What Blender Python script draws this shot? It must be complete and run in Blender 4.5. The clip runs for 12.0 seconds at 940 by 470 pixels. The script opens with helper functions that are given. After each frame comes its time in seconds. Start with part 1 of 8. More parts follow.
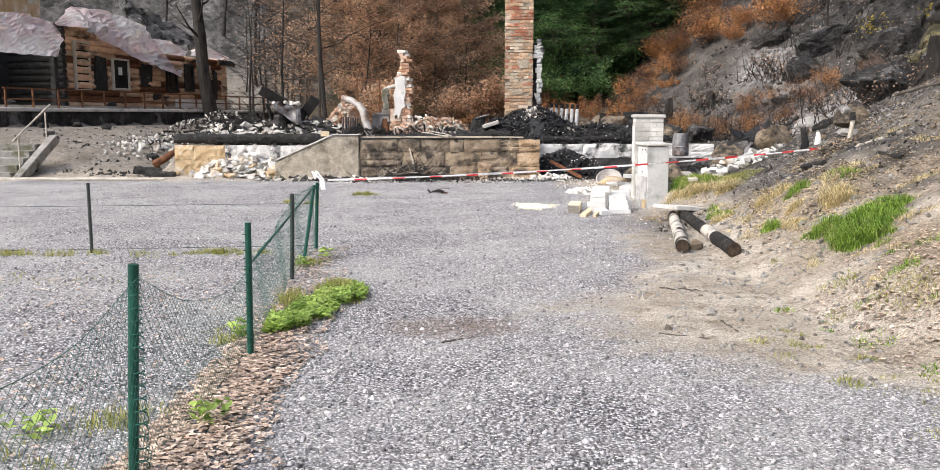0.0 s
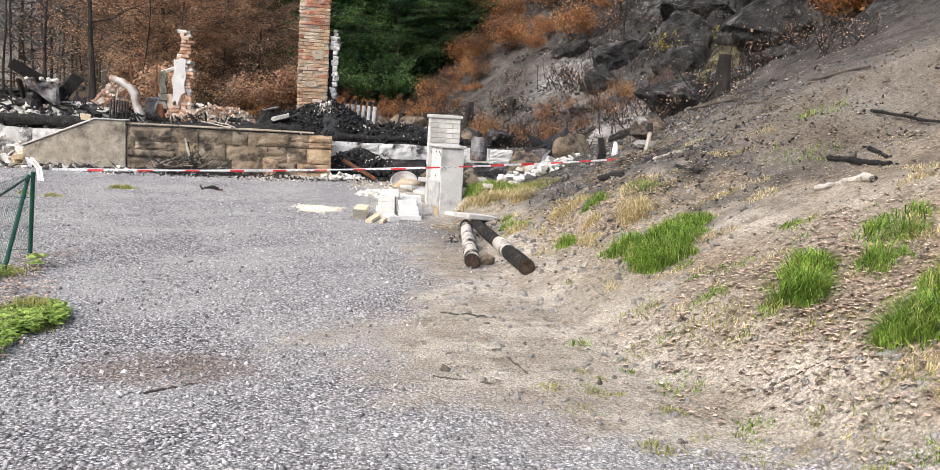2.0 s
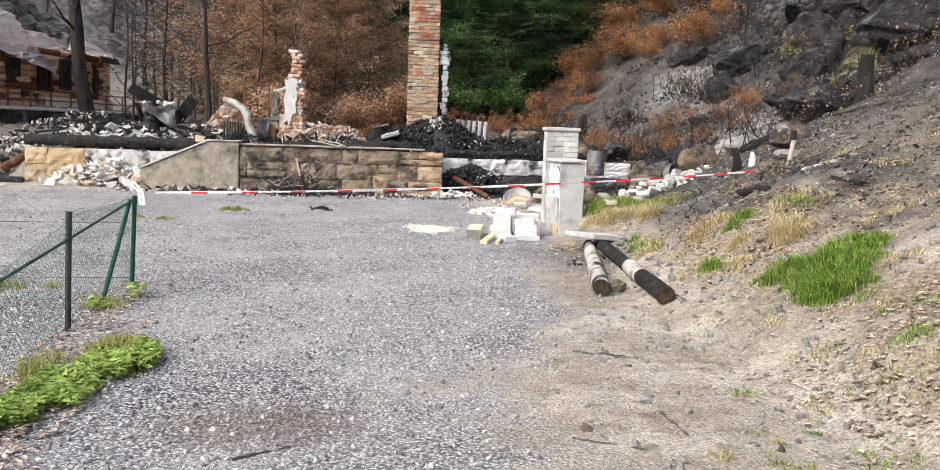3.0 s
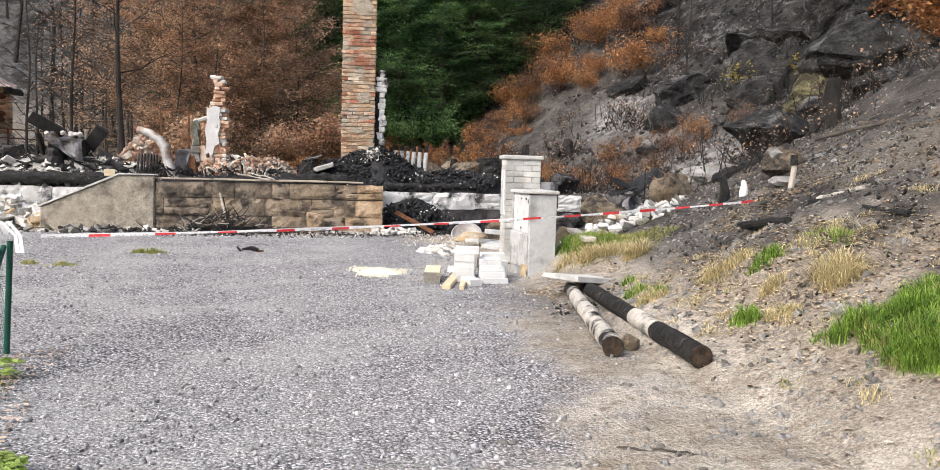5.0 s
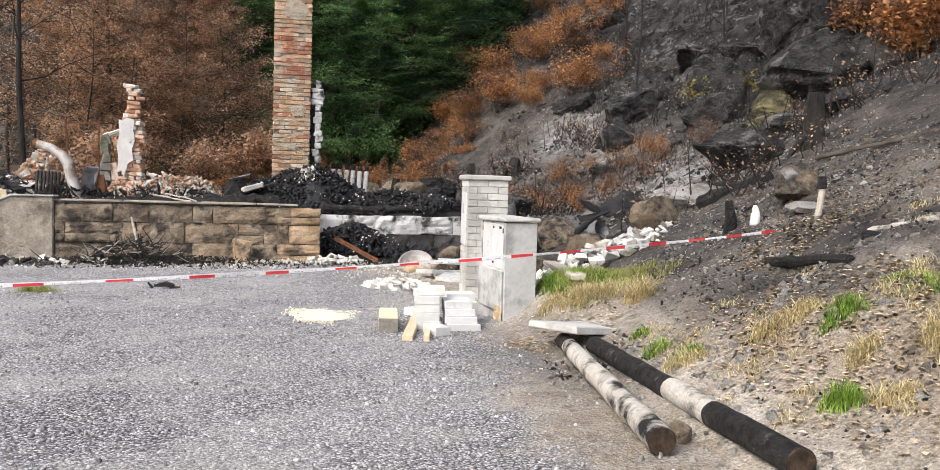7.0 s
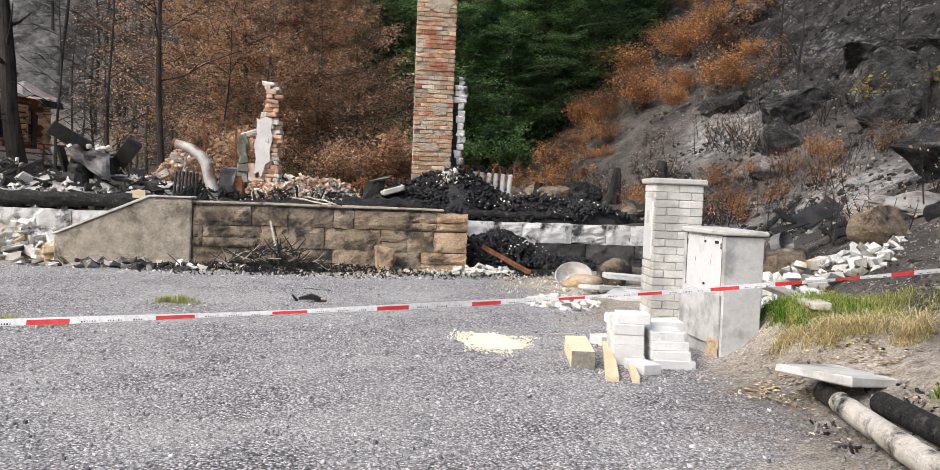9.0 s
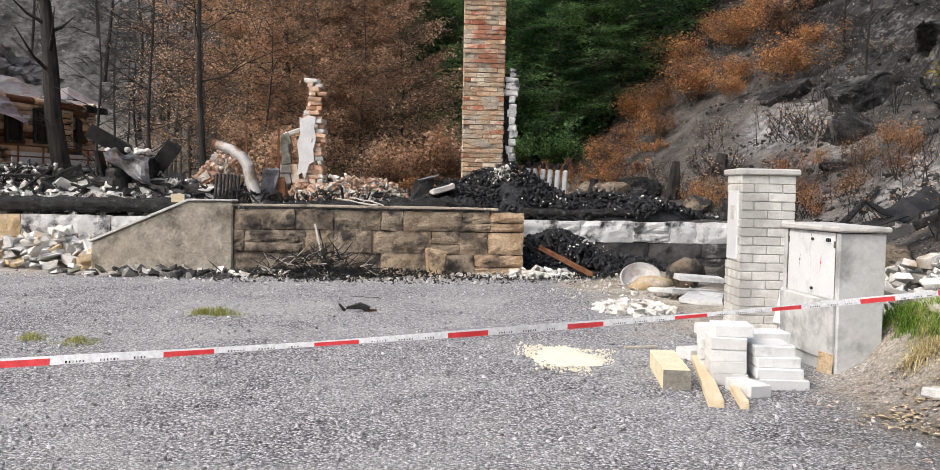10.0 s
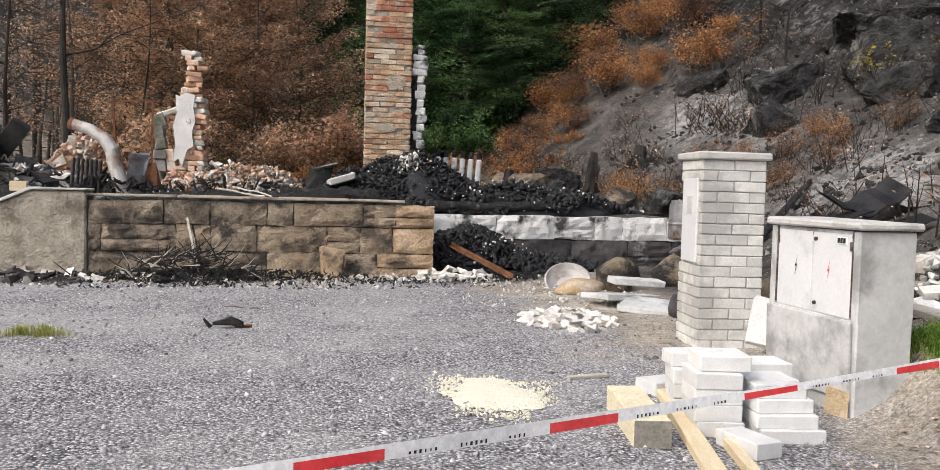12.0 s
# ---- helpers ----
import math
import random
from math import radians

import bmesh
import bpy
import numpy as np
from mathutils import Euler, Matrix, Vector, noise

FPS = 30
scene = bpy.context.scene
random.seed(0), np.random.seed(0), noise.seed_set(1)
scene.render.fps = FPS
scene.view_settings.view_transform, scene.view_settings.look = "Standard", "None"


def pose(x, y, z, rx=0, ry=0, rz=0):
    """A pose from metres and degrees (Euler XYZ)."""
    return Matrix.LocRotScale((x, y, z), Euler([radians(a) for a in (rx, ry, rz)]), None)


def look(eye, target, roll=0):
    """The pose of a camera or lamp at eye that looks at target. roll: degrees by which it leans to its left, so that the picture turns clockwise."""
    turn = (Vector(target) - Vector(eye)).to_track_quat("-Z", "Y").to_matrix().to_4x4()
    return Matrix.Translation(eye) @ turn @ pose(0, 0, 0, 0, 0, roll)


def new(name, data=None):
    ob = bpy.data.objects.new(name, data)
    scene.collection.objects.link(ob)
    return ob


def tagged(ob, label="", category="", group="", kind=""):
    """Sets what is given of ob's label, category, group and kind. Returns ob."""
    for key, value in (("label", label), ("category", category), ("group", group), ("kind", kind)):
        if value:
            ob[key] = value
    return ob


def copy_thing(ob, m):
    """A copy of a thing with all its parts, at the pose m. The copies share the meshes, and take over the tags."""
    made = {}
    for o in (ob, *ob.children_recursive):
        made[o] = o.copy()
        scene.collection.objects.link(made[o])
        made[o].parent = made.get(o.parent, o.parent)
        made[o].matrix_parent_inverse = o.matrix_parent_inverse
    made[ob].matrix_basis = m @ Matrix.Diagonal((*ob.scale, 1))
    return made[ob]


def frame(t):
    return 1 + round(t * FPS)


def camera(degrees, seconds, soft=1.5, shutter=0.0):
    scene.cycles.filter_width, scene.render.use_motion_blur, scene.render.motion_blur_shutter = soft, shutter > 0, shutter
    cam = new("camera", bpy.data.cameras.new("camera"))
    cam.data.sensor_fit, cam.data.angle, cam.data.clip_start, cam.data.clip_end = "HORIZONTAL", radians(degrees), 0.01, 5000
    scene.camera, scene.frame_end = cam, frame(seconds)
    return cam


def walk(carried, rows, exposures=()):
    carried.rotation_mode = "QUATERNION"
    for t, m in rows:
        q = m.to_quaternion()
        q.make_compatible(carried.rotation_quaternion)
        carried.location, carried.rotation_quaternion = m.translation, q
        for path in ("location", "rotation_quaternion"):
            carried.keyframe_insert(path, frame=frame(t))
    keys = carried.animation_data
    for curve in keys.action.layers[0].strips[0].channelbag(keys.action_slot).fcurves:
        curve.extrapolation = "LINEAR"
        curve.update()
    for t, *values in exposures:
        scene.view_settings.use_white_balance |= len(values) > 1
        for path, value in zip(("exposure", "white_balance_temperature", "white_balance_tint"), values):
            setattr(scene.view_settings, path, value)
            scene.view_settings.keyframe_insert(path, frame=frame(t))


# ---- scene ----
cam = camera(55.9, 12.0, soft=0.75)
PATH = [
    (0, (0.422, 0.767, 1.589), (0.402, 2.749, 1.323), -0.0),
    (0.3, (0.569, 0.909, 1.574), (0.847, 2.861, 1.242), 1.0),
    (0.5, (0.629, 1.005, 1.537), (1.153, 2.901, 1.175), 3.5),
    (1, (0.787, 1.316, 1.547), (1.675, 3.068, 1.168), 6.5),
    (1.5, (0.834, 1.632, 1.559), (1.525, 3.492, 1.31), 4.2),
    (2, (0.836, 2.106, 1.514), (1.255, 4.045, 1.262), 3.3),
    (2.5, (0.83, 2.557, 1.447), (1.057, 4.529, 1.205), 2.2),
    (2.7, (0.845, 2.745, 1.476), (1.02, 4.724, 1.24), 2.0),
    (4.3, (0.668, 4.012, 1.455), (0.889, 5.991, 1.275), 1.3),
    (4.5, (0.627, 4.183, 1.427), (0.872, 6.163, 1.277), 1.4),
    (5, (0.595, 4.719, 1.377), (0.937, 6.684, 1.231), 1.5),
    (5.5, (0.637, 5.286, 1.384), (0.976, 7.252, 1.239), 1.6),
    (6, (0.603, 5.778, 1.386), (0.976, 7.737, 1.243), 1.5),
    (6.5, (0.628, 6.264, 1.37), (1.076, 8.21, 1.262), 1.3),
    (6.7, (0.616, 6.437, 1.385), (1.093, 8.377, 1.284), 1.2),
    (8.3, (0.335, 7.67, 1.462), (0.861, 9.597, 1.361), 2.5),
    (8.5, (0.263, 7.852, 1.47), (0.762, 9.786, 1.372), 2.7),
    (9, (0.172, 8.319, 1.385), (0.414, 10.302, 1.288), 2.2),
    (9.5, (0.108, 8.818, 1.348), (0.255, 10.81, 1.255), 1.6),
    (10, (0.097, 9.289, 1.352), (0.239, 11.281, 1.251), 1.1),
    (10.5, (0.177, 9.798, 1.347), (0.339, 11.789, 1.246), 1.1),
    (11, (0.22, 10.211, 1.315), (0.424, 12.198, 1.216), 1.0),
    (11.5, (0.244, 10.667, 1.281), (0.582, 12.636, 1.187), 1.3),
    (12, (0.279, 11.102, 1.279), (0.631, 13.068, 1.171), 1.5),
]
walk(cam, [(t, look(eye, target, roll)) for t, eye, target, roll in PATH], [(0.0, 1.06), (1.2, 0.95), (2.7, 0.98), (6.5, 0.9), (9.5, 0.79), (12.0, 0.67)])

# ---- light: an overcast sky over a wooded valley ----
SKY, SUN = 0.15, 1.05
world = bpy.data.worlds.new("world")
scene.world = world
world.use_nodes = True
wn = world.node_tree.nodes
sky = wn.new("ShaderNodeTexSky")
sky.sky_type, sky.sun_disc = "NISHITA", False
sky.sun_elevation, sky.sun_rotation = radians(47), radians(241)
sky.air_density, sky.dust_density, sky.ozone_density = 1.0, 4.0, 0.6
soft_mix = wn.new("ShaderNodeMix")
soft_mix.data_type = "RGBA"
soft_mix.inputs["Factor"].default_value = 0.22
grey = wn.new("ShaderNodeRGBToBW")
world.node_tree.links.new(sky.outputs[0], grey.inputs[0])
world.node_tree.links.new(sky.outputs[0], soft_mix.inputs["A"])
world.node_tree.links.new(grey.outputs[0], soft_mix.inputs["B"])
world.node_tree.links.new(soft_mix.outputs["Result"], wn["Background"].inputs[0])
wn["Background"].inputs[1].default_value = SKY
sun = new("sun", bpy.data.lights.new("sun", "SUN"))
sun.data.energy, sun.data.angle, sun.data.color = SUN, radians(50), (1.0, 0.98, 0.95)
sun.matrix_world = look((-16, -3, 20), (0, 6, 0))


# ---- materials ----
def mat(name, c1, c2, scale=6.0, rough=0.9, bump=0.4, c3=None, scale3=0.7, spread3=0.5, rnd=0.0, isl=0.0, metal=0.0, grain=60.0, dist=0.02, spec=0.3, stretch=(1, 1, 1), obj=False, fa=0.55, thin=0.0):
    """Two colours by noise, a third in larger stains, a lighter or darker tone for each piece, and a fine relief."""
    m = bpy.data.materials.new(name)
    m.use_nodes = True
    n, l = m.node_tree.nodes, m.node_tree.links
    p = n["Principled BSDF"]
    p.inputs["Roughness"].default_value, p.inputs["Metallic"].default_value = rough, metal
    p.inputs["Specular IOR Level"].default_value = spec
    if obj:
        src = n.new("ShaderNodeTexCoord").outputs["Object"]
    else:
        src = n.new("ShaderNodeNewGeometry").outputs["Position"]
    mp = n.new("ShaderNodeMapping")
    mp.inputs["Scale"].default_value = stretch
    l.new(src, mp.inputs[0])

    def nz(s, detail=6.0, r=0.6):
        t = n.new("ShaderNodeTexNoise")
        t.inputs["Scale"].default_value, t.inputs["Detail"].default_value, t.inputs["Roughness"].default_value = s, detail, r
        l.new(mp.outputs[0], t.inputs["Vector"])
        return t.outputs[0]

    def ramp(v, a, b):
        r = n.new("ShaderNodeMapRange")
        r.inputs[1].default_value, r.inputs[2].default_value = a, b
        l.new(v, r.inputs[0])
        return r.outputs[0]

    def mix(f, a, b, kind="MIX"):
        x = n.new("ShaderNodeMix")
        x.data_type, x.blend_type = "RGBA", kind
        for v, s in ((f, x.inputs["Factor"]), (a, x.inputs["A"]), (b, x.inputs["B"])):
            if isinstance(v, (int, float)):
                s.default_value = v
            elif isinstance(v, tuple):
                s.default_value = (*v, 1)
            else:
                l.new(v, s)
        return x.outputs["Result"]

    col = mix(ramp(nz(scale), 0.32, 0.68), c1, c2)
    if c3:
        col = mix(ramp(nz(scale3, 8.0, 0.65), spread3 - 0.06, spread3 + 0.06), col, c3)
    fine = nz(grain, 4.0, 0.7)
    col = mix(fa, col, mix(ramp(fine, 0.3, 0.7), (0.62, 0.62, 0.62), (1.3, 1.3, 1.3)), "MULTIPLY")
    if rnd or isl:
        v = n.new("ShaderNodeObjectInfo").outputs["Random"] if rnd else n.new("ShaderNodeNewGeometry").outputs["Random Per Island"]
        amount = rnd or isl
        g = n.new("ShaderNodeMapRange")
        g.inputs[3].default_value, g.inputs[4].default_value = 1 - amount, 1 + amount
        l.new(v, g.inputs[0])
        hsv = n.new("ShaderNodeHueSaturation")
        l.new(g.outputs[0], hsv.inputs["Value"])
        l.new(col, hsv.inputs["Color"])
        col = hsv.outputs[0]
    l.new(col, p.inputs["Base Color"])
    if bump:
        b = n.new("ShaderNodeBump")
        b.inputs["Strength"].default_value, b.inputs["Distance"].default_value = bump, dist
        h = n.new("ShaderNodeMath")
        h.operation = "ADD"
        l.new(fine, h.inputs[0])
        l.new(nz(scale * 2.5), h.inputs[1])
        l.new(h.outputs[0], b.inputs["Height"])
        l.new(b.outputs[0], p.inputs["Normal"])
    if thin:
        through_light = n.new("ShaderNodeBsdfTranslucent")
        l.new(col, through_light.inputs["Color"])
        both = n.new("ShaderNodeMixShader")
        both.inputs[0].default_value = thin
        l.new(p.outputs[0], both.inputs[1])
        l.new(through_light.outputs[0], both.inputs[2])
        l.new(both.outputs[0], n["Material Output"].inputs[0])
    return m


def plain(name, c, rough=0.6, metal=0.0):
    return mat(name, tuple(v * 0.85 for v in c), tuple(min(v * 1.12, 0.95) for v in c), 8.0, rough, 0.15, metal=metal)


M_GRAVEL = mat("gravel_chip", (0.2, 0.195, 0.2), (0.54, 0.528, 0.54), 14, 0.9, 0.3, isl=0.55, spec=0.15)
M_STONE = mat("sandstone", (0.3, 0.22, 0.145), (0.62, 0.5, 0.37), 3.0, 0.95, 1.0, c3=(0.14, 0.115, 0.092), scale3=2.6, spread3=0.55, rnd=0.16, grain=34, dist=0.07)
M_PALE = mat("pale_sandstone", (0.5, 0.35, 0.19), (0.66, 0.52, 0.34), 4, 0.95, 0.8, c3=(0.78, 0.74, 0.69), scale3=1.6, spread3=0.58, rnd=0.15, grain=34, dist=0.04)
M_CHARSTONE = mat("charred_stone", (0.03, 0.03, 0.03), (0.11, 0.1, 0.1), 5, 0.95, 0.9, c3=(0.5, 0.49, 0.47), scale3=2.2, spread3=0.62, rnd=0.3, dist=0.03)
M_WHITECAP = mat("limewashed_stone", (0.62, 0.61, 0.59), (0.82, 0.81, 0.79), 5, 0.9, 0.8, c3=(0.06, 0.06, 0.06), scale3=2.6, spread3=0.57, rnd=0.1, dist=0.03)
M_STONE_TAN = mat("tan_sandstone", (0.44, 0.29, 0.165), (0.72, 0.55, 0.38), 3.0, 0.95, 1.0, c3=(0.2, 0.15, 0.11), scale3=2.6, spread3=0.56, rnd=0.16, grain=34, dist=0.07)
M_STONE_DARK = mat("sooty_sandstone", (0.2, 0.155, 0.115), (0.5, 0.41, 0.31), 3.0, 0.95, 1.0, c3=(0.095, 0.08, 0.068), scale3=2.4, spread3=0.53, rnd=0.16, grain=34, dist=0.07)
M_MORTAR = mat("mortar", (0.13, 0.11, 0.085), (0.3, 0.255, 0.2), 9, 0.95, 0.8)
M_RENDER = mat("pebbledash", (0.42, 0.365, 0.285), (0.74, 0.67, 0.56), 5, 0.95, 1.0, c3=(0.24, 0.2, 0.155), scale3=1.5, spread3=0.6, grain=30, dist=0.08)
M_CONC = mat("concrete", (0.46, 0.45, 0.43), (0.62, 0.61, 0.58), 4, 0.9, 0.5, c3=(0.3, 0.29, 0.27), scale3=2.2, spread3=0.6, fa=0.28)
M_CABCONC = mat("cabinet_concrete", (0.48, 0.48, 0.47), (0.6, 0.6, 0.59), 3, 0.85, 0.3, c3=(0.3, 0.3, 0.29), scale3=1.8, spread3=0.6, grain=22, dist=0.008, fa=0.32)
M_DOOR = mat("white_enamel", (0.62, 0.63, 0.64), (0.72, 0.72, 0.72), 2, 0.4, 0.05, c3=(0.5, 0.5, 0.49), scale3=2.4, spread3=0.6, spec=0.5, fa=0.2)
M_PBRICK = mat("grey_facing_brick", (0.6, 0.59, 0.55), (0.76, 0.75, 0.71), 6, 0.9, 0.5, c3=(0.47, 0.46, 0.43), scale3=1.6, spread3=0.57, rnd=0.13, fa=0.28)
M_PMORTAR = mat("pale_mortar", (0.42, 0.41, 0.38), (0.54, 0.53, 0.5), 20, 0.95, 0.5)
M_BRICK = mat("chimney_brick", (0.4, 0.24, 0.145), (0.62, 0.45, 0.3), 5, 0.95, 1.0, c3=(0.6, 0.52, 0.41), scale3=2.2, spread3=0.55, rnd=0.3, grain=40, dist=0.03)
M_BRICKRED = mat("red_chimney_brick", (0.42, 0.14, 0.08), (0.56, 0.28, 0.17), 5, 0.95, 1.0, c3=(0.6, 0.5, 0.4), scale3=2.4, spread3=0.54, rnd=0.3, grain=40, dist=0.03)
M_BRICKMORT = mat("chimney_mortar", (0.4, 0.33, 0.25), (0.58, 0.51, 0.41), 7, 0.95, 1.0, c3=(0.2, 0.16, 0.13), scale3=2.2, spread3=0.58, dist=0.03)
M_BRICKPALE = mat("broken_brick", (0.52, 0.28, 0.17), (0.66, 0.46, 0.33), 5, 0.95, 0.7, c3=(0.68, 0.62, 0.54), scale3=2.0, spread3=0.53, rnd=0.25)
M_RUBBLE = mat("white_rubble", (0.6, 0.57, 0.52), (0.8, 0.78, 0.74), 6, 0.95, 0.7, c3=(0.45, 0.37, 0.28), scale3=2.2, spread3=0.6, rnd=0.2, fa=0.28)
M_FINE = mat("mixed_rubble", (0.3, 0.285, 0.26), (0.66, 0.63, 0.58), 9, 0.95, 0.7, c3=(0.14, 0.13, 0.12), scale3=3.0, spread3=0.55, isl=0.85)
M_PLASTER = mat("plaster", (0.66, 0.65, 0.63), (0.8, 0.79, 0.77), 4, 0.9, 0.4, c3=(0.3, 0.29, 0.28), scale3=2.4, spread3=0.66, fa=0.28)
M_COAL = mat("charcoal", (0.006, 0.006, 0.007), (0.03, 0.03, 0.032), 9, 0.6, 0.9, c3=(0.11, 0.11, 0.115), scale3=7.0, spread3=0.64, isl=0.6, spec=0.4)
# c3: ash-grey flecks that also paint highlights into the black
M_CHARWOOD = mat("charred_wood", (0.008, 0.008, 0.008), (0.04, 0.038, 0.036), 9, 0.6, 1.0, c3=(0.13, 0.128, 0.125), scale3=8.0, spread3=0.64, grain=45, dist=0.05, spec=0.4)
M_BURNTBARK = mat("burnt_bark", (0.012, 0.011, 0.01), (0.06, 0.052, 0.046), 5, 0.9, 0.9, dist=0.04, stretch=(1, 1, 0.3))
M_LOGPALE = mat("peeled_log", (0.5, 0.46, 0.4), (0.72, 0.68, 0.62), 9, 0.85, 0.8, c3=(0.02, 0.019, 0.018), scale3=3.2, spread3=0.55, dist=0.03)
M_LOGCHAR = mat("half_charred_log", (0.01, 0.01, 0.01), (0.06, 0.056, 0.052), 16, 0.75, 1.0, c3=(0.2, 0.185, 0.17), scale3=9.0, spread3=0.66, dist=0.05)
M_CUT = mat("log_end_grain", (0.022, 0.016, 0.012), (0.09, 0.06, 0.04), 20, 0.9, 0.5)
M_ROCK = mat("grey_rock", (0.012, 0.0115, 0.011), (0.085, 0.082, 0.08), 2.4, 0.95, 1.0, c3=(0.24, 0.235, 0.23), scale3=1.3, spread3=0.59, grain=12, dist=0.16, fa=0.9)
M_ROCKTAN = mat("tan_boulder", (0.22, 0.165, 0.11), (0.42, 0.34, 0.25), 3, 0.95, 1.0, c3=(0.06, 0.055, 0.05), scale3=2.2, spread3=0.53, grain=30, dist=0.08)
M_ROCKWHITE = mat("pale_boulder", (0.27, 0.26, 0.245), (0.5, 0.485, 0.46), 3, 0.95, 0.8, c3=(0.16, 0.14, 0.12), scale3=1.8, spread3=0.55, dist=0.05)
M_BLOCK = mat("aerated_block", (0.62, 0.62, 0.61), (0.72, 0.72, 0.71), 8, 0.95, 0.3, c3=(0.5, 0.5, 0.49), scale3=5.0, spread3=0.62, rnd=0.08, grain=120, fa=0.25)
M_TIMBER = mat("new_timber", (0.62, 0.5, 0.32), (0.74, 0.63, 0.44), 4, 0.8, 0.3, stretch=(6, 1, 6), obj=True)
M_INSUL = mat("pale_timber_block", (0.66, 0.58, 0.4), (0.76, 0.69, 0.5), 5, 0.9, 0.4)
M_INSULEND = mat("weathered_timber_end", (0.2, 0.19, 0.16), (0.33, 0.3, 0.26), 22, 0.95, 0.5)
M_OLDWOOD = mat("weathered_board", (0.42, 0.38, 0.32), (0.58, 0.54, 0.47), 5, 0.9, 0.4)
M_SAWDUST = mat("sawdust", (0.84, 0.79, 0.62), (0.92, 0.88, 0.74), 20, 0.95, 0.6, grain=150)
M_GREEN = mat("green_post_paint", (0.006, 0.05, 0.034), (0.014, 0.095, 0.066), 6, 0.45, 0.1)
M_DARKPOST = mat("dark_steel_post", (0.025, 0.035, 0.032), (0.06, 0.07, 0.065), 6, 0.6, 0.1)
M_WIRE = mat("green_coated_wire", (0.008, 0.07, 0.052), (0.018, 0.115, 0.088), 6, 0.5, 0.0)
M_RED = mat("tape_red", (0.72, 0.04, 0.05), (0.82, 0.09, 0.09), 6, 0.35, 0.0)
M_WHITE = mat("tape_white", (0.84, 0.84, 0.84), (0.92, 0.92, 0.92), 6, 0.35, 0.0)
M_INK = plain("black_ink", (0.02, 0.02, 0.02))
M_RUST = mat("rusted_iron", (0.1, 0.045, 0.025), (0.24, 0.11, 0.055), 8, 0.8, 0.6, metal=0.3)
M_SHEET = mat("burnt_sheet_metal", (0.012, 0.012, 0.013), (0.05, 0.047, 0.045), 4, 0.5, 0.4, metal=0.5)
M_STEEL = mat("sooty_steel", (0.2, 0.2, 0.21), (0.42, 0.42, 0.43), 4, 0.5, 0.4, c3=(0.1, 0.06, 0.04), scale3=1.8, spread3=0.55, metal=0.6)
M_GREYPIPE = mat("grey_flue_pipe", (0.36, 0.34, 0.32), (0.5, 0.48, 0.46), 4, 0.6, 0.4, c3=(0.24, 0.15, 0.1), scale3=1.7, spread3=0.56, metal=0.3)
M_ENAMEL = mat("sooty_enamel", (0.5, 0.5, 0.5), (0.72, 0.72, 0.71), 4, 0.5, 0.2, c3=(0.12, 0.11, 0.1), scale3=2.2, spread3=0.6)
M_ROOF = mat("scorched_roof_sheet", (0.76, 0.6, 0.6), (0.86, 0.78, 0.78), 1.6, 0.6, 0.6, c3=(0.9, 0.88, 0.87), scale3=0.7, spread3=0.5, metal=0.0, dist=0.06)
M_LOGWALL = mat("scorched_log_wall", (0.58, 0.34, 0.2), (0.8, 0.6, 0.42), 1.6, 0.9, 0.8, c3=(0.07, 0.055, 0.045), scale3=0.9, spread3=0.59, rnd=0.25, stretch=(1, 1, 2.5))
M_LEAFLIT = mat("dry_leaf", (0.28, 0.2, 0.15), (0.62, 0.5, 0.41), 14, 0.8, 0.1, isl=0.6)
M_GRASS = mat("fresh_grass", (0.11, 0.22, 0.03), (0.34, 0.48, 0.09), 3, 0.7, 0.0, c3=(0.46, 0.45, 0.17), scale3=5.0, spread3=0.6, isl=0.6, thin=0.4)
M_DRYGRASS = mat("dry_grass", (0.48, 0.39, 0.2), (0.7, 0.61, 0.37), 4, 0.8, 0.0, isl=0.4, thin=0.3)
M_OLIVE = mat("faded_grass", (0.26, 0.28, 0.07), (0.46, 0.44, 0.18), 4, 0.75, 0.0, isl=0.4, thin=0.4)
M_WEED = mat("broad_weed", (0.24, 0.38, 0.08), (0.46, 0.58, 0.17), 5, 0.6, 0.1, isl=0.4, thin=0.4)
M_BROWNLEAF = mat("scorched_leaves", (0.37, 0.21, 0.125), (0.68, 0.48, 0.325), 0.7, 0.8, 0.0, c3=(0.2, 0.14, 0.105), scale3=0.55, spread3=0.55, isl=0.6, thin=0.4)
M_ORANGE = mat("orange_scorched_leaves", (0.34, 0.145, 0.058), (0.6, 0.33, 0.14), 0.9, 0.8, 0.0, c3=(0.16, 0.1, 0.075), scale3=0.8, spread3=0.54, isl=0.55, thin=0.4)
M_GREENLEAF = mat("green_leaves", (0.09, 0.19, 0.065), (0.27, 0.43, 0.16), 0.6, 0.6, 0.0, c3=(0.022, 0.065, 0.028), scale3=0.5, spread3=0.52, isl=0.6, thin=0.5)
M_DARKLEAF = mat("dark_needles", (0.025, 0.07, 0.035), (0.075, 0.16, 0.075), 0.5, 0.7, 0.0, isl=0.5, thin=0.3)
M_YELLOWLEAF = mat("yellow_leaves", (0.26, 0.21, 0.035), (0.44, 0.36, 0.08), 2, 0.7, 0.0, isl=0.3, thin=0.4)
M_MOSS = mat("mossy_rock", (0.06, 0.055, 0.04), (0.2, 0.18, 0.1), 2.5, 0.95, 1.0, c3=(0.36, 0.32, 0.17), scale3=2.0, spread3=0.55, dist=0.1, fa=0.9)
M_BARK = mat("grey_bark", (0.07, 0.06, 0.05), (0.15, 0.13, 0.11), 4, 0.95, 0.8, dist=0.03, stretch=(1, 1, 0.3))
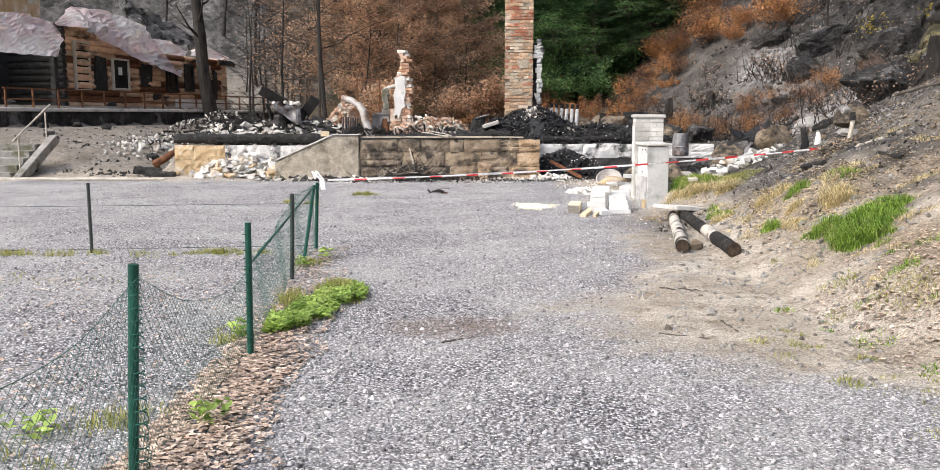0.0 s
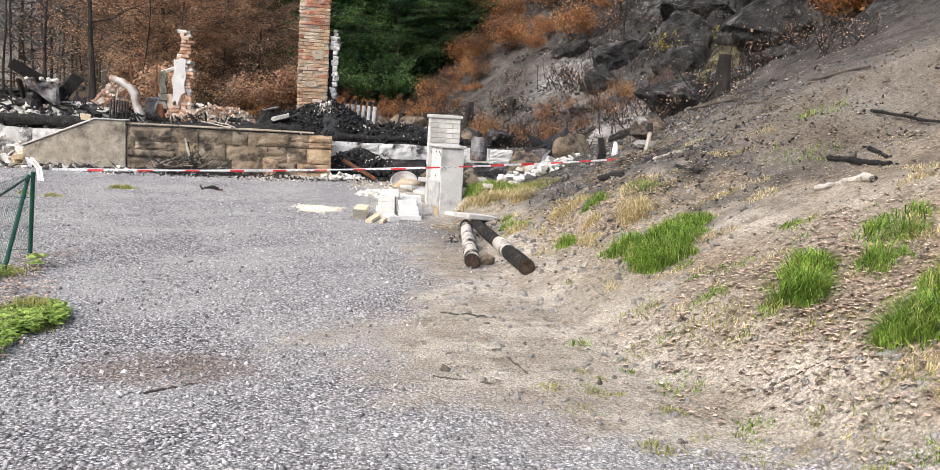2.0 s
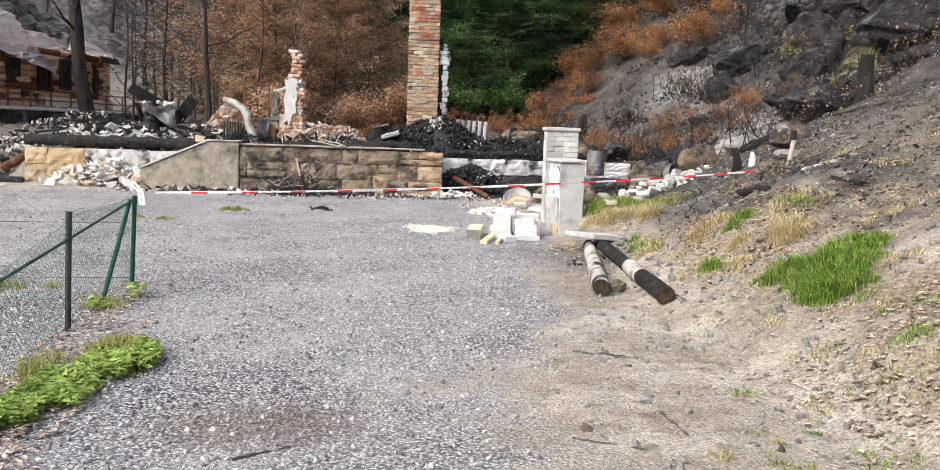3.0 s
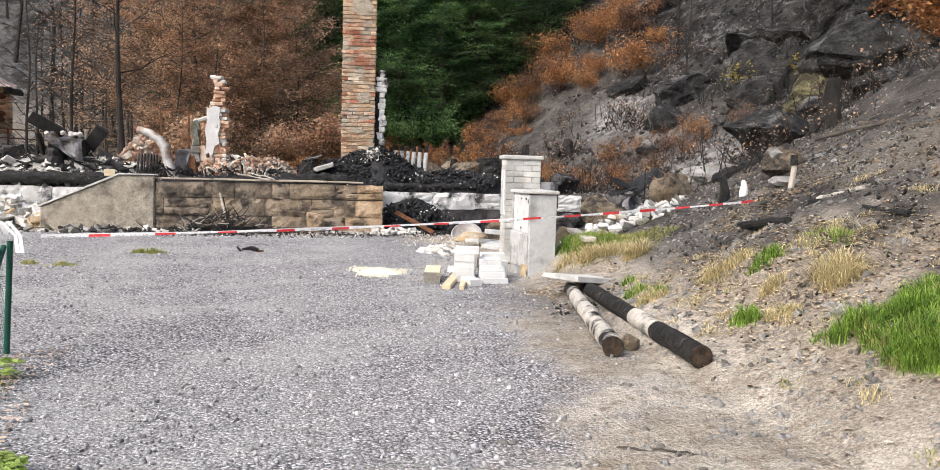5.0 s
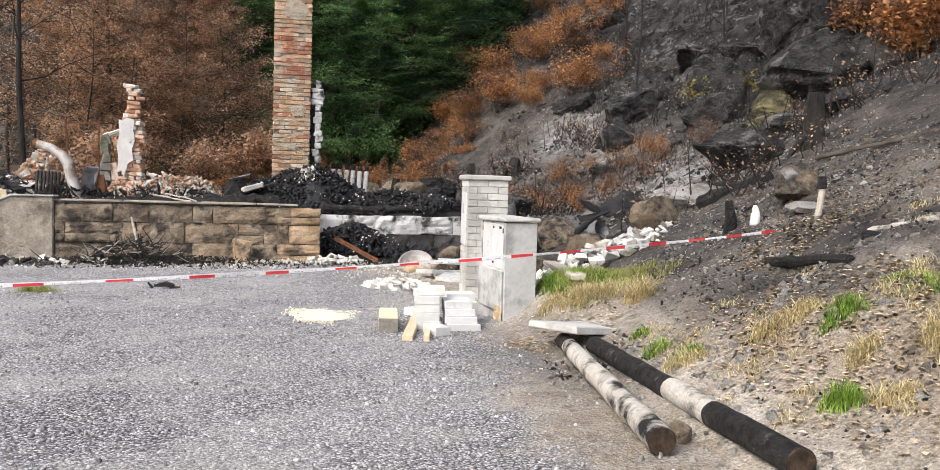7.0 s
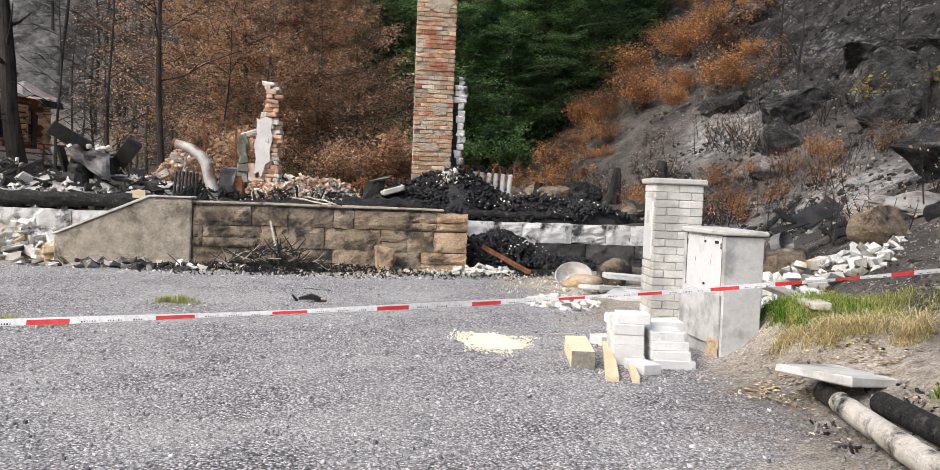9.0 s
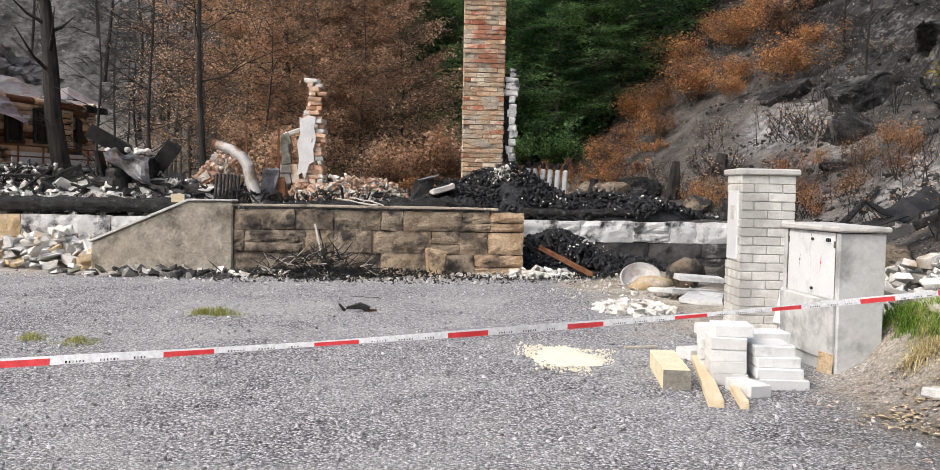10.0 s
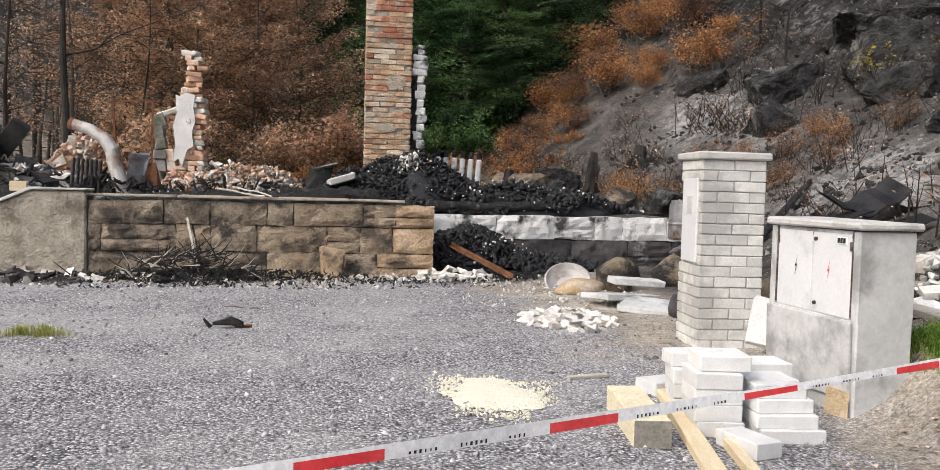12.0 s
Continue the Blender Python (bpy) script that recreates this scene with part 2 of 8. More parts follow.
M_BIRCH = mat("pale_bark", (0.42, 0.42, 0.4), (0.6, 0.6, 0.58), 4, 0.9, 0.4, c3=(0.12, 0.12, 0.11), scale3=2.0, spread3=0.62)
M_ASHROOF = mat("ash_grey_sheet", (0.3, 0.29, 0.29), (0.6, 0.59, 0.58), 1.3, 0.7, 0.9, c3=(0.1, 0.095, 0.09), scale3=1.2, spread3=0.54, dist=0.1)
M_LITTERSTRAW = mat("straw_and_leaf_litter", (0.34, 0.24, 0.13), (0.62, 0.5, 0.33), 7, 0.85, 0.0, isl=0.5)
M_OLDCONC = mat("weathered_dark_concrete", (0.2, 0.19, 0.175), (0.38, 0.37, 0.34), 4, 0.95, 0.7, c3=(0.12, 0.12, 0.08), scale3=1.8, spread3=0.55)
M_GLAZE = mat("sooty_glass", (0.012, 0.012, 0.013), (0.03, 0.03, 0.03), 2, 0.2, 0.0)


# ---- the lie of the land ----
def sm(a, b, x):
    u = np.clip((np.asarray(x, float) - a) / (b - a), 0, 1)
    return u * u * (3 - 2 * u)


def wob(x, y, s, seed=0.0):
    """A smooth uneven field, about -1 to 1, built of sines."""
    x, y = np.asarray(x, float), np.asarray(y, float)
    v = 0
    for k, (a, b, c) in enumerate(((1.0, 0.37, 0.2), (-0.71, 0.93, 1.7), (0.43, -1.31, 3.1), (1.63, 0.81, 4.4), (-1.27, 1.9, 0.9), (2.3, -0.6, 2.2))):
        v = v + np.sin((a * x + b * y) / s + c + seed * (k + 1)) / (1 + 0.35 * k)
    return v / 2.6


TABLE = np.random.default_rng(12).uniform(-1, 1, (256, 256))


def lattice(x, y):
    x, y = np.asarray(x, float), np.asarray(y, float)
    i, j = np.floor(x).astype(int), np.floor(y).astype(int)
    u, v = x - i, y - j
    u, v = u * u * (3 - 2 * u), v * v * (3 - 2 * v)
    a, b, c, d = TABLE[i % 256, j % 256], TABLE[(i + 1) % 256, j % 256], TABLE[i % 256, (j + 1) % 256], TABLE[(i + 1) % 256, (j + 1) % 256]
    return (a * (1 - u) + b * u) * (1 - v) + (c * (1 - u) + d * u) * v


def crag(x, y, size, octaves=5, seed=0.0):
    """Ridged uneven field for rocky ground, about -1 to 1."""
    out, amp = 0.0, 1.0
    x, y = np.asarray(x, float) / size + seed * 17.3, np.asarray(y, float) / size + seed * 9.1
    for k in range(octaves):
        out = out + amp * (1 - 2 * np.abs(lattice(x, y)))
        x, y = 1.93 * x + 0.31 * y + 5.2, 1.93 * y - 0.27 * x + 1.3
        amp *= 0.5
    return out / 1.9 - 0.1


def land(x, y, rough=True):
    x, y = np.asarray(x, float), np.asarray(y, float)
    toe = np.interp(y, [-60, 3, 12, 15, 18, 20, 22, 26, 30, 45, 60, 80], [3.8, 3.3, 3.0, 3.3, 4.1, 4.8, 5.7, 7.0, 6.3, 2.6, 1.0, -1])
    steep = np.interp(y, [20, 45, 80], [0.45, 0.63, 0.75])
    u = x - toe
    bank = 0.16 * sm(0.1, 0.7, u) * (1 - sm(7.2, 9.0, y)) * sm(-1, 2, y) + 0.14 * sm(0.9, 1.3, u) * sm(10.6, 11.2, y) * (1 - sm(12.2, 13.0, y))
    right = steep * np.maximum(u, 0) + bank + 0.22 * np.maximum(u - 9, 0) * sm(8, 20, y) + 0.25 * np.maximum(u - 15, 0)
    up = sm(0.3, 2.5, u)
    if rough:
        right = right + up * (0.05 * wob(x, y, 0.33, 1) + 0.1 * wob(x, y, 1.1, 2)) + 0.07 * crag(x, y, 0.9, 4, 1) * up + sm(4, 9, u) * sm(14, 24, y) * (0.6 * crag(x, y, 2.6, 5, 2) + 0.5 * crag(x, y, 7.0, 3, 3) + 0.34 * crag(x, y, 0.9, 4, 8))
    front = np.where(x < -3.6, 25.35, np.where(x < 2.0, 23.7, 25.75))
    inside = sm(front - 0.12, front + 0.25, y) * sm(-8.6, -7.7, x)
    floor = 0.82 * inside + np.interp(y, [27, 44, 75, 110], [0, 1.3, 3.6, 14]) * sm(-9, -7, x)
    # terrace of the hut, and the bare bank below it
    side = ((x + 14.6) * 16.5 - (y - 28) * 4.8) / 17.2
    bankl = (1.95 * (1 - sm(-0.15, 0.15, side)) + 1.25 * sm(-0.15, 0.15, side) * (1 - sm(0.2, 8.5, side))) * sm(22.5, 28, y) * (1 - sm(-9.5, -7.8, x))
    right = right + 0.34 * np.exp(-(((x - 3.85) / 0.5) ** 2 + ((y - 15.5) / 0.9) ** 2))
    left = np.maximum(0, (y - 47.5) + np.maximum(-x - 15, 0) * 0.25) * 0.85 * (1 - sm(-9, 1, x)) + np.maximum(-x - 24, 0) * 0.4 * sm(5, 40, y)
    if rough:
        left = left + sm(47.5, 53, y) * (1 - sm(-7, 1, x)) * (1.2 * crag(x, y, 3.0, 5, 4) + 0.8 * wob(x, y, 4, 6))
        floor = floor + inside * (0.06 * wob(x, y, 0.4, 7))
        bankl = bankl + sm(24, 28, y) * (1 - sm(-9.5, -7.8, x)) * 0.06 * wob(x, y, 0.7, 8) * sm(0.3, 1.5, side)
        left = left + 0.012 * wob(x, y, 1.3, 9)
    behind = 0.12 * np.maximum(-y - 18, 0)
    return np.maximum(right, floor + bankl + left) + behind


def gz(x, y):
    return float(land(x, y))


def edge(y):
    return np.interp(y, [-10, 0, 4, 5.6, 6.3, 7, 8, 9.5, 11.5, 14, 16, 18, 20, 22.5, 24], [4.4, 4.1, 3.8, 3.3, 2.3, 1.5, 1.35, 1.9, 2.4, 2.95, 3.1, 2.9, 2.7, 2.2, 2.0])


# ---- mesh helpers ----
def mesh(name, verts, faces, material=None, smooth=False):
    me = bpy.data.meshes.new(name)
    verts, faces = np.asarray(verts, np.float32), np.asarray(faces, np.int32)
    me.vertices.add(len(verts))
    me.vertices.foreach_set("co", verts.ravel())
    k = faces.shape[1]
    me.loops.add(faces.size)
    me.loops.foreach_set("vertex_index", faces.ravel())
    me.polygons.add(len(faces))
    me.polygons.foreach_set("loop_start", np.arange(0, faces.size, k, dtype=np.int32))
    me.update(calc_edges=True)
    me.validate()
    if smooth:
        me.polygons.foreach_set("use_smooth", np.ones(len(me.polygons), bool))
    if material:
        me.materials.append(material)
    return me


def to_mesh(name, bm, material, smooth=False):
    me = bpy.data.meshes.new(name)
    bm.normal_update()
    bm.to_mesh(me)
    bm.free()
    me.materials.append(material)
    if smooth:
        me.polygons.foreach_set("use_smooth", np.ones(len(me.polygons), bool))
    return me


def part(name, data, material, parent, label="", at=None):
    """One mesh under a thing; data: a bmesh or a mesh."""
    if isinstance(data, bmesh.types.BMesh):
        data = to_mesh(name, data, material)
    ob = new(name, data)
    ob.parent = parent
    if at is not None:
        ob.matrix_basis = at
    return tagged(ob, label)


def thing(name, label, category, at=None, group="", kind=""):
    ob = new(name)
    ob.empty_display_size = 0.1
    if at is not None:
        ob.matrix_basis = at
    return tagged(ob, label, category, group, kind)


def single(name, data, material, label, category, at=None, group="", kind="", smooth=False):
    if isinstance(data, bmesh.types.BMesh):
        data = to_mesh(name, data, material, smooth)
    ob = new(name, data)
    if at is not None:
        ob.matrix_basis = at
    return tagged(ob, label, category, group, kind)


def box(bm, x, y, z, cx=0, cy=0, cz=0, turn=None, jit=0.0, bevel=0.0):
    """A box of size x, y, z about a centre, with jittered corners and chamfered edges."""
    m = Matrix.Translation((cx, cy, cz)) @ (turn or Matrix()) @ Matrix.Diagonal((x, y, z, 1))
    got = bmesh.ops.create_cube(bm, size=1, matrix=m)["verts"]
    for v in got:
        if jit:
            v.co += Vector((random.uniform(-jit, jit), random.uniform(-jit, jit), random.uniform(-jit, jit)))
    if bevel:
        bmesh.ops.bevel(bm, geom=list({e for v in got for e in v.link_edges}), offset=bevel, segments=1, affect="EDGES")
    return bm


def tube(bm, points, radii, sides=8, cap=True, noise_amp=0.0):
    """A tapered tube through points."""
    pts = [Vector(p) for p in points]
    rings = []
    for k, p in enumerate(pts):
        d = (pts[min(k + 1, len(pts) - 1)] - pts[max(k - 1, 0)]).normalized()
        a = d.orthogonal().normalized() if k == 0 else (a - d * a.dot(d)).normalized()
        b = d.cross(a)
        r = radii[k] if isinstance(radii, (list, tuple)) else radii
        rings.append([bm.verts.new(p + (a * math.cos(q) + b * math.sin(q)) * r * (1 + random.uniform(-noise_amp, noise_amp))) for q in np.linspace(0, 2 * math.pi, sides, endpoint=False)])
    for one, two in zip(rings, rings[1:]):
        for k in range(sides):
            bm.faces.new((one[k], one[(k + 1) % sides], two[(k + 1) % sides], two[k]))
    if cap:
        bm.faces.new(rings[0][::-1])
        bm.faces.new(rings[-1])
    return bm


def rock(size, seed, sub=2, rough=0.28):
    """An uneven stone."""
    bm = bmesh.new()
    bmesh.ops.create_icosphere(bm, subdivisions=sub, radius=0.5)
    off = Vector((seed * 7.3, seed * 3.1, seed * 1.7))
    rr = random.Random(int(seed * 100))
    cuts = [Vector((rr.gauss(0, 1), rr.gauss(0, 1), rr.gauss(0, 0.8))).normalized() for _ in range(7)]
    for v in bm.verts:
        c = v.co.copy()
        v.co *= 1 + rough * noise.noise(c * 2.2 + off) + rough * 0.6 * noise.noise(c * 5.1 + off) - rough * 0.8 * abs(noise.noise(c * 3.3 - off))
        for n in cuts:
            v.co -= n * max(0.0, v.co.dot(n) - 0.36)
        v.co = Vector((v.co.x * size[0], v.co.y * size[1], v.co.z * size[2]))
    return bm


def crag_rock(size, seed, sub=5):
    """A broken, angular rock: split along many planes, with a rough skin."""
    bm = bmesh.new()
    bmesh.ops.create_icosphere(bm, subdivisions=sub, radius=0.5)
    off = Vector((seed * 5.3, seed * 2.9, seed * 1.1))
    rr = random.Random(int(seed * 1000))
    cuts = []
    for k in range(30):
        n = Vector((rr.gauss(0, 1), rr.gauss(0, 1), rr.gauss(0, 0.8))).normalized()
        cuts.append((n, rr.uniform(0.24, 0.44)))
    for v in bm.verts:
        c = v.co.copy()
        p = c * (1 + 0.5 * noise.noise(c * 2.2 + off))
        for n, far in cuts:
            d = p.dot(n) - far
            if d > 0:
                p -= n * d * 0.92
        q = noise.noise(c * 7.0 + off)
        p *= 1 + 0.1 * (q - 0.6 * abs(noise.noise(c * 4.1 - off))) + 0.05 * noise.noise(c * 19.0 + off)
        v.co = Vector((p.x * size[0] * 1.2, p.y * size[1] * 1.2, p.z * size[2] * 1.2))
    return bm


def lumps(n, where, size, rng, squash=(1, 1, 1), tilt=1.0):
    """Many small uneven lumps in one mesh: where(n) gives their places, size a range."""
    base = np.array([[-1, -1, -1], [1, -1, -1], [1, 1, -1], [-1, 1, -1], [-1, -1, 1], [1, -1, 1], [1, 1, 1], [-1, 1, 1]], float) * 0.5
    quads = np.array([[0, 3, 2, 1], [4, 5, 6, 7], [0, 1, 5, 4], [1, 2, 6, 5], [2, 3, 7, 6], [3, 0, 4, 7]])
    p = where(n)
    n = len(p)
    s = (size[0] + (size[1] - size[0]) * rng.uniform(0, 1, (n, 1, 1)) ** 1.7) * rng.uniform(0.6, 1.4, (n, 1, 3)) * np.array(squash)
    v = base[None] * s * (1 + rng.uniform(-0.4, 0.3, (n, 8, 3)))
    yaw = rng.uniform(0, np.pi, n)
    q = np.column_stack([np.cos(yaw), tilt * 0.45 * rng.normal(size=n), tilt * 0.45 * rng.normal(size=n), np.sin(yaw)])
    q /= np.linalg.norm(q, axis=1)[:, None]
    w, x, y, z = q.T
    r = np.stack([1 - 2 * (y * y + z * z), 2 * (x * y - z * w), 2 * (x * z + y * w), 2 * (x * y + z * w), 1 - 2 * (x * x + z * z), 2 * (y * z - x * w), 2 * (x * z - y * w), 2 * (y * z + x * w), 1 - 2 * (x * x + y * y)], -1).reshape(n, 3, 3)
    v = np.einsum("nij,nkj->nki", r, v) + p[:, None]
    f = quads[None] + 8 * np.arange(n)[:, None, None]
    return v.reshape(-1, 3), f.reshape(-1, 4)


def leaves(points, size, rng, flat=0.5, long=1.5):
    """One bent leaf (two triangles folded on the midrib) at each point."""
    n = len(points)
    a = rng.normal(size=(n, 3))
    a[:, 2] *= 1 - flat
    a /= np.linalg.norm(a, axis=1)[:, None]
    up = np.array([0, 0, 1.0]) + rng.normal(size=(n, 3)) * (1.05 - flat)
    b = np.cross(up, a)
    b /= np.linalg.norm(b, axis=1)[:, None] + 1e-9
    c = np.cross(a, b)
    s = (size * rng.uniform(0.6, 1.35, n))[:, None]
    v = np.stack([points - a * s * long * 0.5, points + b * s * 0.42 + c * s * 0.16, points + a * s * long * 0.5, points - b * s * 0.42 + c * s * 0.16], 1)
    f = np.array([[0, 1, 2], [0, 2, 3]])[None] + 4 * np.arange(n)[:, None, None]
    return v.reshape(-1, 3), f.reshape(-1, 3)


def blades(points, height, rng, width=0.006, lean=0.5):
    """Bent grass blades, each of five triangles."""
    n = len(points)
    az = rng.uniform(0, 2 * np.pi, n)
    d = np.stack([np.cos(az), np.sin(az), 0 * az], 1)
    side = np.stack([-np.sin(az), np.cos(az), 0 * az], 1)
    h = (height * rng.uniform(0.5, 1.25, n))[:, None]
    bend = (lean * rng.uniform(0.2, 1.3, n))[:, None]
    w = width * rng.uniform(0.7, 1.4, n)[:, None]
    z = np.array([0, 0, 1.0])
    p1 = points + z * h * 0.5 + d * h * bend * 0.2
    p2 = points + z * h * 0.85 + d * h * bend * 0.55
    p3 = points + z * h * (1 - 0.35 * bend) + d * h * bend * 1.0
    v = np.stack([points - side * w, points + side * w, p1 - side * w * 0.9, p1 + side * w * 0.9, p2 - side * w * 0.6, p2 + side * w * 0.6, p3], 1)
    f = np.array([[0, 1, 3], [0, 3, 2], [2, 3, 5], [2, 5, 4], [4, 5, 6]])[None] + 7 * np.arange(n)[:, None, None]
    return v.reshape(-1, 3), f.reshape(-1, 3)


def on_land(xy, lift=0.0):
    return np.column_stack([xy, land(xy[:, 0], xy[:, 1]) + lift])


def blob(rng, n, cx, cy, rx, ry, turn=0.0):
    r, q = np.sqrt(rng.uniform(0, 1, n)), rng.uniform(0, 2 * np.pi, n)
    r = r * (1 + 0.22 * np.sin(3 * q + cx * 5) + 0.14 * np.sin(7 * q + cy * 3))
    x, y = rx * r * np.cos(q), ry * r * np.sin(q)
    c, s = math.cos(turn), math.sin(turn)
    return np.column_stack([cx + c * x - s * y, cy + s * x + c * y])


# ---- ground ----
def spaced(stops):
    out = []
    for a, b, d in stops:
        out.append(np.arange(a, b, d))
    return np.concatenate(out)


gx = spaced([(-400, -60, 20), (-60, -24, 1.5), (-24, -9, 0.4), (-9, -2, 0.16), (-2, 7, 0.09), (7, 14, 0.16), (14, 30, 0.35), (30, 80, 2), (80, 420, 20)])
gy = spaced([(-400, -60, 20), (-60, -4, 2.5), (-4, 3, 0.3), (3, 17, 0.1), (17, 27, 0.13), (27, 40, 0.3), (40, 62, 0.45), (62, 110, 1.5), (110, 430, 20)])
XX, YY = np.meshgrid(gx, gy)
ZZ = land(XX, YY)
# small bumps near the camera
near = sm(-3, 3, YY) * (1 - sm(24, 30, YY))
offlot = sm(0.0, 0.5, XX - edge(YY))
ZZ = ZZ + near * (0.005 * lattice(XX / 0.12, YY / 0.12) + offlot * (0.012 * crag(XX, YY, 0.3, 4, 6) + 0.01 * lattice(XX / 0.11, YY / 0.11)))
nx, ny = len(gx), len(gy)
idx = np.arange(nx * ny).reshape(ny, nx)
quads = np.stack([idx[:-1, :-1], idx[:-1, 1:], idx[1:, 1:], idx[1:, :-1]], -1).reshape(-1, 4)
ground_me = mesh("ground", np.stack([XX, YY, ZZ], -1).reshape(-1, 3), quads, None, True)


def field(name, values):
    a = ground_me.attributes.new(name, "FLOAT", "POINT")
    a.data.foreach_set("value", np.asarray(values, np.float32).ravel())


rag = 0.3 * wob(XX, YY, 0.6, 20) + 0.45 * lattice(XX / 0.35, YY / 0.35) + 0.3 * lattice(XX / 0.13, YY / 0.13)
w_gravel = (1 - sm(-0.5, 0.5, XX - edge(YY) + rag)) * (1 - sm(22.2, 23.2, YY + rag)) * sm(-17, -15, XX)
w_ash = sm(-0.6, 0.9, (YY - 11.9 + 1.75 * (XX - 4.1)) / 1.6 + rag * 1.6 + 0.6 * wob(XX, YY, 1.6, 22)) * sm(0.1, 1.2, XX - np.interp(YY, [0, 14, 22], [3.3, 3.4, 4.0]))
w_ash = np.maximum(w_ash, sm(24.6, 26, YY) * sm(-8.6, -7.6, XX))
w_ash = w_ash * (0.25 + 0.75 * sm(6.0, 10.5, YY + 1.2 * rag)) * (1 - 0.42 * sm(5.4, 6.8, XX + 0.8 * rag) * (1 - sm(12.0, 15.5, YY)))
w_ash = np.maximum(w_ash, 0.7 * np.exp(-(((XX - 3.15) / 0.65) ** 2 + ((YY - 13.6) / 1.5) ** 2)) * (0.85 + 0.5 * rag))
w_ash = np.maximum(w_ash, 0.55 * sm(23.5, 26, YY + rag) * (1 - sm(-8.6, -7.6, XX)))
w_rock = sm(6.5, 10.5, XX - 4 + 0.8 * wob(XX, YY, 2.0, 23)) * sm(15, 22, YY) + sm(48, 51, YY) * (1 - sm(-7, -3, XX))
w_wood = sm(34, 42, YY + 2 * wob(XX, YY, 2.5, 24)) * sm(-9, -4, XX) * (1 - sm(4, 7, XX - 0.14 * (YY - 35)))
w_soot = sm(0.35, 0.75, wob(XX, YY, 0.8, 25) * 0.5 + 0.5 * sm(21.3, 23.0, YY)) * sm(20.8, 22.4, YY) * (1 - sm(24, 24.6, YY)) * sm(-5.5, -3.5, XX)
field("gravel", w_gravel)
field("ash", np.clip(w_ash, 0, 1))
field("rock", np.clip(w_rock, 0, 1))
field("wood", np.clip(w_wood, 0, 1))
field("soot", np.clip(w_soot, 0, 1))
w_leafy = sm(0.1, 0.8, XX - np.interp(YY, [0, 14], [3.5, 3.2])) * (1 - sm(12, 14, YY)) * (0.55 + 0.45 * lattice(XX / 0.6, YY / 0.6))
w_slab = np.exp(-(((XX - 10.1) / 1.9) ** 2 + ((YY - 26.6) / 2.6) ** 2) ** 2) + 0.8 * np.exp(-(((XX - 11.2) / 1.4) ** 2 + ((YY - 34) / 2.4) ** 2) ** 2) + 0.7 * np.exp(-(((XX - 7.9) / 0.8) ** 2 + ((YY - 20.2) / 1.4) ** 2) ** 2)
w_slab = w_slab + 0.6 * np.exp(-(((XX - 11.4) / 1.2) ** 2 + ((YY - 35.8) / 2.2) ** 2) ** 2) + 0.9 * np.exp(-(((XX - 9.9) / 1.0) ** 2 + ((YY - 23.4) / 1.8) ** 2) ** 2) + 0.7 * np.exp(-(((XX - 10.8) / 0.9) ** 2 + ((YY - 30.6) / 1.6) ** 2) ** 2) + 0.4 * sm(46.5, 49.5, YY) * (1 - sm(-8, -5, XX))
field("slab", np.clip(w_slab * (0.6 + 0.7 * lattice(XX / 0.9, YY / 0.9) + 0.4 * lattice(XX / 0.3, YY / 0.3)), 0, 1))
field("leafy", np.clip(w_leafy, 0, 1))
field("patch", np.exp(-(((XX - 0.25) / 0.5) ** 2 + ((YY - 7.35) / 0.34) ** 2) ** 2) * (0.75 + 0.25 * wob(XX, YY, 0.2, 27)))


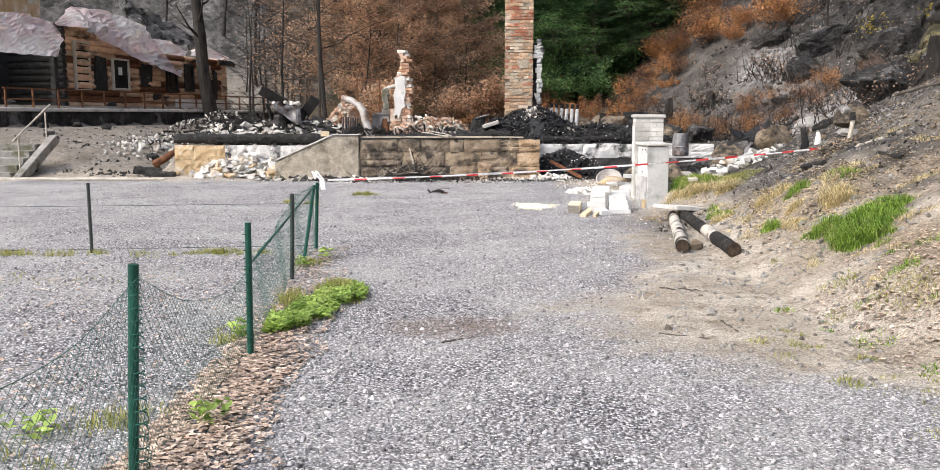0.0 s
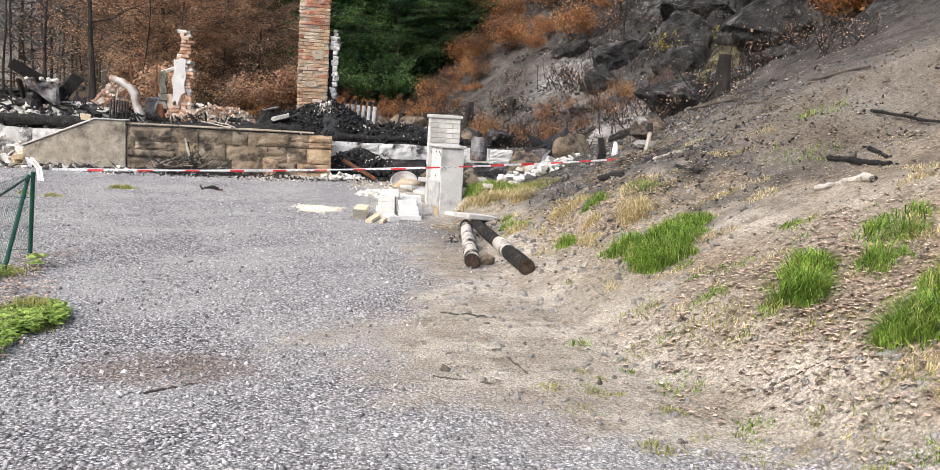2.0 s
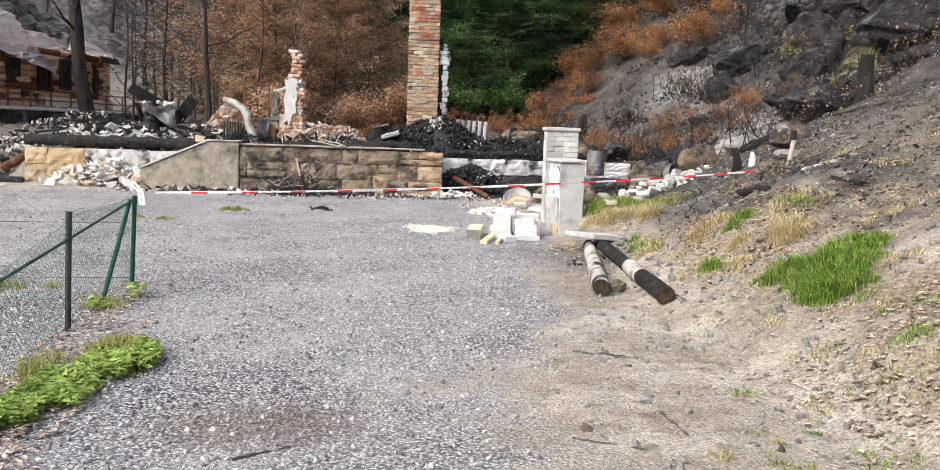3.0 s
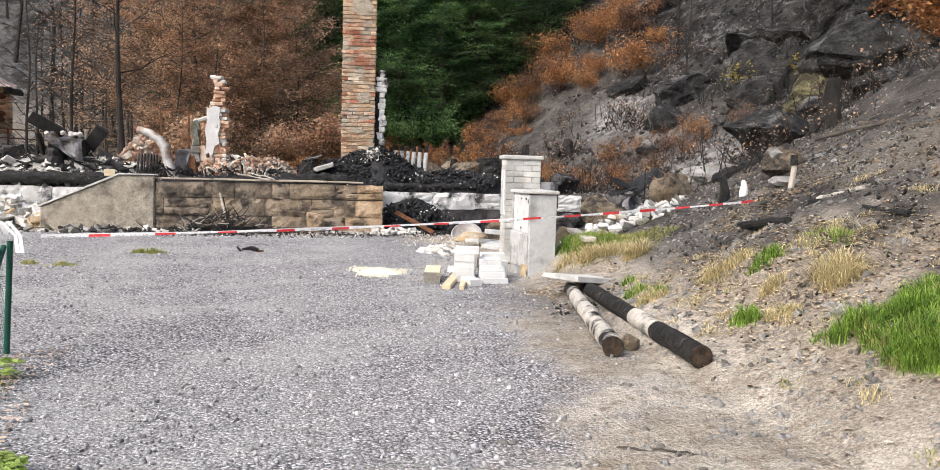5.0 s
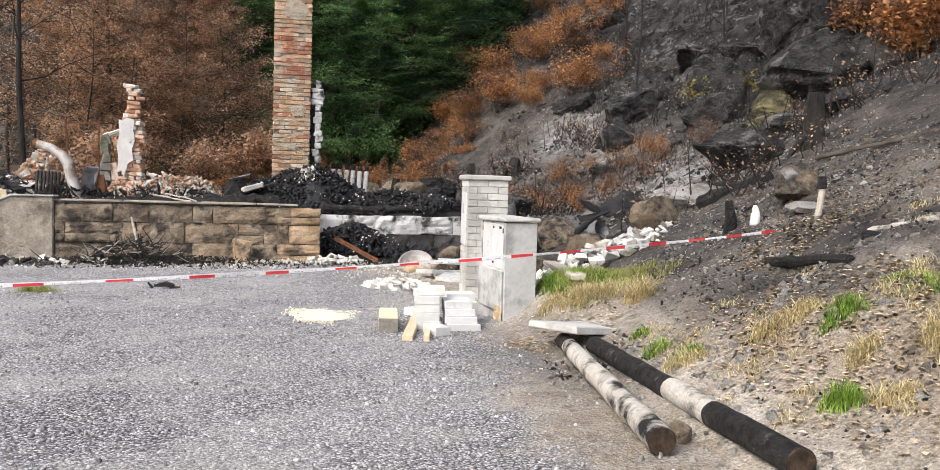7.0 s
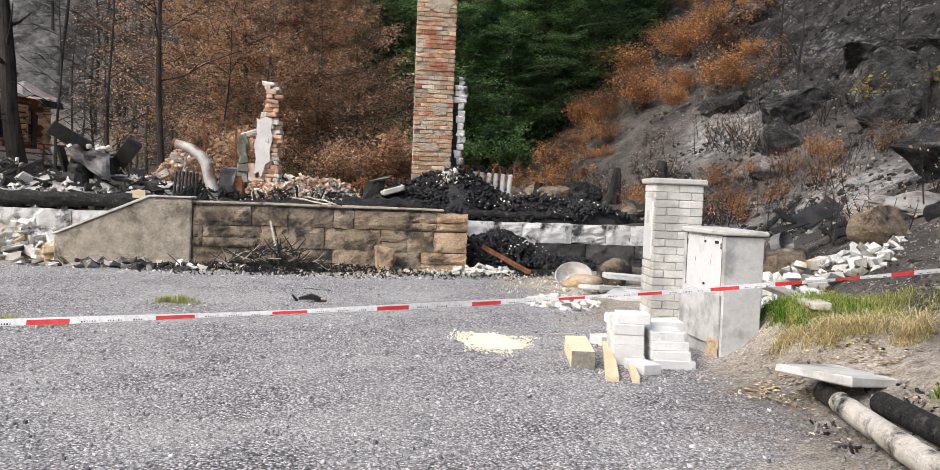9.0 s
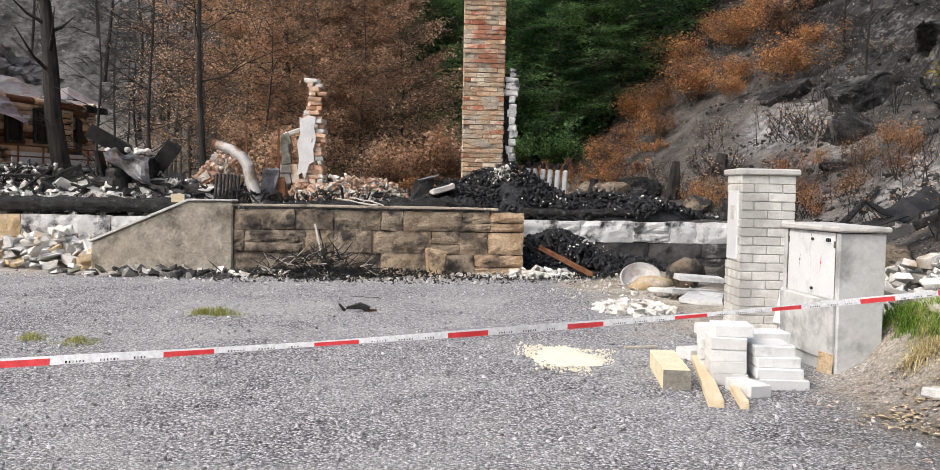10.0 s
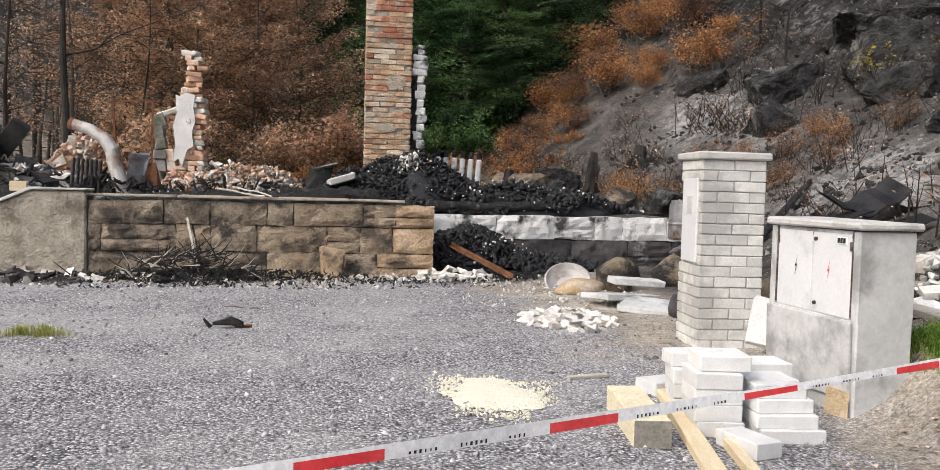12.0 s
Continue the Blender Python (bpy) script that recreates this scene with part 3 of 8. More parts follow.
def ground_material():
    m = bpy.data.materials.new("ground_cover")
    m.use_nodes = True
    n, l = m.node_tree.nodes, m.node_tree.links
    p = n["Principled BSDF"]
    p.inputs["Roughness"].default_value = 0.95
    p.inputs["Specular IOR Level"].default_value = 0.15
    pos = n.new("ShaderNodeNewGeometry").outputs["Position"]

    def nz(s, d=6.0, r=0.65):
        t = n.new("ShaderNodeTexNoise")
        t.inputs["Scale"].default_value, t.inputs["Detail"].default_value, t.inputs["Roughness"].default_value = s, d, r
        l.new(pos, t.inputs["Vector"])
        return t.outputs[0]

    def rng_(v, a, b, lo=0.0, hi=1.0):
        r = n.new("ShaderNodeMapRange")
        for k, x in zip((1, 2, 3, 4), (a, b, lo, hi)):
            r.inputs[k].default_value = x
        l.new(v, r.inputs[0])
        return r.outputs[0]

    def mix(f, a, b, kind="MIX"):
        x = n.new("ShaderNodeMix")
        x.data_type, x.blend_type = "RGBA", kind
        for v, s in ((f, x.inputs["Factor"]), (a, x.inputs["A"]), (b, x.inputs["B"])):
            if isinstance(v, (int, float)):
                s.default_value = v
            elif isinstance(v, tuple):
                s.default_value = (*v, 1)
            else:
                l.new(v, s)
        return x.outputs["Result"]

    def att(name):
        a = n.new("ShaderNodeAttribute")
        a.attribute_name = name
        return a.outputs["Fac"]

    def vor(s, out):
        v = n.new("ShaderNodeTexVoronoi")
        v.inputs["Scale"].default_value = s
        l.new(pos, v.inputs["Vector"])
        return v.outputs[out]

    cell = n.new("ShaderNodeSeparateColor")
    l.new(vor(55, "Color"), cell.inputs[0])
    stones = mix(cell.outputs[0], (0.28, 0.271, 0.278), (0.78, 0.762, 0.778))
    # shadow between the stones, painted as near-black towards the cell rims
    stones = mix(rng_(vor(55, "Distance"), 0.3, 0.72), stones, (0.07, 0.07, 0.072))
    stones = mix(rng_(nz(24, 3, 0.8), 0.52, 0.62, 0.0, 0.75), stones, (0.13, 0.13, 0.135))
    stones = mix(rng_(nz(0.7), 0.4, 0.62), stones, mix(0.55, stones, (0.45, 0.445, 0.435)))
    stones = mix(att("patch"), stones, mix(0.8, stones, (0.17, 0.115, 0.085)))
    fine = nz(45, 5, 0.75)
    earth = mix(rng_(nz(1.3), 0.35, 0.65), (0.28, 0.24, 0.19), (0.5, 0.455, 0.395))
    earth = mix(rng_(nz(5), 0.52, 0.66), earth, (0.24, 0.2, 0.155))
    ash = mix(rng_(nz(1.1), 0.33, 0.66), (0.03, 0.0275, 0.026), (0.13, 0.118, 0.107))
    ash = mix(rng_(nz(4.5), 0.58, 0.7), ash, (0.27, 0.23, 0.19))
    ash = mix(rng_(nz(9.0), 0.54, 0.66), ash, (0.022, 0.021, 0.02))
    ash = mix(rng_(nz(17, 4), 0.62, 0.7), ash, (0.36, 0.33, 0.3))
    bare = mix(rng_(nz(0.9), 0.36, 0.62), (0.011, 0.0108, 0.0105), (0.06, 0.057, 0.055))
    bare = mix(rng_(nz(3.3), 0.56, 0.68), bare, (0.17, 0.16, 0.155))
    bare = mix(rng_(nz(0.45), 0.54, 0.63), bare, mix(rng_(nz(6), 0.45, 0.6), (0.024, 0.0235, 0.023), (0.15, 0.147, 0.144)))
    bare = mix(rng_(nz(1.7, 9, 0.75), 0.5, 0.58), bare, (0.012, 0.0118, 0.0115))
    litter = mix(rng_(nz(2.0), 0.35, 0.65), (0.1, 0.06, 0.028), (0.24, 0.15, 0.065))
    litter = mix(rng_(nz(0.5), 0.5, 0.62), litter, (0.09, 0.09, 0.03))
    c = mix(att("gravel"), earth, stones)
    c = mix(att("leafy"), c, mix(rng_(nz(22, 4), 0.4, 0.6), (0.14, 0.1, 0.066), (0.32, 0.25, 0.175)))
    c = mix(att("ash"), c, ash)
    c = mix(att("rock"), c, bare)
    c = mix(att("slab"), c, mix(rng_(nz(3.5), 0.36, 0.62), (0.36, 0.35, 0.34), (0.1, 0.096, 0.092)))
    c = mix(att("wood"), c, litter)
    c = mix(att("soot"), c, (0.05, 0.048, 0.046))
    c = mix(0.9, c, mix(rng_(fine, 0.32, 0.68), (0.4, 0.4, 0.4), (1.6, 1.6, 1.6)), "MULTIPLY")
    c = mix(0.45, c, mix(rng_(nz(11, 8, 0.8), 0.35, 0.65), (0.6, 0.6, 0.6), (1.45, 1.45, 1.45)), "MULTIPLY")
    l.new(c, p.inputs["Base Color"])
    b = n.new("ShaderNodeBump")
    b.inputs["Strength"].default_value, b.inputs["Distance"].default_value = 0.75, 0.03
    s1 = n.new("ShaderNodeMath")
    s1.operation = "MULTIPLY_ADD"
    l.new(vor(55, "Distance"), s1.inputs[0])
    s1.inputs[1].default_value = -0.6
    l.new(nz(16, 8, 0.75), s1.inputs[2])
    s2 = n.new("ShaderNodeMath")
    s2.operation = "MULTIPLY_ADD"
    l.new(nz(3, 8, 0.7), s2.inputs[0])
    s2.inputs[1].default_value = 1.5
    l.new(s1.outputs[0], s2.inputs[2])
    l.new(s2.outputs[0], b.inputs["Height"])
    l.new(b.outputs[0], p.inputs["Normal"])
    return m


ground_me.materials.append(ground_material())
tagged(new("ground", ground_me), "grey gravel lot with bare earth and an ash-covered slope", "ground", kind="structure")


# ---- masonry ----
R = random.Random(5)
BLOCKS = {}


def block_mesh(name, size, material, k, bevel=0.012, jit=0.012, rough=0.0):
    """A worn stone or brick; alike sizes share one mesh. rough: how far its face is broken up."""
    key = (name, tuple(round(s, 2) for s in size), k)
    if key not in BLOCKS:
        bm = bmesh.new()
        size = [round(s, 2) for s in size]
        if rough:
            nx_, nz_ = max(3, min(9, int(size[0] / 0.1))), 4
            front = [[bm.verts.new(((i / nx_ - 0.5) * size[0] + R.uniform(-0.5, 0.5) * jit, -size[1] / 2 + R.uniform(0, rough) + rough * 0.7 * noise.noise(Vector((i * 0.7, j * 0.8, k * 3.1 + size[0] * 9))) + (rough * 0.9 if i in (0, nx_) or j in (0, nz_) else 0), (j / nz_ - 0.5) * size[2] + R.uniform(-0.5, 0.5) * jit)) for j in range(nz_ + 1)] for i in range(nx_ + 1)]
            for i in range(nx_):
                for j in range(nz_):
                    bm.faces.new((front[i][j], front[i + 1][j], front[i + 1][j + 1], front[i][j + 1]))
            rim = [front[i][0] for i in range(nx_ + 1)] + [front[nx_][j] for j in range(1, nz_ + 1)] + [front[i][nz_] for i in range(nx_ - 1, -1, -1)] + [front[0][j] for j in range(nz_ - 1, 0, -1)]
            back = [bm.verts.new((v.co.x, size[1] / 2, v.co.z)) for v in rim]
            for q in range(len(rim)):
                bm.faces.new((rim[q], back[q], back[(q + 1) % len(rim)], rim[(q + 1) % len(rim)]))
        else:
            box(bm, *size, jit=jit, bevel=bevel)
        BLOCKS[key] = to_mesh(name, bm, material)
    return BLOCKS[key]


def courses(parent, name, x0, x1, z0, heights, depth, face_y, material, lengths, joint=0.012, skip=None):
    """Rows of blocks with their faces along a wall's front; the parent's x runs along the wall."""
    z = z0
    for row, h in enumerate(heights):
        x = x0
        first = True
        while x < x1 - 0.05:
            ln = R.choice(lengths) * (R.uniform(0.45, 0.8) if first and row % 2 else 1)
            ln = round(min(ln, x1 - x), 2)
            if x1 - x - ln < 0.12:
                ln = round(x1 - x, 2)
            first = False
            cx, cz = x + ln / 2, z + h / 2
            mt = material(cx, cz) if callable(material) else material
            if not (skip and skip(cx, cz)):
                split = R.random() < 0.25 and h > 0.3
                for part_z, part_h in (((z, h * 0.45), (z + h * 0.45, h * 0.55)) if split else ((z, h),)):
                    me = block_mesh(name + mt.name, (ln - joint, depth, part_h - joint), mt, R.randrange(4), jit=0.016, rough=0.026)
                    ob = new(name, me)
                    ob.parent = parent
                    ob.matrix_basis = pose(cx, face_y + depth / 2 + R.uniform(-0.015, 0.012), part_z + part_h / 2 + R.uniform(-0.006, 0.006), R.uniform(-1, 1), R.uniform(-1.2, 1.2), R.uniform(-1, 1))
            x += ln
        z += h


# front wall of sandstone blocks with a rendered stair cheek
wall_front = single("wall_front", box(bmesh.new(), 4.58, 0.34, 1.0, -0.33, 23.67, 0.46), M_MORTAR, "brown sandstone retaining wall stained by soot", "wall", kind="structure")
courses(wall_front, "stone_block", -2.62, 1.97, -0.04, (0.36, 0.36, 0.32), 0.2, 23.4, lambda x, z: M_STONE_TAN if x > 1.55 or R.random() < 0.07 else (M_STONE_DARK if x < -1.4 or R.random() < 0.25 else M_STONE), (0.35, 0.45, 0.6, 0.75, 0.95))
bm = bmesh.new()
for a, b in ((-2.62, -1.5), (-1.5, -0.2), (-0.2, 0.8), (0.8, 1.55)):
    box(bm, b - a - 0.01, 0.5, 0.03, (a + b) / 2, 23.63, 1.055 + R.uniform(-0.006, 0.006), jit=0.008, bevel=0.008)
part("coping", bm, M_BRICKMORT, wall_front, "thin weathered coping strip")
bm = bmesh.new()
prof = [(-4.79, -0.1), (-2.63, -0.1), (-2.63, 1.09), (-3.3, 1.1), (-4.79, 0.43)]
fr = [bm.verts.new((x, 23.385, z)) for x, z in prof]
bk = [bm.verts.new((x, 23.84, z)) for x, z in prof]
bm.faces.new(fr)
bm.faces.new(bk[::-1])
for k in range(5):
    bm.faces.new((fr[k], bk[k], bk[(k + 1) % 5], fr[(k + 1) % 5]))
bmesh.ops.bevel(bm, geom=bm.edges[:], offset=0.02, segments=2, affect="EDGES")
part("stair_cheek", bm, M_RENDER, wall_front, "pebbledash rendered stair cheek with sloping top")
bm = bmesh.new()
p0, p1 = Vector((-4.82, 23.6, 0.445)), Vector((-3.3, 23.6, 1.125))
tilt = math.degrees(math.atan2(p1.z - p0.z, p1.x - p0.x))
box(bm, (p1 - p0).length, 0.48, 0.035, *((p0 + p1) / 2), turn=pose(0, 0, 0, 0, -tilt, 0), jit=0.006, bevel=0.008)
box(bm, 0.68, 0.48, 0.035, -2.97, 23.6, 1.115, jit=0.006, bevel=0.008)
part("cheek_coping", bm, M_CONC, wall_front, "thin grey cement edge")

# pale wall behind the rubble
wall_pale = single("wall_pale", box(bmesh.new(), 4.6, 0.3, 0.84, -5.62, 25.21, 0.33), M_MORTAR, "yellow sandstone foundation wall with whitened top", "wall", kind="structure")
courses(wall_pale, "stone_block", -7.9, -3.3, -0.05, (0.45, 0.4), 0.2, 24.95, lambda x, z: M_PALE if z < 0.4 or R.random() < 0.4 else M_WHITECAP, (0.5, 0.65, 0.85, 1.0))
# charred wall
wall_charred = single("wall_charred", box(bmesh.new(), 4.95, 0.3, 0.86, 4.45, 25.75, 0.36), M_CHARSTONE, "soot-blackened stone foundation wall with white top course", "wall", kind="structure")
courses(wall_charred, "stone_block", 2.0, 6.95, -0.05, (0.48, 0.4), 0.22, 25.48, lambda x, z: M_CHARSTONE if z < 0.45 else M_WHITECAP, (0.5, 0.7, 0.8, 1.0))
# the return between the two
wall_return = single("wall_return", box(bmesh.new(), 0.3, 2.0, 0.95, 1.8, 24.7, 0.4), M_CHARSTONE, "blackened side wall of stone blocks", "wall", kind="structure")
for k in range(4):
    for row in range(2):
        part("stone_block", block_mesh("side_block", (0.2, 0.44, 0.44), M_CHARSTONE, k % 3), M_CHARSTONE, wall_return, at=pose(1.9, 24.0 + 0.47 * k, 0.2 + 0.47 * row, R.uniform(-1, 1), 0, R.uniform(-1, 1)))


# ---- chimney ----
def chimney():
    t = thing("chimney", "tall free-standing red brick chimney with patchy worn mortar", "chimney", pose(1.58, 27.0, 0.8))
    w, d, h = 0.82, 0.62, 5.6
    part("core", box(bmesh.new(), w - 0.05, d - 0.05, h, 0, d / 2, h / 2), M_BRICKMORT, t, "worn mortar core")
    z, row, ch = 0.45, 0, 0.094
    while z < h - 0.01:
        cuts = [0.0, 0.27, 0.54, 0.82] if row % 2 else [0.0, 0.14, 0.41, 0.68, 0.82]
        for a, b in zip(cuts, cuts[1:]):
            if R.random() < 0.93:
                red = R.random() < (0.75 if 2.9 < z < 3.9 else 0.16)
                bmat = M_BRICKRED if red else M_BRICK
                me = block_mesh("chimney_brick" + bmat.name, (round(b - a - 0.01, 2), 0.11, 0.084), bmat, R.randrange(8), 0.007, 0.008)
                part("brick", me, bmat, t, at=pose(-w / 2 + (a + b) / 2 + R.uniform(-0.006, 0.006), 0.06 + R.uniform(-0.012, 0.006), z + ch / 2 + R.uniform(-0.003, 0.003), R.uniform(-1, 1), R.uniform(-0.8, 0.8), R.uniform(-1, 1)))
        me = block_mesh("chimney_side", (0.11, 0.28, 0.08), M_BRICK, R.randrange(4), 0.008, 0.008)
        for cy in ((0.16, 0.46) if row % 2 else (0.22,)):
            part("brick", me, M_BRICK, t, at=pose(w / 2 - 0.045 + R.uniform(-0.01, 0.01), cy, z + ch / 2, 0, 0, R.uniform(-1.5, 1.5)))
        z += ch
        row += 1
    for px, pz, sx, sz in ((0.14, 2.3, 0.4, 0.3), (-0.05, 1.5, 0.5, 0.2), (0.05, 4.5, 0.6, 0.5)):
        bm = bmesh.new()
        rim = [bm.verts.new((px + sx / 2 * math.cos(q) * R.uniform(0.65, 1.1), -0.008, pz + sz / 2 * math.sin(q) * R.uniform(0.65, 1.1))) for q in np.linspace(0, 6.28, 15)[:-1]]
        back = [bm.verts.new((v.co.x, 0.03, v.co.z)) for v in rim]
        bm.faces.new(rim)
        for q in range(14):
            bm.faces.new((rim[q], back[q], back[(q + 1) % 14], rim[(q + 1) % 14]))
        part("render_patch", bm, M_BRICKMORT, t, "remaining patch of old render")
    # a ragged remnant of the inner wall beside it
    z = 0.9
    while z < 2.95:
        hgt = R.uniform(0.08, 0.17)
        wd = R.uniform(0.12, 0.2) + (0.1 if 2.35 < z < 2.8 else 0)
        part("remnant_stone", block_mesh("remnant", (wd, 0.3, hgt), M_WHITECAP if R.random() < 0.75 else M_CHARSTONE, R.randrange(4), 0.02, 0.02), M_WHITECAP, t, at=pose(w / 2 + 0.18 + R.uniform(-0.03, 0.03), 0.25, z + hgt / 2, R.uniform(-3, 3), R.uniform(-3, 3), R.uniform(-8, 8)))
        z += hgt + 0.004
    # added solid box: its black stands in for the dark, charred gap
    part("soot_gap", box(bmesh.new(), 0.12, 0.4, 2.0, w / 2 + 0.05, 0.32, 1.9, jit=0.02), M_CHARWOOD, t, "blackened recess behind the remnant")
    return t


chimney()


def ruin():
    t = thing("ruined_wall", "broken stump of brick wall with peeling white plaster", "wall ruin", pose(-1.78, 27.2, 0.8))
    z, row = 0.0, 0
    while z < 2.62:
        f = z / 2.62
        l, r = -0.22 + 0.05 * math.sin(9 * z) + 0.08 * f + R.uniform(-0.03, 0.03), 0.22 - 0.04 * math.sin(7 * z) - 0.03 * f + R.uniform(-0.04, 0.04)
        if z < 1.0:
            l -= 0.06 * (1.0 - z)
        if z > 2.3:
            l += 0.04
            r -= 0.14 * (z - 2.3) / 0.3
        a = l
        while a < r - 0.05:
            b = min(a + R.choice((0.13, 0.2, 0.26)), r)
            m = M_BRICKPALE if R.random() < 0.75 else M_RUBBLE
            part("brick", block_mesh("ruin_brick", (round(b - a, 2), 0.3, 0.085), m, R.randrange(4) + (0 if m is M_BRICKPALE else 9), 0.014, 0.016), m, t, at=pose((a + b) / 2, R.uniform(-0.03, 0.03), z + 0.045, R.uniform(-4, 4), R.uniform(-5, 5), R.uniform(-14, 14)))
            a = b
        z += 0.09
        row += 1
    bm = bmesh.new()
    pts = [(-0.3, 0.78), (-0.21, 0.84), (-0.16, 0.7), (-0.07, 1.0), (0.03, 1.06), (0.0, 1.3), (0.06, 1.5), (0.02, 1.72), (0.05, 1.93), (-0.1, 1.97), (-0.2, 1.9), (-0.27, 1.93), (-0.25, 1.6), (-0.31, 1.4), (-0.27, 1.1)]
    f1 = [bm.verts.new((x, -0.19, q)) for x, q in pts]
    f2 = [bm.verts.new((x, -0.14, q)) for x, q in pts]
    bm.faces.new(f1)
    bm.faces.new(f2[::-1])
    for k in range(len(pts)):
        bm.faces.new((f1[k], f2[k], f2[(k + 1) % len(pts)], f1[(k + 1) % len(pts)]))
    part("plaster", bm, M_PLASTER, t, "remaining sheet of white plaster")
    for k, (x, w, h, m) in enumerate(((-0.55, 0.17, 1.5, M_OLDCONC), (-0.36, 0.13, 0.9, M_BRICKPALE))):
        zz = 0.0
        while zz < h:
            part("masonry_stub", block_mesh("stub", (w + R.uniform(-0.04, 0.04), 0.25, 0.2), m, R.randrange(5) + 10 * k, 0.006, 0.035), m, t, at=pose(x + R.uniform(-0.02, 0.02), 0.05, zz + 0.1, R.uniform(-3, 3), R.uniform(-3, 3), R.uniform(-8, 8)))
            zz += 0.2
    part("lintel_fragment", box(bmesh.new(), 0.42, 0.2, 0.09, -0.42, 0.05, 1.62, turn=pose(0, 0, 0, 0, -24, 0), jit=0.035, bevel=0.02), M_RUBBLE, t, "pale slab lying across the stubs")


ruin()


# ---- heaps ----
def heap(name, label, n, cx, cy, rx, ry, top, sizes, material, seed, base=None, variants=8, flat=0.55, rough=None, edge_only=False):
    """A heap of separate pieces that share a few meshes."""
    rr = random.Random(seed)
    t = thing(name, label, "rubble", pose(cx, cy, (gz(cx, cy) if base is None else base)))
    z0 = t.matrix_basis.translation.z
    shapes = []
    for k in range(variants):
        m = material[k % len(material)] if isinstance(material, (list, tuple)) else material
        bm = box(bmesh.new(), 1.0, 0.5 * rr.uniform(0.9, 1.1), 0.28, jit=0.05, bevel=0.02) if "brick" in name and m is not M_RUBBLE else box(bmesh.new(), 1.0, rr.uniform(0.5, 0.95), rr.uniform(0.15, 0.5), jit=0.17, bevel=0.018)
        shapes.append(to_mesh("piece", bm, m))
    for k in range(n):
        r, q = math.sqrt(rr.random()), rr.uniform(0, 2 * math.pi)
        x, y = rx * r * math.cos(q), ry * r * math.sin(q)
        s = rr.uniform(*sizes)
        hgt = top * max(0, 1 - r * r) * rr.uniform(0.55, 1.0)
        z = (gz(cx + x, cy + y) if base is None else base) - z0 + hgt + s * 0.12
        ob = new("rubble_piece", shapes[k % variants])
        ob.parent = t
        ob.matrix_basis = pose(x, y, z, rr.gauss(0, 24), rr.gauss(0, 24), rr.uniform(0, 360)) @ Matrix.Scale(s, 4)
    return t


def mound(name, label, cx, cy, rx, ry, top, material, seed, n=26, base=None, rough=0.12, lobe=1.0):
    """A low uneven mound."""
    rng = np.random.default_rng(seed)
    rad, ang = np.linspace(0, 1, n // 2), np.linspace(0, 2 * np.pi, n * 2, endpoint=False)
    verts, faces = [], []
    for r in rad:
        for a in ang:
            k = r * (1 + lobe * (0.12 * math.sin(3 * a + seed) + 0.07 * math.sin(7 * a + 2 * seed)))
            x, y = cx + rx * k * math.cos(a), cy + ry * k * math.sin(a)
            z = (gz(x, y) if base is None else base) - 0.02 + top * (1 - r * r) * (1 + rough * float(wob(x, y, 0.14, seed))) + rough * 0.1 * float(wob(x, y, 0.07, seed + 2)) * (1 - r)
            verts.append((x, y, z))
    m = len(ang)
    for i in range(len(rad) - 1):
        for j in range(m):
            faces.append((i * m + j, (i + 1) * m + j, (i + 1) * m + (j + 1) % m, i * m + (j + 1) % m))
    return single(name, mesh(name, verts, faces, material, True), material, label, "heap", kind="stuff")


def coals(name, label, n, spots, sizes, seed, material=M_COAL, category="charcoal", squash=(1, 1, 1)):
    """Charred fragments heaped on spots of (x, y, rx, ry, top, base)."""
    rng = np.random.default_rng(seed)
    pts = []
    for x, y, rx, ry, top, base in spots:
        k = n // len(spots)
        xy = blob(rng, k, x, y, rx, ry)
        r2 = ((xy[:, 0] - x) / rx) ** 2 + ((xy[:, 1] - y) / ry) ** 2
        z = base + top * np.clip(1 - r2, 0, 1) * (1 + 0.18 * wob(xy[:, 0], xy[:, 1], 0.22, seed)) + rng.uniform(-0.02, 0.03, k)
        pts.append(np.column_stack([xy, z]))
    v, f = lumps(0, lambda q: np.concatenate(pts), sizes, rng, squash)
    return single(name, mesh(name, v, f, material), material, label, category, kind="stuff")


heap("stone_rubble", "heap of white broken stones against the foundation wall", 290, -5.6, 24.15, 1.6, 0.7, 0.55, (0.08, 0.3), [M_RUBBLE, M_RUBBLE, M_WHITECAP, M_RUBBLE, M_RUBBLE, M_PALE, M_RUBBLE, M_CONC], 3)
heap("stone_rubble", "white stones strewn along the wall foot", 90, -3.0, 22.85, 2.3, 0.5, 0.05, (0.04, 0.2), [M_RUBBLE, M_CHARSTONE, M_OLDCONC], 4)
heap("stone_rubble", "white stones and mortar crumbs at the wall corner", 40, 2.25, 23.2, 0.5, 0.3, 0.1, (0.06, 0.2), M_RUBBLE, 5)
heap("brick_heap", "orange heap of fallen bricks", 290, -3.35, 26.55, 0.8, 0.5, 1.12, (0.12, 0.27), [M_BRICKPALE, M_BRICKPALE, M_BRICKPALE, M_RUBBLE], 6)
heap("brick_heap", "fallen pale bricks beside the broken wall", 260, -1.1, 26.85, 1.15, 0.6, 0.8, (0.1, 0.26), [M_BRICKPALE, M_BRICKPALE, M_RUBBLE], 7)
heap("stone_rubble", "pale rubble spread over the burnt floor", 420, -5.0, 26.1, 2.7, 0.7, 0.62, (0.12, 0.38), [M_RUBBLE, M_CONC, M_WHITECAP, M_RUBBLE, M_CHARSTONE, M_RUBBLE, M_CHARWOOD], 8)
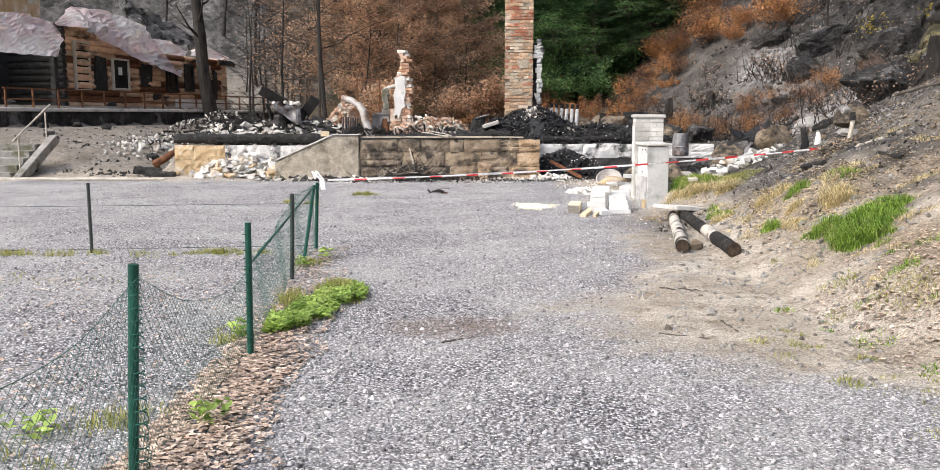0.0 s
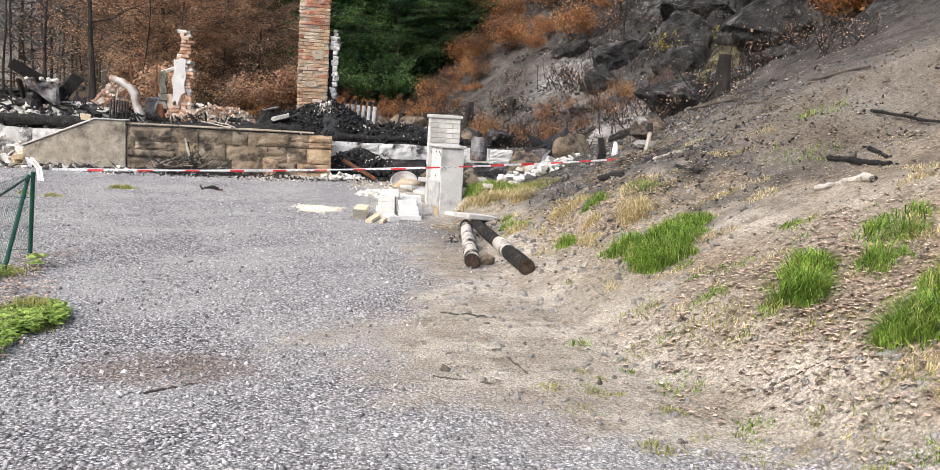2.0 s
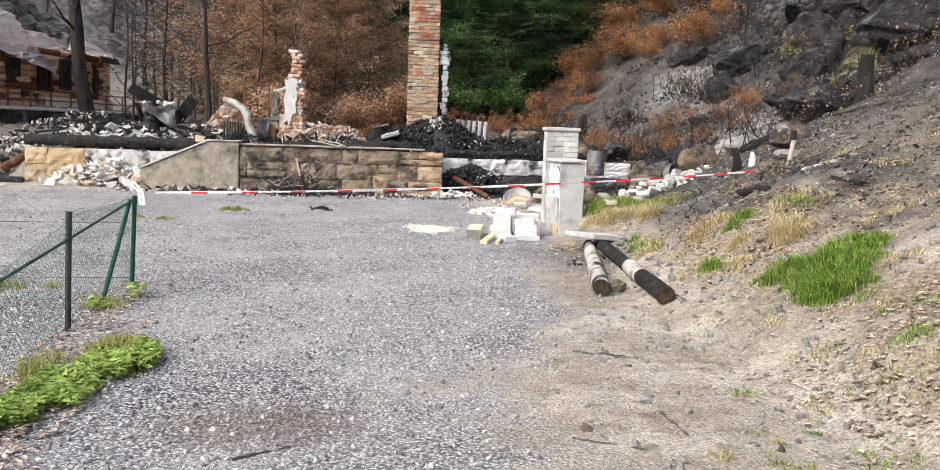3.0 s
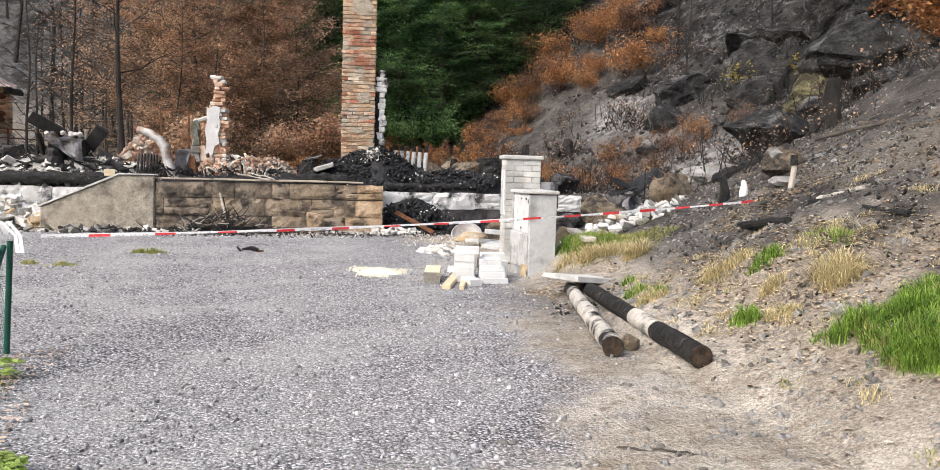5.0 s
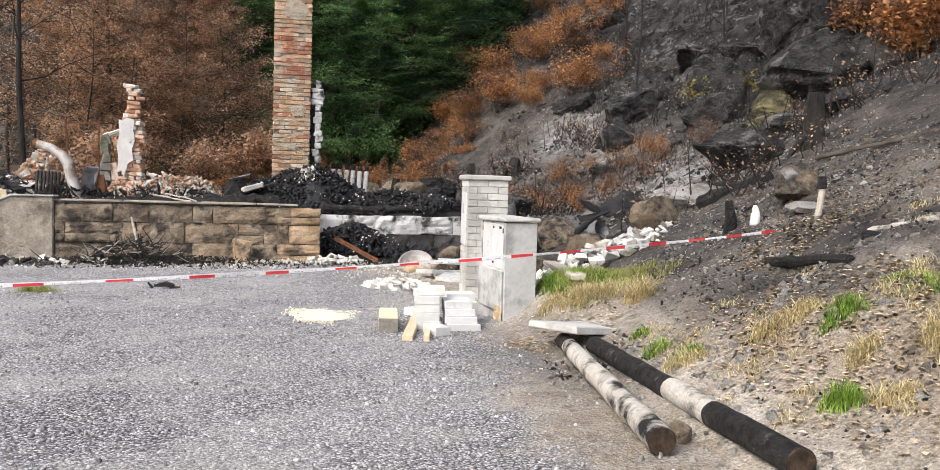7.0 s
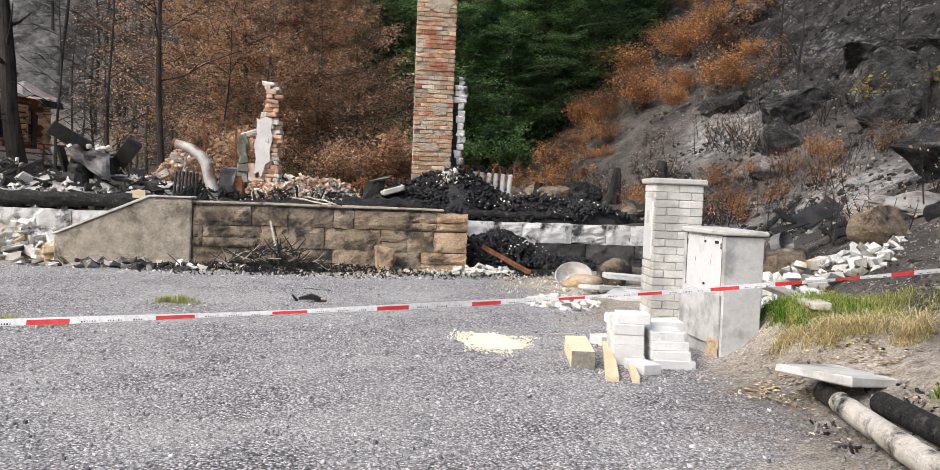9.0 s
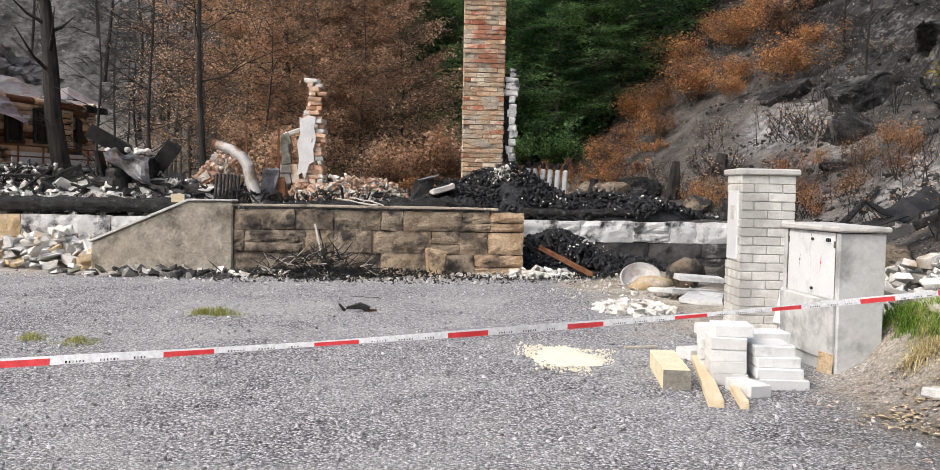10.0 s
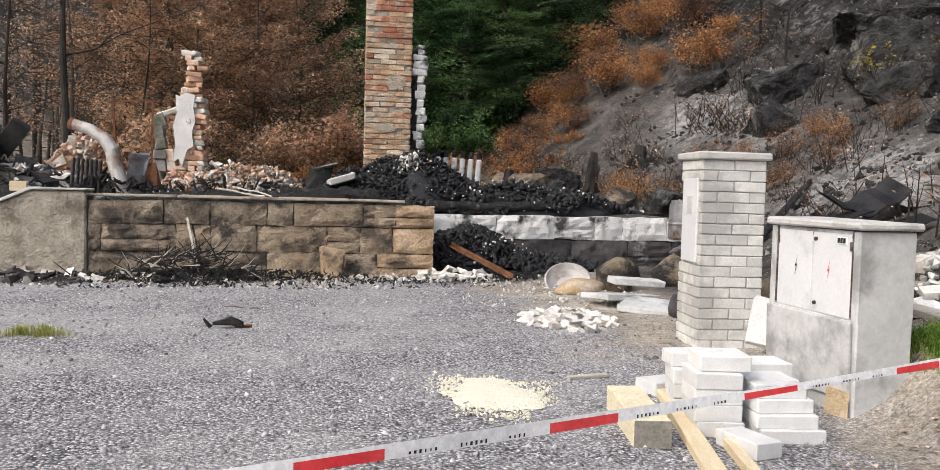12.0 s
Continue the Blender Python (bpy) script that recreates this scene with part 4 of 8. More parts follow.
heap("stone_rubble", "pale rubble in front of the burnt hut", 200, -7.0, 27.0, 1.4, 1.0, 0.5, (0.08, 0.26), [M_RUBBLE, M_CHARWOOD, M_CHARSTONE, M_CONC, M_CHARWOOD], 9)
heap("stone_rubble", "white flaky rubble on the gravel", 120, 2.75, 19.35, 0.45, 0.65, 0.06, (0.05, 0.13), M_RUBBLE, 10)
heap("stone_rubble", "white broken blocks behind the electric cabinet", 240, 5.0, 17.6, 1.1, 0.9, 0.2, (0.05, 0.19), [M_RUBBLE, M_CABCONC, M_CONC, M_OLDCONC], 11)
heap("stone_rubble", "white stones by the chimney foot", 50, 1.95, 26.75, 0.4, 0.3, 0.5, (0.06, 0.17), [M_RUBBLE, M_WHITECAP, M_BRICKPALE], 12, base=1.35)

mound("char_mound", "black mound of charred debris", 1.9, 26.9, 1.75, 0.95, 0.85, M_COAL, 31, base=0.88)
mound("char_mound", "low black bank of charred debris", 4.2, 26.6, 1.9, 0.7, 0.42, M_COAL, 32, base=0.85)
mound("char_mound", "black debris spilled before the wall", 2.7, 24.95, 0.95, 0.7, 0.55, M_COAL, 33, base=0.0)
coals("charcoal_pieces", "shiny black charcoal and burnt timber pieces", 17000, [(1.9, 26.85, 1.85, 1.0, 0.88, 0.88), (1.3, 26.4, 1.6, 0.7, 0.5, 0.88), (4.1, 26.5, 2.0, 0.75, 0.45, 0.86), (2.7, 24.9, 1.1, 0.85, 0.58, 0.02), (3.6, 24.7, 1.2, 0.7, 0.22, 0.02), (-0.8, 25.3, 2.4, 1.1, 0.2, 0.88), (-5.5, 25.9, 2.4, 0.5, 0.12, 0.9)], (0.014, 0.075), 41, squash=(1.9, 0.8, 0.55))
coals("ash_crumbs", "white ash crumbs among the charcoal", 320, [(1.9, 26.5, 1.8, 0.9, 0.8, 0.95), (3.6, 26.2, 2.2, 0.7, 0.5, 0.9), (2.8, 24.7, 1.2, 0.7, 0.58, 0.03), (-0.8, 25.3, 2.4, 1.0, 0.24, 0.9)], (0.01, 0.032), 42, M_RUBBLE, "ash")
coals("burnt_litter", "burnt scraps along the wall foot", 4200, [(-0.6, 22.55, 2.8, 0.8, 0.03, 0.005), (-1.0, 22.9, 2.4, 0.5, 0.1, 0.01), (-1.2, 22.7, 0.9, 0.4, 0.12, 0.01), (2.7, 23.3, 1.0, 0.5, 0.05, 0.01)], (0.004, 0.03), 43, M_CHARWOOD, "debris", (2.2, 0.9, 0.4))
coals("pale_litter", "pale mortar crumbs along the wall foot", 1000, [(-1.5, 22.4, 3.4, 0.9, 0.01, 0.005), (1.6, 22.9, 1.2, 0.35, 0.03, 0.01), (3.2, 21.5, 1.0, 1.6, 0.01, 0.03)], (0.005, 0.035), 44, M_RUBBLE, "debris", (1.6, 1.2, 0.35))


coals("fine_rubble", "small white and grey rubble over the burnt floor", 2200, [(-5.0, 26.1, 2.7, 0.8, 0.58, 0.85), (-7.2, 26.9, 2.0, 1.2, 0.75, 0.85), (-5.6, 25.6, 2.3, 0.3, 0.25, 0.9), (-0.8, 26.6, 1.5, 0.7, 0.66, 0.85), (1.95, 26.6, 0.45, 0.35, 0.5, 1.3)], (0.01, 0.07), 45, M_FINE, "rubble", (1.8, 1.0, 0.45))
coals("brick_bits", "orange brick bits over the burnt floor", 1700, [(-3.35, 26.45, 0.95, 0.5, 1.1, 0.85), (-0.8, 26.6, 1.4, 0.7, 0.68, 0.85), (-1.9, 26.9, 0.6, 0.4, 0.5, 0.85)], (0.015, 0.07), 46, M_BRICKPALE, "rubble", (1.6, 0.9, 0.5))
coals("char_bits", "charred bits among the rubble", 1100, [(-5.0, 26.0, 2.8, 0.8, 0.62, 0.86), (-7.2, 26.9, 2.0, 1.2, 0.72, 0.86), (-0.9, 25.8, 2.2, 0.8, 0.35, 0.88), (-2.8, 25.7, 1.2, 0.5, 0.4, 0.88)], (0.015, 0.07), 47, M_CHARWOOD, "charcoal", (4.0, 0.6, 0.5))


# ---- burnt beams ----
def beam(label, a, b, r, material=M_CHARWOOD, name="charred_beam", sides=8):
    a, b = Vector(a), Vector(b)
    n = max(6, int((b - a).length / 0.12))
    bm = bmesh.new()
    pts = [a.lerp(b, k / n) + Vector((0, R.uniform(-0.01, 0.01), R.uniform(-0.015, 0.015))) for k in range(n + 1)]
    tube(bm, pts, [r * R.uniform(0.84, 1.12) for _ in pts], sides + 4, True, 0.16)
    return single(name, bm, material, label, "beam")


beam("long charred beam lying on the foundation wall", (-7.9, 25.05, 0.98), (-3.45, 25.2, 0.98), 0.13)
beam("charred beam lying behind the front wall", (-2.3, 24.4, 1.0), (0.1, 24.5, 1.02), 0.1)
beam("thick cracked charred beam on the burnt floor", (-0.2, 24.7, 1.06), (1.25, 24.6, 1.08), 0.14)
beam("charred beam on the black debris", (2.2, 25.7, 0.95), (4.4, 25.9, 0.98), 0.07)
beam("charred plank sticking out of the rubble", (-7.6, 26.4, 1.0), (-6.0, 26.5, 1.55), 0.06)
beam("charred rafter piece in the rubble", (-6.9, 26.7, 1.45), (-5.9, 26.2, 1.0), 0.05)
beam("thin pale lath on the debris", (-1.1, 24.6, 1.16), (-0.4, 24.3, 1.06), 0.016, M_OLDWOOD, "lath", 5)
beam("thin pale lath on the debris", (-0.9, 24.8, 1.2), (-0.3, 24.25, 1.08), 0.012, M_OLDWOOD, "lath", 5)
single("timber_offcut", box(bmesh.new(), 0.2, 0.16, 0.13, -3.55, 23.7, 1.14, turn=pose(0, 0, 0, 0, 0, 14), bevel=0.006), M_TIMBER, "short yellow timber offcut on the wall end", "timber")
single("sandstone_block", box(bmesh.new(), 0.28, 0.1, 0.38, 0.55, 23.2, 0.19, turn=pose(0, 0, 0, -12, 3, 4), jit=0.06, bevel=0.02), M_STONE_TAN, "pale stone leaning on the wall", "stone")


def angle_iron():
    bm = bmesh.new()
    a, b = Vector((2.25, 23.75, 0.42)), Vector((2.95, 22.75, 0.06))
    d = (b - a).normalized()
    q = d.to_track_quat("X", "Z").to_matrix().to_4x4()
    ln = (b - a).length
    box(bm, ln, 0.06, 0.012, *((a + b) / 2), turn=q)
    box(bm, ln, 0.012, 0.06, *((a + b) / 2 + Vector((0.028, 0, 0.028))), turn=q)
    single("angle_iron", bm, M_RUST, "rusty steel angle leaning in the debris", "steel profile")


angle_iron()


def brush():
    t = thing("burnt_brush", "tangle of burnt sticks and laths at the wall foot", "brushwood", pose(-1.25, 22.75, 0))
    for k in range(230):
        x, y = R.gauss(0, 0.5), R.gauss(0, 0.16)
        ln, az, el = R.uniform(0.12, 0.5), R.uniform(0, 6.28), abs(R.gauss(0.2, 0.5))
        top = 0.36 * max(0.1, 1 - (x / 0.9) ** 2)
        a = Vector((x, y, 0.02 + top * R.random()))
        b = a + Vector((math.cos(az) * math.cos(el), 0.4 * math.sin(az) * math.cos(el), math.sin(el) - 0.1)) * ln
        b.z = max(b.z, 0.015)
        r = R.uniform(0.004, 0.013)
        part("stick", tube(bmesh.new(), [a, a.lerp(b, 0.4) + Vector((R.uniform(-0.03, 0.03), 0, R.uniform(-0.04, 0.04))), b], [r, r * 0.8, r * 0.4], 5), M_CHARWOOD if k % 6 else M_OLDWOOD, t)
    part("upright_lath", tube(bmesh.new(), [(0.12, 0.1, 0.02), (-0.08, 0.42, 0.78)], 0.02, 4), M_OLDWOOD, t, "pale scorched lath leaning on the wall")
    part("upright_lath", tube(bmesh.new(), [(0.18, 0.1, 0.02), (-0.02, 0.45, 0.7)], 0.016, 4), M_CHARWOOD, t)


brush()


# ---- wrecked furniture of the burnt house ----
def wreck():
    t = thing("wrecked_boiler", "burnt-out sheet metal boiler with bent panels", "boiler", pose(-5.0, 25.9, 0.95))
    part("side_panel", box(bmesh.new(), 0.05, 0.5, 1.0, -0.42, 0.05, 0.5, turn=pose(0, 0, 0, 0, -14, 6), jit=0.03, bevel=0.01), M_SHEET, t)
    part("side_panel", box(bmesh.new(), 0.06, 0.5, 0.8, 0.5, 0.1, 0.42, turn=pose(0, 0, 0, 0, -9, -8), jit=0.04, bevel=0.01), M_SHEET, t)
    part("back_panel", box(bmesh.new(), 0.9, 0.04, 0.8, 0.05, 0.35, 0.42, jit=0.04), M_CHARWOOD, t)
    bm = bmesh.new()
    rows = []
    for i in range(13):
        rows.append([])
        for k in range(9):
            u, v = i / 12, k / 8
            q = noise.noise(Vector((u * 3, v * 2.6, 4.0)))
            rows[-1].append(bm.verts.new((-0.35 + 0.75 * u + 0.1 * v, 0.3 - 0.6 * min(v, 0.45) / 0.45 - 0.06 * v + 0.16 * q, 0.98 - 0.12 * u - max(0.0, v - 0.42) * (0.35 + 0.55 * u) + 0.14 * q)))
    for i in range(12):
        for k in range(8):
            bm.faces.new((rows[i][k], rows[i + 1][k], rows[i + 1][k + 1], rows[i][k + 1]))
    bmesh.ops.solidify(bm, geom=bm.faces[:], thickness=0.012)
    part("top_sheet", bm, M_STEEL, t, "crumpled grey steel sheet hanging over the front")
    part("drum", tube(bmesh.new(), [(-0.14, -0.05, 0.0), (-0.14, -0.05, 0.62), (-0.14, -0.05, 0.68)], [0.24, 0.24, 0.2], 16), M_SHEET, t)
    part("drum", tube(bmesh.new(), [(0.27, 0.0, 0.0), (0.28, 0.0, 0.55), (0.28, 0.0, 0.6)], [0.21, 0.21, 0.17], 16), M_SHEET, t)
    for k in range(12):
        part("plaster_lump", to_mesh("plaster_lump", rock((0.17, 0.14, 0.1), k, 1), M_RUBBLE), M_RUBBLE, t, at=pose(R.uniform(-0.35, 0.3), R.uniform(-0.1, 0.25), 0.99 + R.uniform(-0.02, 0.06)))
    for x, z, ry, w, h, mm in ((-5.38, 2.12, 33, 0.8, 0.3, M_SHEET), (-4.42, 1.8, 33, 0.3, 0.75, M_SHEET), (-6.2, 1.45, -24, 0.7, 0.2, M_CHARWOOD)):
        single("scrap_sheet", box(bmesh.new(), w, 0.04, h, 0, 0, 0, jit=0.04, bevel=0.008), mm, "burnt rusty metal sheet propped in the rubble", "scrap metal", pose(x, 26.05, z, 20, ry, 10))
    for k in range(46):
        x, y = R.uniform(-7.6, -4.2), R.uniform(25.5, 26.8)
        ln, el, z = R.uniform(0.3, 1.2), R.gauss(0.15, 0.3), R.uniform(1.05, 1.5)
        single("charred_stick", tube(bmesh.new(), [(-ln / 2, 0, 0), (0, 0, R.uniform(-0.02, 0.03)), (ln / 2, 0, 0)], [0.03, 0.024, 0.014], 5, True, 0.15), M_CHARWOOD if k % 5 else M_OLDWOOD, "charred lath sticking out of the rubble", "burnt lath", pose(x, y, z, 0, -math.degrees(el), R.uniform(-70, 70)), group="charred laths in the rubble")
    duct = thing("flue_pipe", "bent grey sheet-metal flue pipe leaning on the rubble", "pipe", pose(-2.85, 25.75, 0.95))
    part("pipe", tube(bmesh.new(), [(-0.6, 0.25, 1.16), (-0.3, 0.12, 1.07), (-0.08, 0.05, 0.93), (0.04, 0.0, 0.76), (0.1, -0.03, 0.5), (0.27, -0.12, 0.05)], [0.085, 0.09, 0.1, 0.11, 0.11, 0.115], 16, False), M_GREYPIPE, duct)
    part("collar", tube(bmesh.new(), [(-0.63, 0.26, 1.165), (-0.57, 0.24, 1.15)], 0.1, 14, False), M_RUST, duct)
    part("bent_plate", box(bmesh.new(), 0.3, 0.05, 0.7, 0.38, 0.1, 0.38, turn=pose(0, 0, 0, 0, 9, 30), jit=0.06), M_STEEL, duct, "streaked plate bent beside the pipe")
    part("bent_plate", box(bmesh.new(), 0.2, 0.05, 0.5, 0.62, 0.2, 0.3, turn=pose(0, 0, 0, 0, -6, -20), jit=0.05), M_RUST, duct, "rusty plate bent beside the pipe")
    rad = thing("radiator", "sooty cast-iron ribbed radiator half buried in rubble", "radiator", pose(-3.22, 25.75, 0.9, 0, 4, 8))
    for k in range(7):
        part("rib", box(bmesh.new(), 0.05, 0.14, 0.62, (k - 3) * 0.065, 0, 0.36, bevel=0.02), M_CHARSTONE, rad)
    rad2 = thing("radiator", "white enamel radiator with charred tops standing in debris", "radiator", pose(2.95, 27.6, 1.3, 0, 3, -6))
    for k in range(6):
        part("rib", box(bmesh.new(), 0.1, 0.12, 0.52, (k - 2.5) * 0.155, 0, 0.26, jit=0.006, bevel=0.025), M_ENAMEL, rad2)
        part("rib_top", box(bmesh.new(), 0.1, 0.12, 0.14, (k - 2.5) * 0.155, 0, 0.585, bevel=0.03), M_CHARWOOD, rad2, "blackened rib top")
    fr = thing("steel_frame", "thin rusty steel frame standing in the rubble", "frame", pose(-2.95, 28.2, 1.0))
    part("upright", box(bmesh.new(), 0.04, 0.04, 1.75, -0.32, 0, 0.85, turn=pose(0, 0, 0, 0, -3, 0)), M_RUST, fr)
    part("upright", box(bmesh.new(), 0.04, 0.04, 1.7, 0.33, 0, 0.85), M_RUST, fr)
    part("crossbar", box(bmesh.new(), 0.66, 0.04, 0.04, 0.0, 0, 1.69, turn=pose(0, 0, 0, 0, -2, 0)), M_RUST, fr)
    bx = thing("burnt_box", "burnt box with a torn pale lid", "box", pose(0.35, 26.6, 1.0, 0, 10, 12))
    part("body", box(bmesh.new(), 0.36, 0.32, 0.52, 0, 0, 0.3, turn=pose(0, 0, 0, 0, 14, 0), jit=0.09, bevel=0.02), M_CHARWOOD, bx)
    part("lid", box(bmesh.new(), 0.42, 0.34, 0.03, 0.05, 0, 0.6, turn=pose(0, 0, 0, 0, -26, 0), jit=0.05), M_STEEL, bx, "bent pale metal lid")
    single("plaster_slab", box(bmesh.new(), 0.45, 0.3, 0.1, 0.75, 26.0, 1.36, turn=pose(0, 0, 0, 0, -16, 6), jit=0.02, bevel=0.02), M_RUBBLE, "pale slab on the black heap", "slab")
    basin = thing("enamel_basin", "white enamel basin lying on its side in debris", "basin", pose(3.55, 22.1, 0.1, 42, 0, -14) @ Matrix.Scale(0.72, 4))
    bm = bmesh.new()
    prof = [(0.02, -0.15), (0.2, -0.15), (0.34, -0.06), (0.4, 0.02), (0.43, 0.03), (0.4, 0.045), (0.33, -0.03), (0.2, -0.11), (0.02, -0.11)]
    rings = [[bm.verts.new((r * math.cos(a), r * math.sin(a), q)) for a in np.linspace(0, 2 * math.pi, 26, endpoint=False)] for r, q in prof]
    for one, two in zip(rings, rings[1:]):
        for k in range(26):
            bm.faces.new((one[k], one[(k + 1) % 26], two[(k + 1) % 26], two[k]))
    part("bowl", bm, M_GREYPIPE, basin)


wreck()
for label, x, y, s, m, turn in (
    ("tan boulder with a sooty flank by the charred wall", 4.15, 22.0, (0.62, 0.5, 0.42), M_ROCKTAN, 20),
    ("orange sandstone boulder half sunk in ash", 3.55, 21.55, (0.6, 0.4, 0.2), M_PALE, 10),
    ("tan boulder at the end of the wall", 5.2, 22.6, (0.6, 0.5, 0.4), M_ROCKTAN, 60),
    ("small dark stone beside the pillar", 4.0, 19.6, (0.25, 0.22, 0.25), M_CHARSTONE, 0),
):
    single("boulder", rock((s[0] * 1.2, s[1] * 1.2, s[2] * 1.3), x * 3 % 7), m, label, "boulder", pose(x, y, gz(x, y) + s[2] * 0.4, 0, 0, turn), smooth=True)
for k, (x, y, z, tx, ty) in enumerate(((3.72, 20.6, 0.12, 0.75, 0.5), (4.0, 20.85, 0.26, 0.6, 0.35), (3.95, 20.0, 0.08, 0.8, 0.6))):
    single("concrete_slab", box(bmesh.new(), tx, ty, 0.07, 0, 0, 0, jit=0.01, bevel=0.008), M_CABCONC, "grey concrete paving slab thrown on the ground", "slab", pose(x, y, gz(x, y) + z - 0.03, 4 * k - 3, 3, 20 - 25 * k), group="paving slabs by the pillar")


# ---- brick pillar and electric cabinet ----
def pillar():
    t = thing("brick_pillar", "grey facing brick meter pillar with concrete cap", "pillar", pose(3.41, 17.9, -0.02, 0, 0, -5))
    w, d, ch, n = 0.54, 0.52, 0.0875, 18
    part("core", box(bmesh.new(), w - 0.03, d - 0.03, ch * n + 0.02, w / 2, d / 2, ch * n / 2), M_PMORTAR, t, "recessed pale mortar")
    for row in range(n):
        z = row * ch + ch / 2
        for face in range(3):
            side = d if face else w
            cuts = (0.0, side / 2, side) if row % 2 else (0.0, side / 4, 3 * side / 4, side)
            for a, b in zip(cuts, cuts[1:]):
                ln = b - a - 0.011
                c = (a + b) / 2
                me = block_mesh("pillar_brick", (round(ln, 2), 0.1, 0.076), M_PBRICK, R.randrange(3), 0.005, 0.003)
                o = R.uniform(-0.002, 0.002)
                at = (pose(c, 0.05 + o, z), pose(0.05 + o, d - c, z, 0, 0, 90), pose(w - 0.05 + o, c, z, 0, 0, 90))[face]
                if face == 1 and (z > 0.72 and z < 1.42 and 0.06 < c < 0.44):
                    continue
                part("brick", me, M_PBRICK, t, at=at)
    cap = bmesh.new()
    box(cap, 0.61, 0.6, 0.06, w / 2, d / 2, ch * n + 0.035, jit=0.004, bevel=0.012)
    part("cap", cap, M_CONC, t, "weathered grey concrete cap slab")
    door = part("meter_door", box(bmesh.new(), 0.03, 0.36, 0.7, 0.004, d / 2, 1.07, bevel=0.006), M_DOOR, t, "white flush meter door")
    part("window", box(bmesh.new(), 0.012, 0.11, 0.14, -0.014, 0.24, 1.2), M_CONC, door, "small grey meter window")


pillar()


def cabinet():
    t = thing("electric_cabinet", "white concrete electric cabinet with two enamel doors", "electric cabinet", pose(3.21, 15.45, 0.0, 0, 0, 1.5))
    w, d, h = 0.9, 0.35, 1.09
    bm = bmesh.new()
    box(bm, d, w, 0.62, d / 2, w / 2, 0.29, bevel=0.01)
    part("plinth", bm, M_CABCONC, t, "rough concrete plinth with a cracked front")
    part("front_panel", box(bmesh.new(), 0.03, w - 0.05, 0.44, -0.012, w / 2, 0.37, turn=pose(0, 0, 0, 0, -1.5, 0), jit=0.004, bevel=0.006), M_CABCONC, t, "slightly tilted lower concrete panel")
    bm = bmesh.new()
    box(bm, d, 0.06, h - 0.58, d / 2, 0.03, 0.58 + (h - 0.58) / 2, bevel=0.006)
    box(bm, d, 0.06, h - 0.58, d / 2, w - 0.03, 0.58 + (h - 0.58) / 2, bevel=0.006)
    box(bm, 0.06, w - 0.12, h - 0.58, d - 0.03, w / 2, 0.58 + (h - 0.58) / 2)
    box(bm, 0.3, w - 0.12, 0.03, 0.16, w / 2, h - 0.015)
    part("housing", bm, M_CABCONC, t)
    bm = bmesh.new()
    for y0 in (0.06, w - 0.075):
        box(bm, 0.03, 0.016, 0.5, 0.02, y0 + 0.008, 0.86)
    box(bm, 0.03, w - 0.12, 0.016, 0.02, w / 2, 1.06)
    part("door_frame", bm, M_STEEL, t, "thin steel door frame")
    for k, y0 in enumerate((0.08, w / 2 + 0.002)):
        door = part("door", box(bmesh.new(), 0.02, w / 2 - 0.085, 0.47, 0.012, y0 + (w / 2 - 0.085) / 2, 0.835, bevel=0.004), M_DOOR, t, "white enamel door leaf")
        bm = bmesh.new()
        yy = y0 + (0.2 if k == 0 else 0.16)
        bolt = [(0.018, 0.075), (-0.012, -0.002), (0.003, 0.006), (-0.012, -0.07), (0.012, 0.018), (0.0, 0.012)]
        bm.faces.new([bm.verts.new((-0.0015, yy - x, 0.85 + z)) for x, z in bolt])
        part("warning_bolt", bm, M_RED if k == 0 else M_INK, door, "painted lightning bolt")
        part("hinge", tube(bmesh.new(), [(0.0, y0 + (0.0 if k == 0 else 0.36), 0.98), (0.0, y0 + (0.0 if k == 0 else 0.36), 1.03)], 0.008, 6), M_STEEL, door)
    part("lock", tube(bmesh.new(), [(0.004, 0.4, 0.655), (-0.012, 0.4, 0.655)], 0.011, 8), M_INK, t, "black key lock")
    part("upper_lock", tube(bmesh.new(), [(0.004, 0.41, 1.03), (-0.01, 0.41, 1.03)], 0.012, 8), M_STEEL, t)
    # number plate as plain bars
    plate = part("plate", box(bmesh.new(), 0.006, 0.085, 0.04, -0.001, 0.16, 1.035), M_WHITE, t, "small enamel plate")
    for k in range(3):
        part("bar", box(bmesh.new(), 0.003, 0.018, 0.028, -0.0065, 0.135 + 0.026 * k, 1.035), M_INK, plate)
    cap = bmesh.new()
    box(cap, d + 0.06, w + 0.07, 0.05, d / 2, w / 2, h + 0.03, jit=0.006, bevel=0.012)
    part("cap", cap, M_CONC, t, "grey concrete roof slab")
    part("stain", box(bmesh.new(), 0.012, 0.16, 0.16, -0.03, 0.1, 0.14, jit=0.015), M_PALE, t, "yellowed broken patch at the foot")


cabinet()
single("aerated_block", box(bmesh.new(), 0.16, 0.1, 0.36, 0, 0, 0, bevel=0.006), M_PLASTER, "white block leaning between pillar and cabinet", "building block", pose(3.6, 17.2, 0.33, -18, 12, -20))


# ---- stacked white blocks and timber ----
def white_block(label, x, y, z, sx, sy, sz, rz):
    ob = single("aerated_block", box(bmesh.new(), sx, sy, sz, 0, 0, 0, jit=0.003, bevel=0.005), M_BLOCK, label, "building block", pose(x, y, z + sz / 2, 0, 0, rz), group="stacked aerated blocks")
    return ob


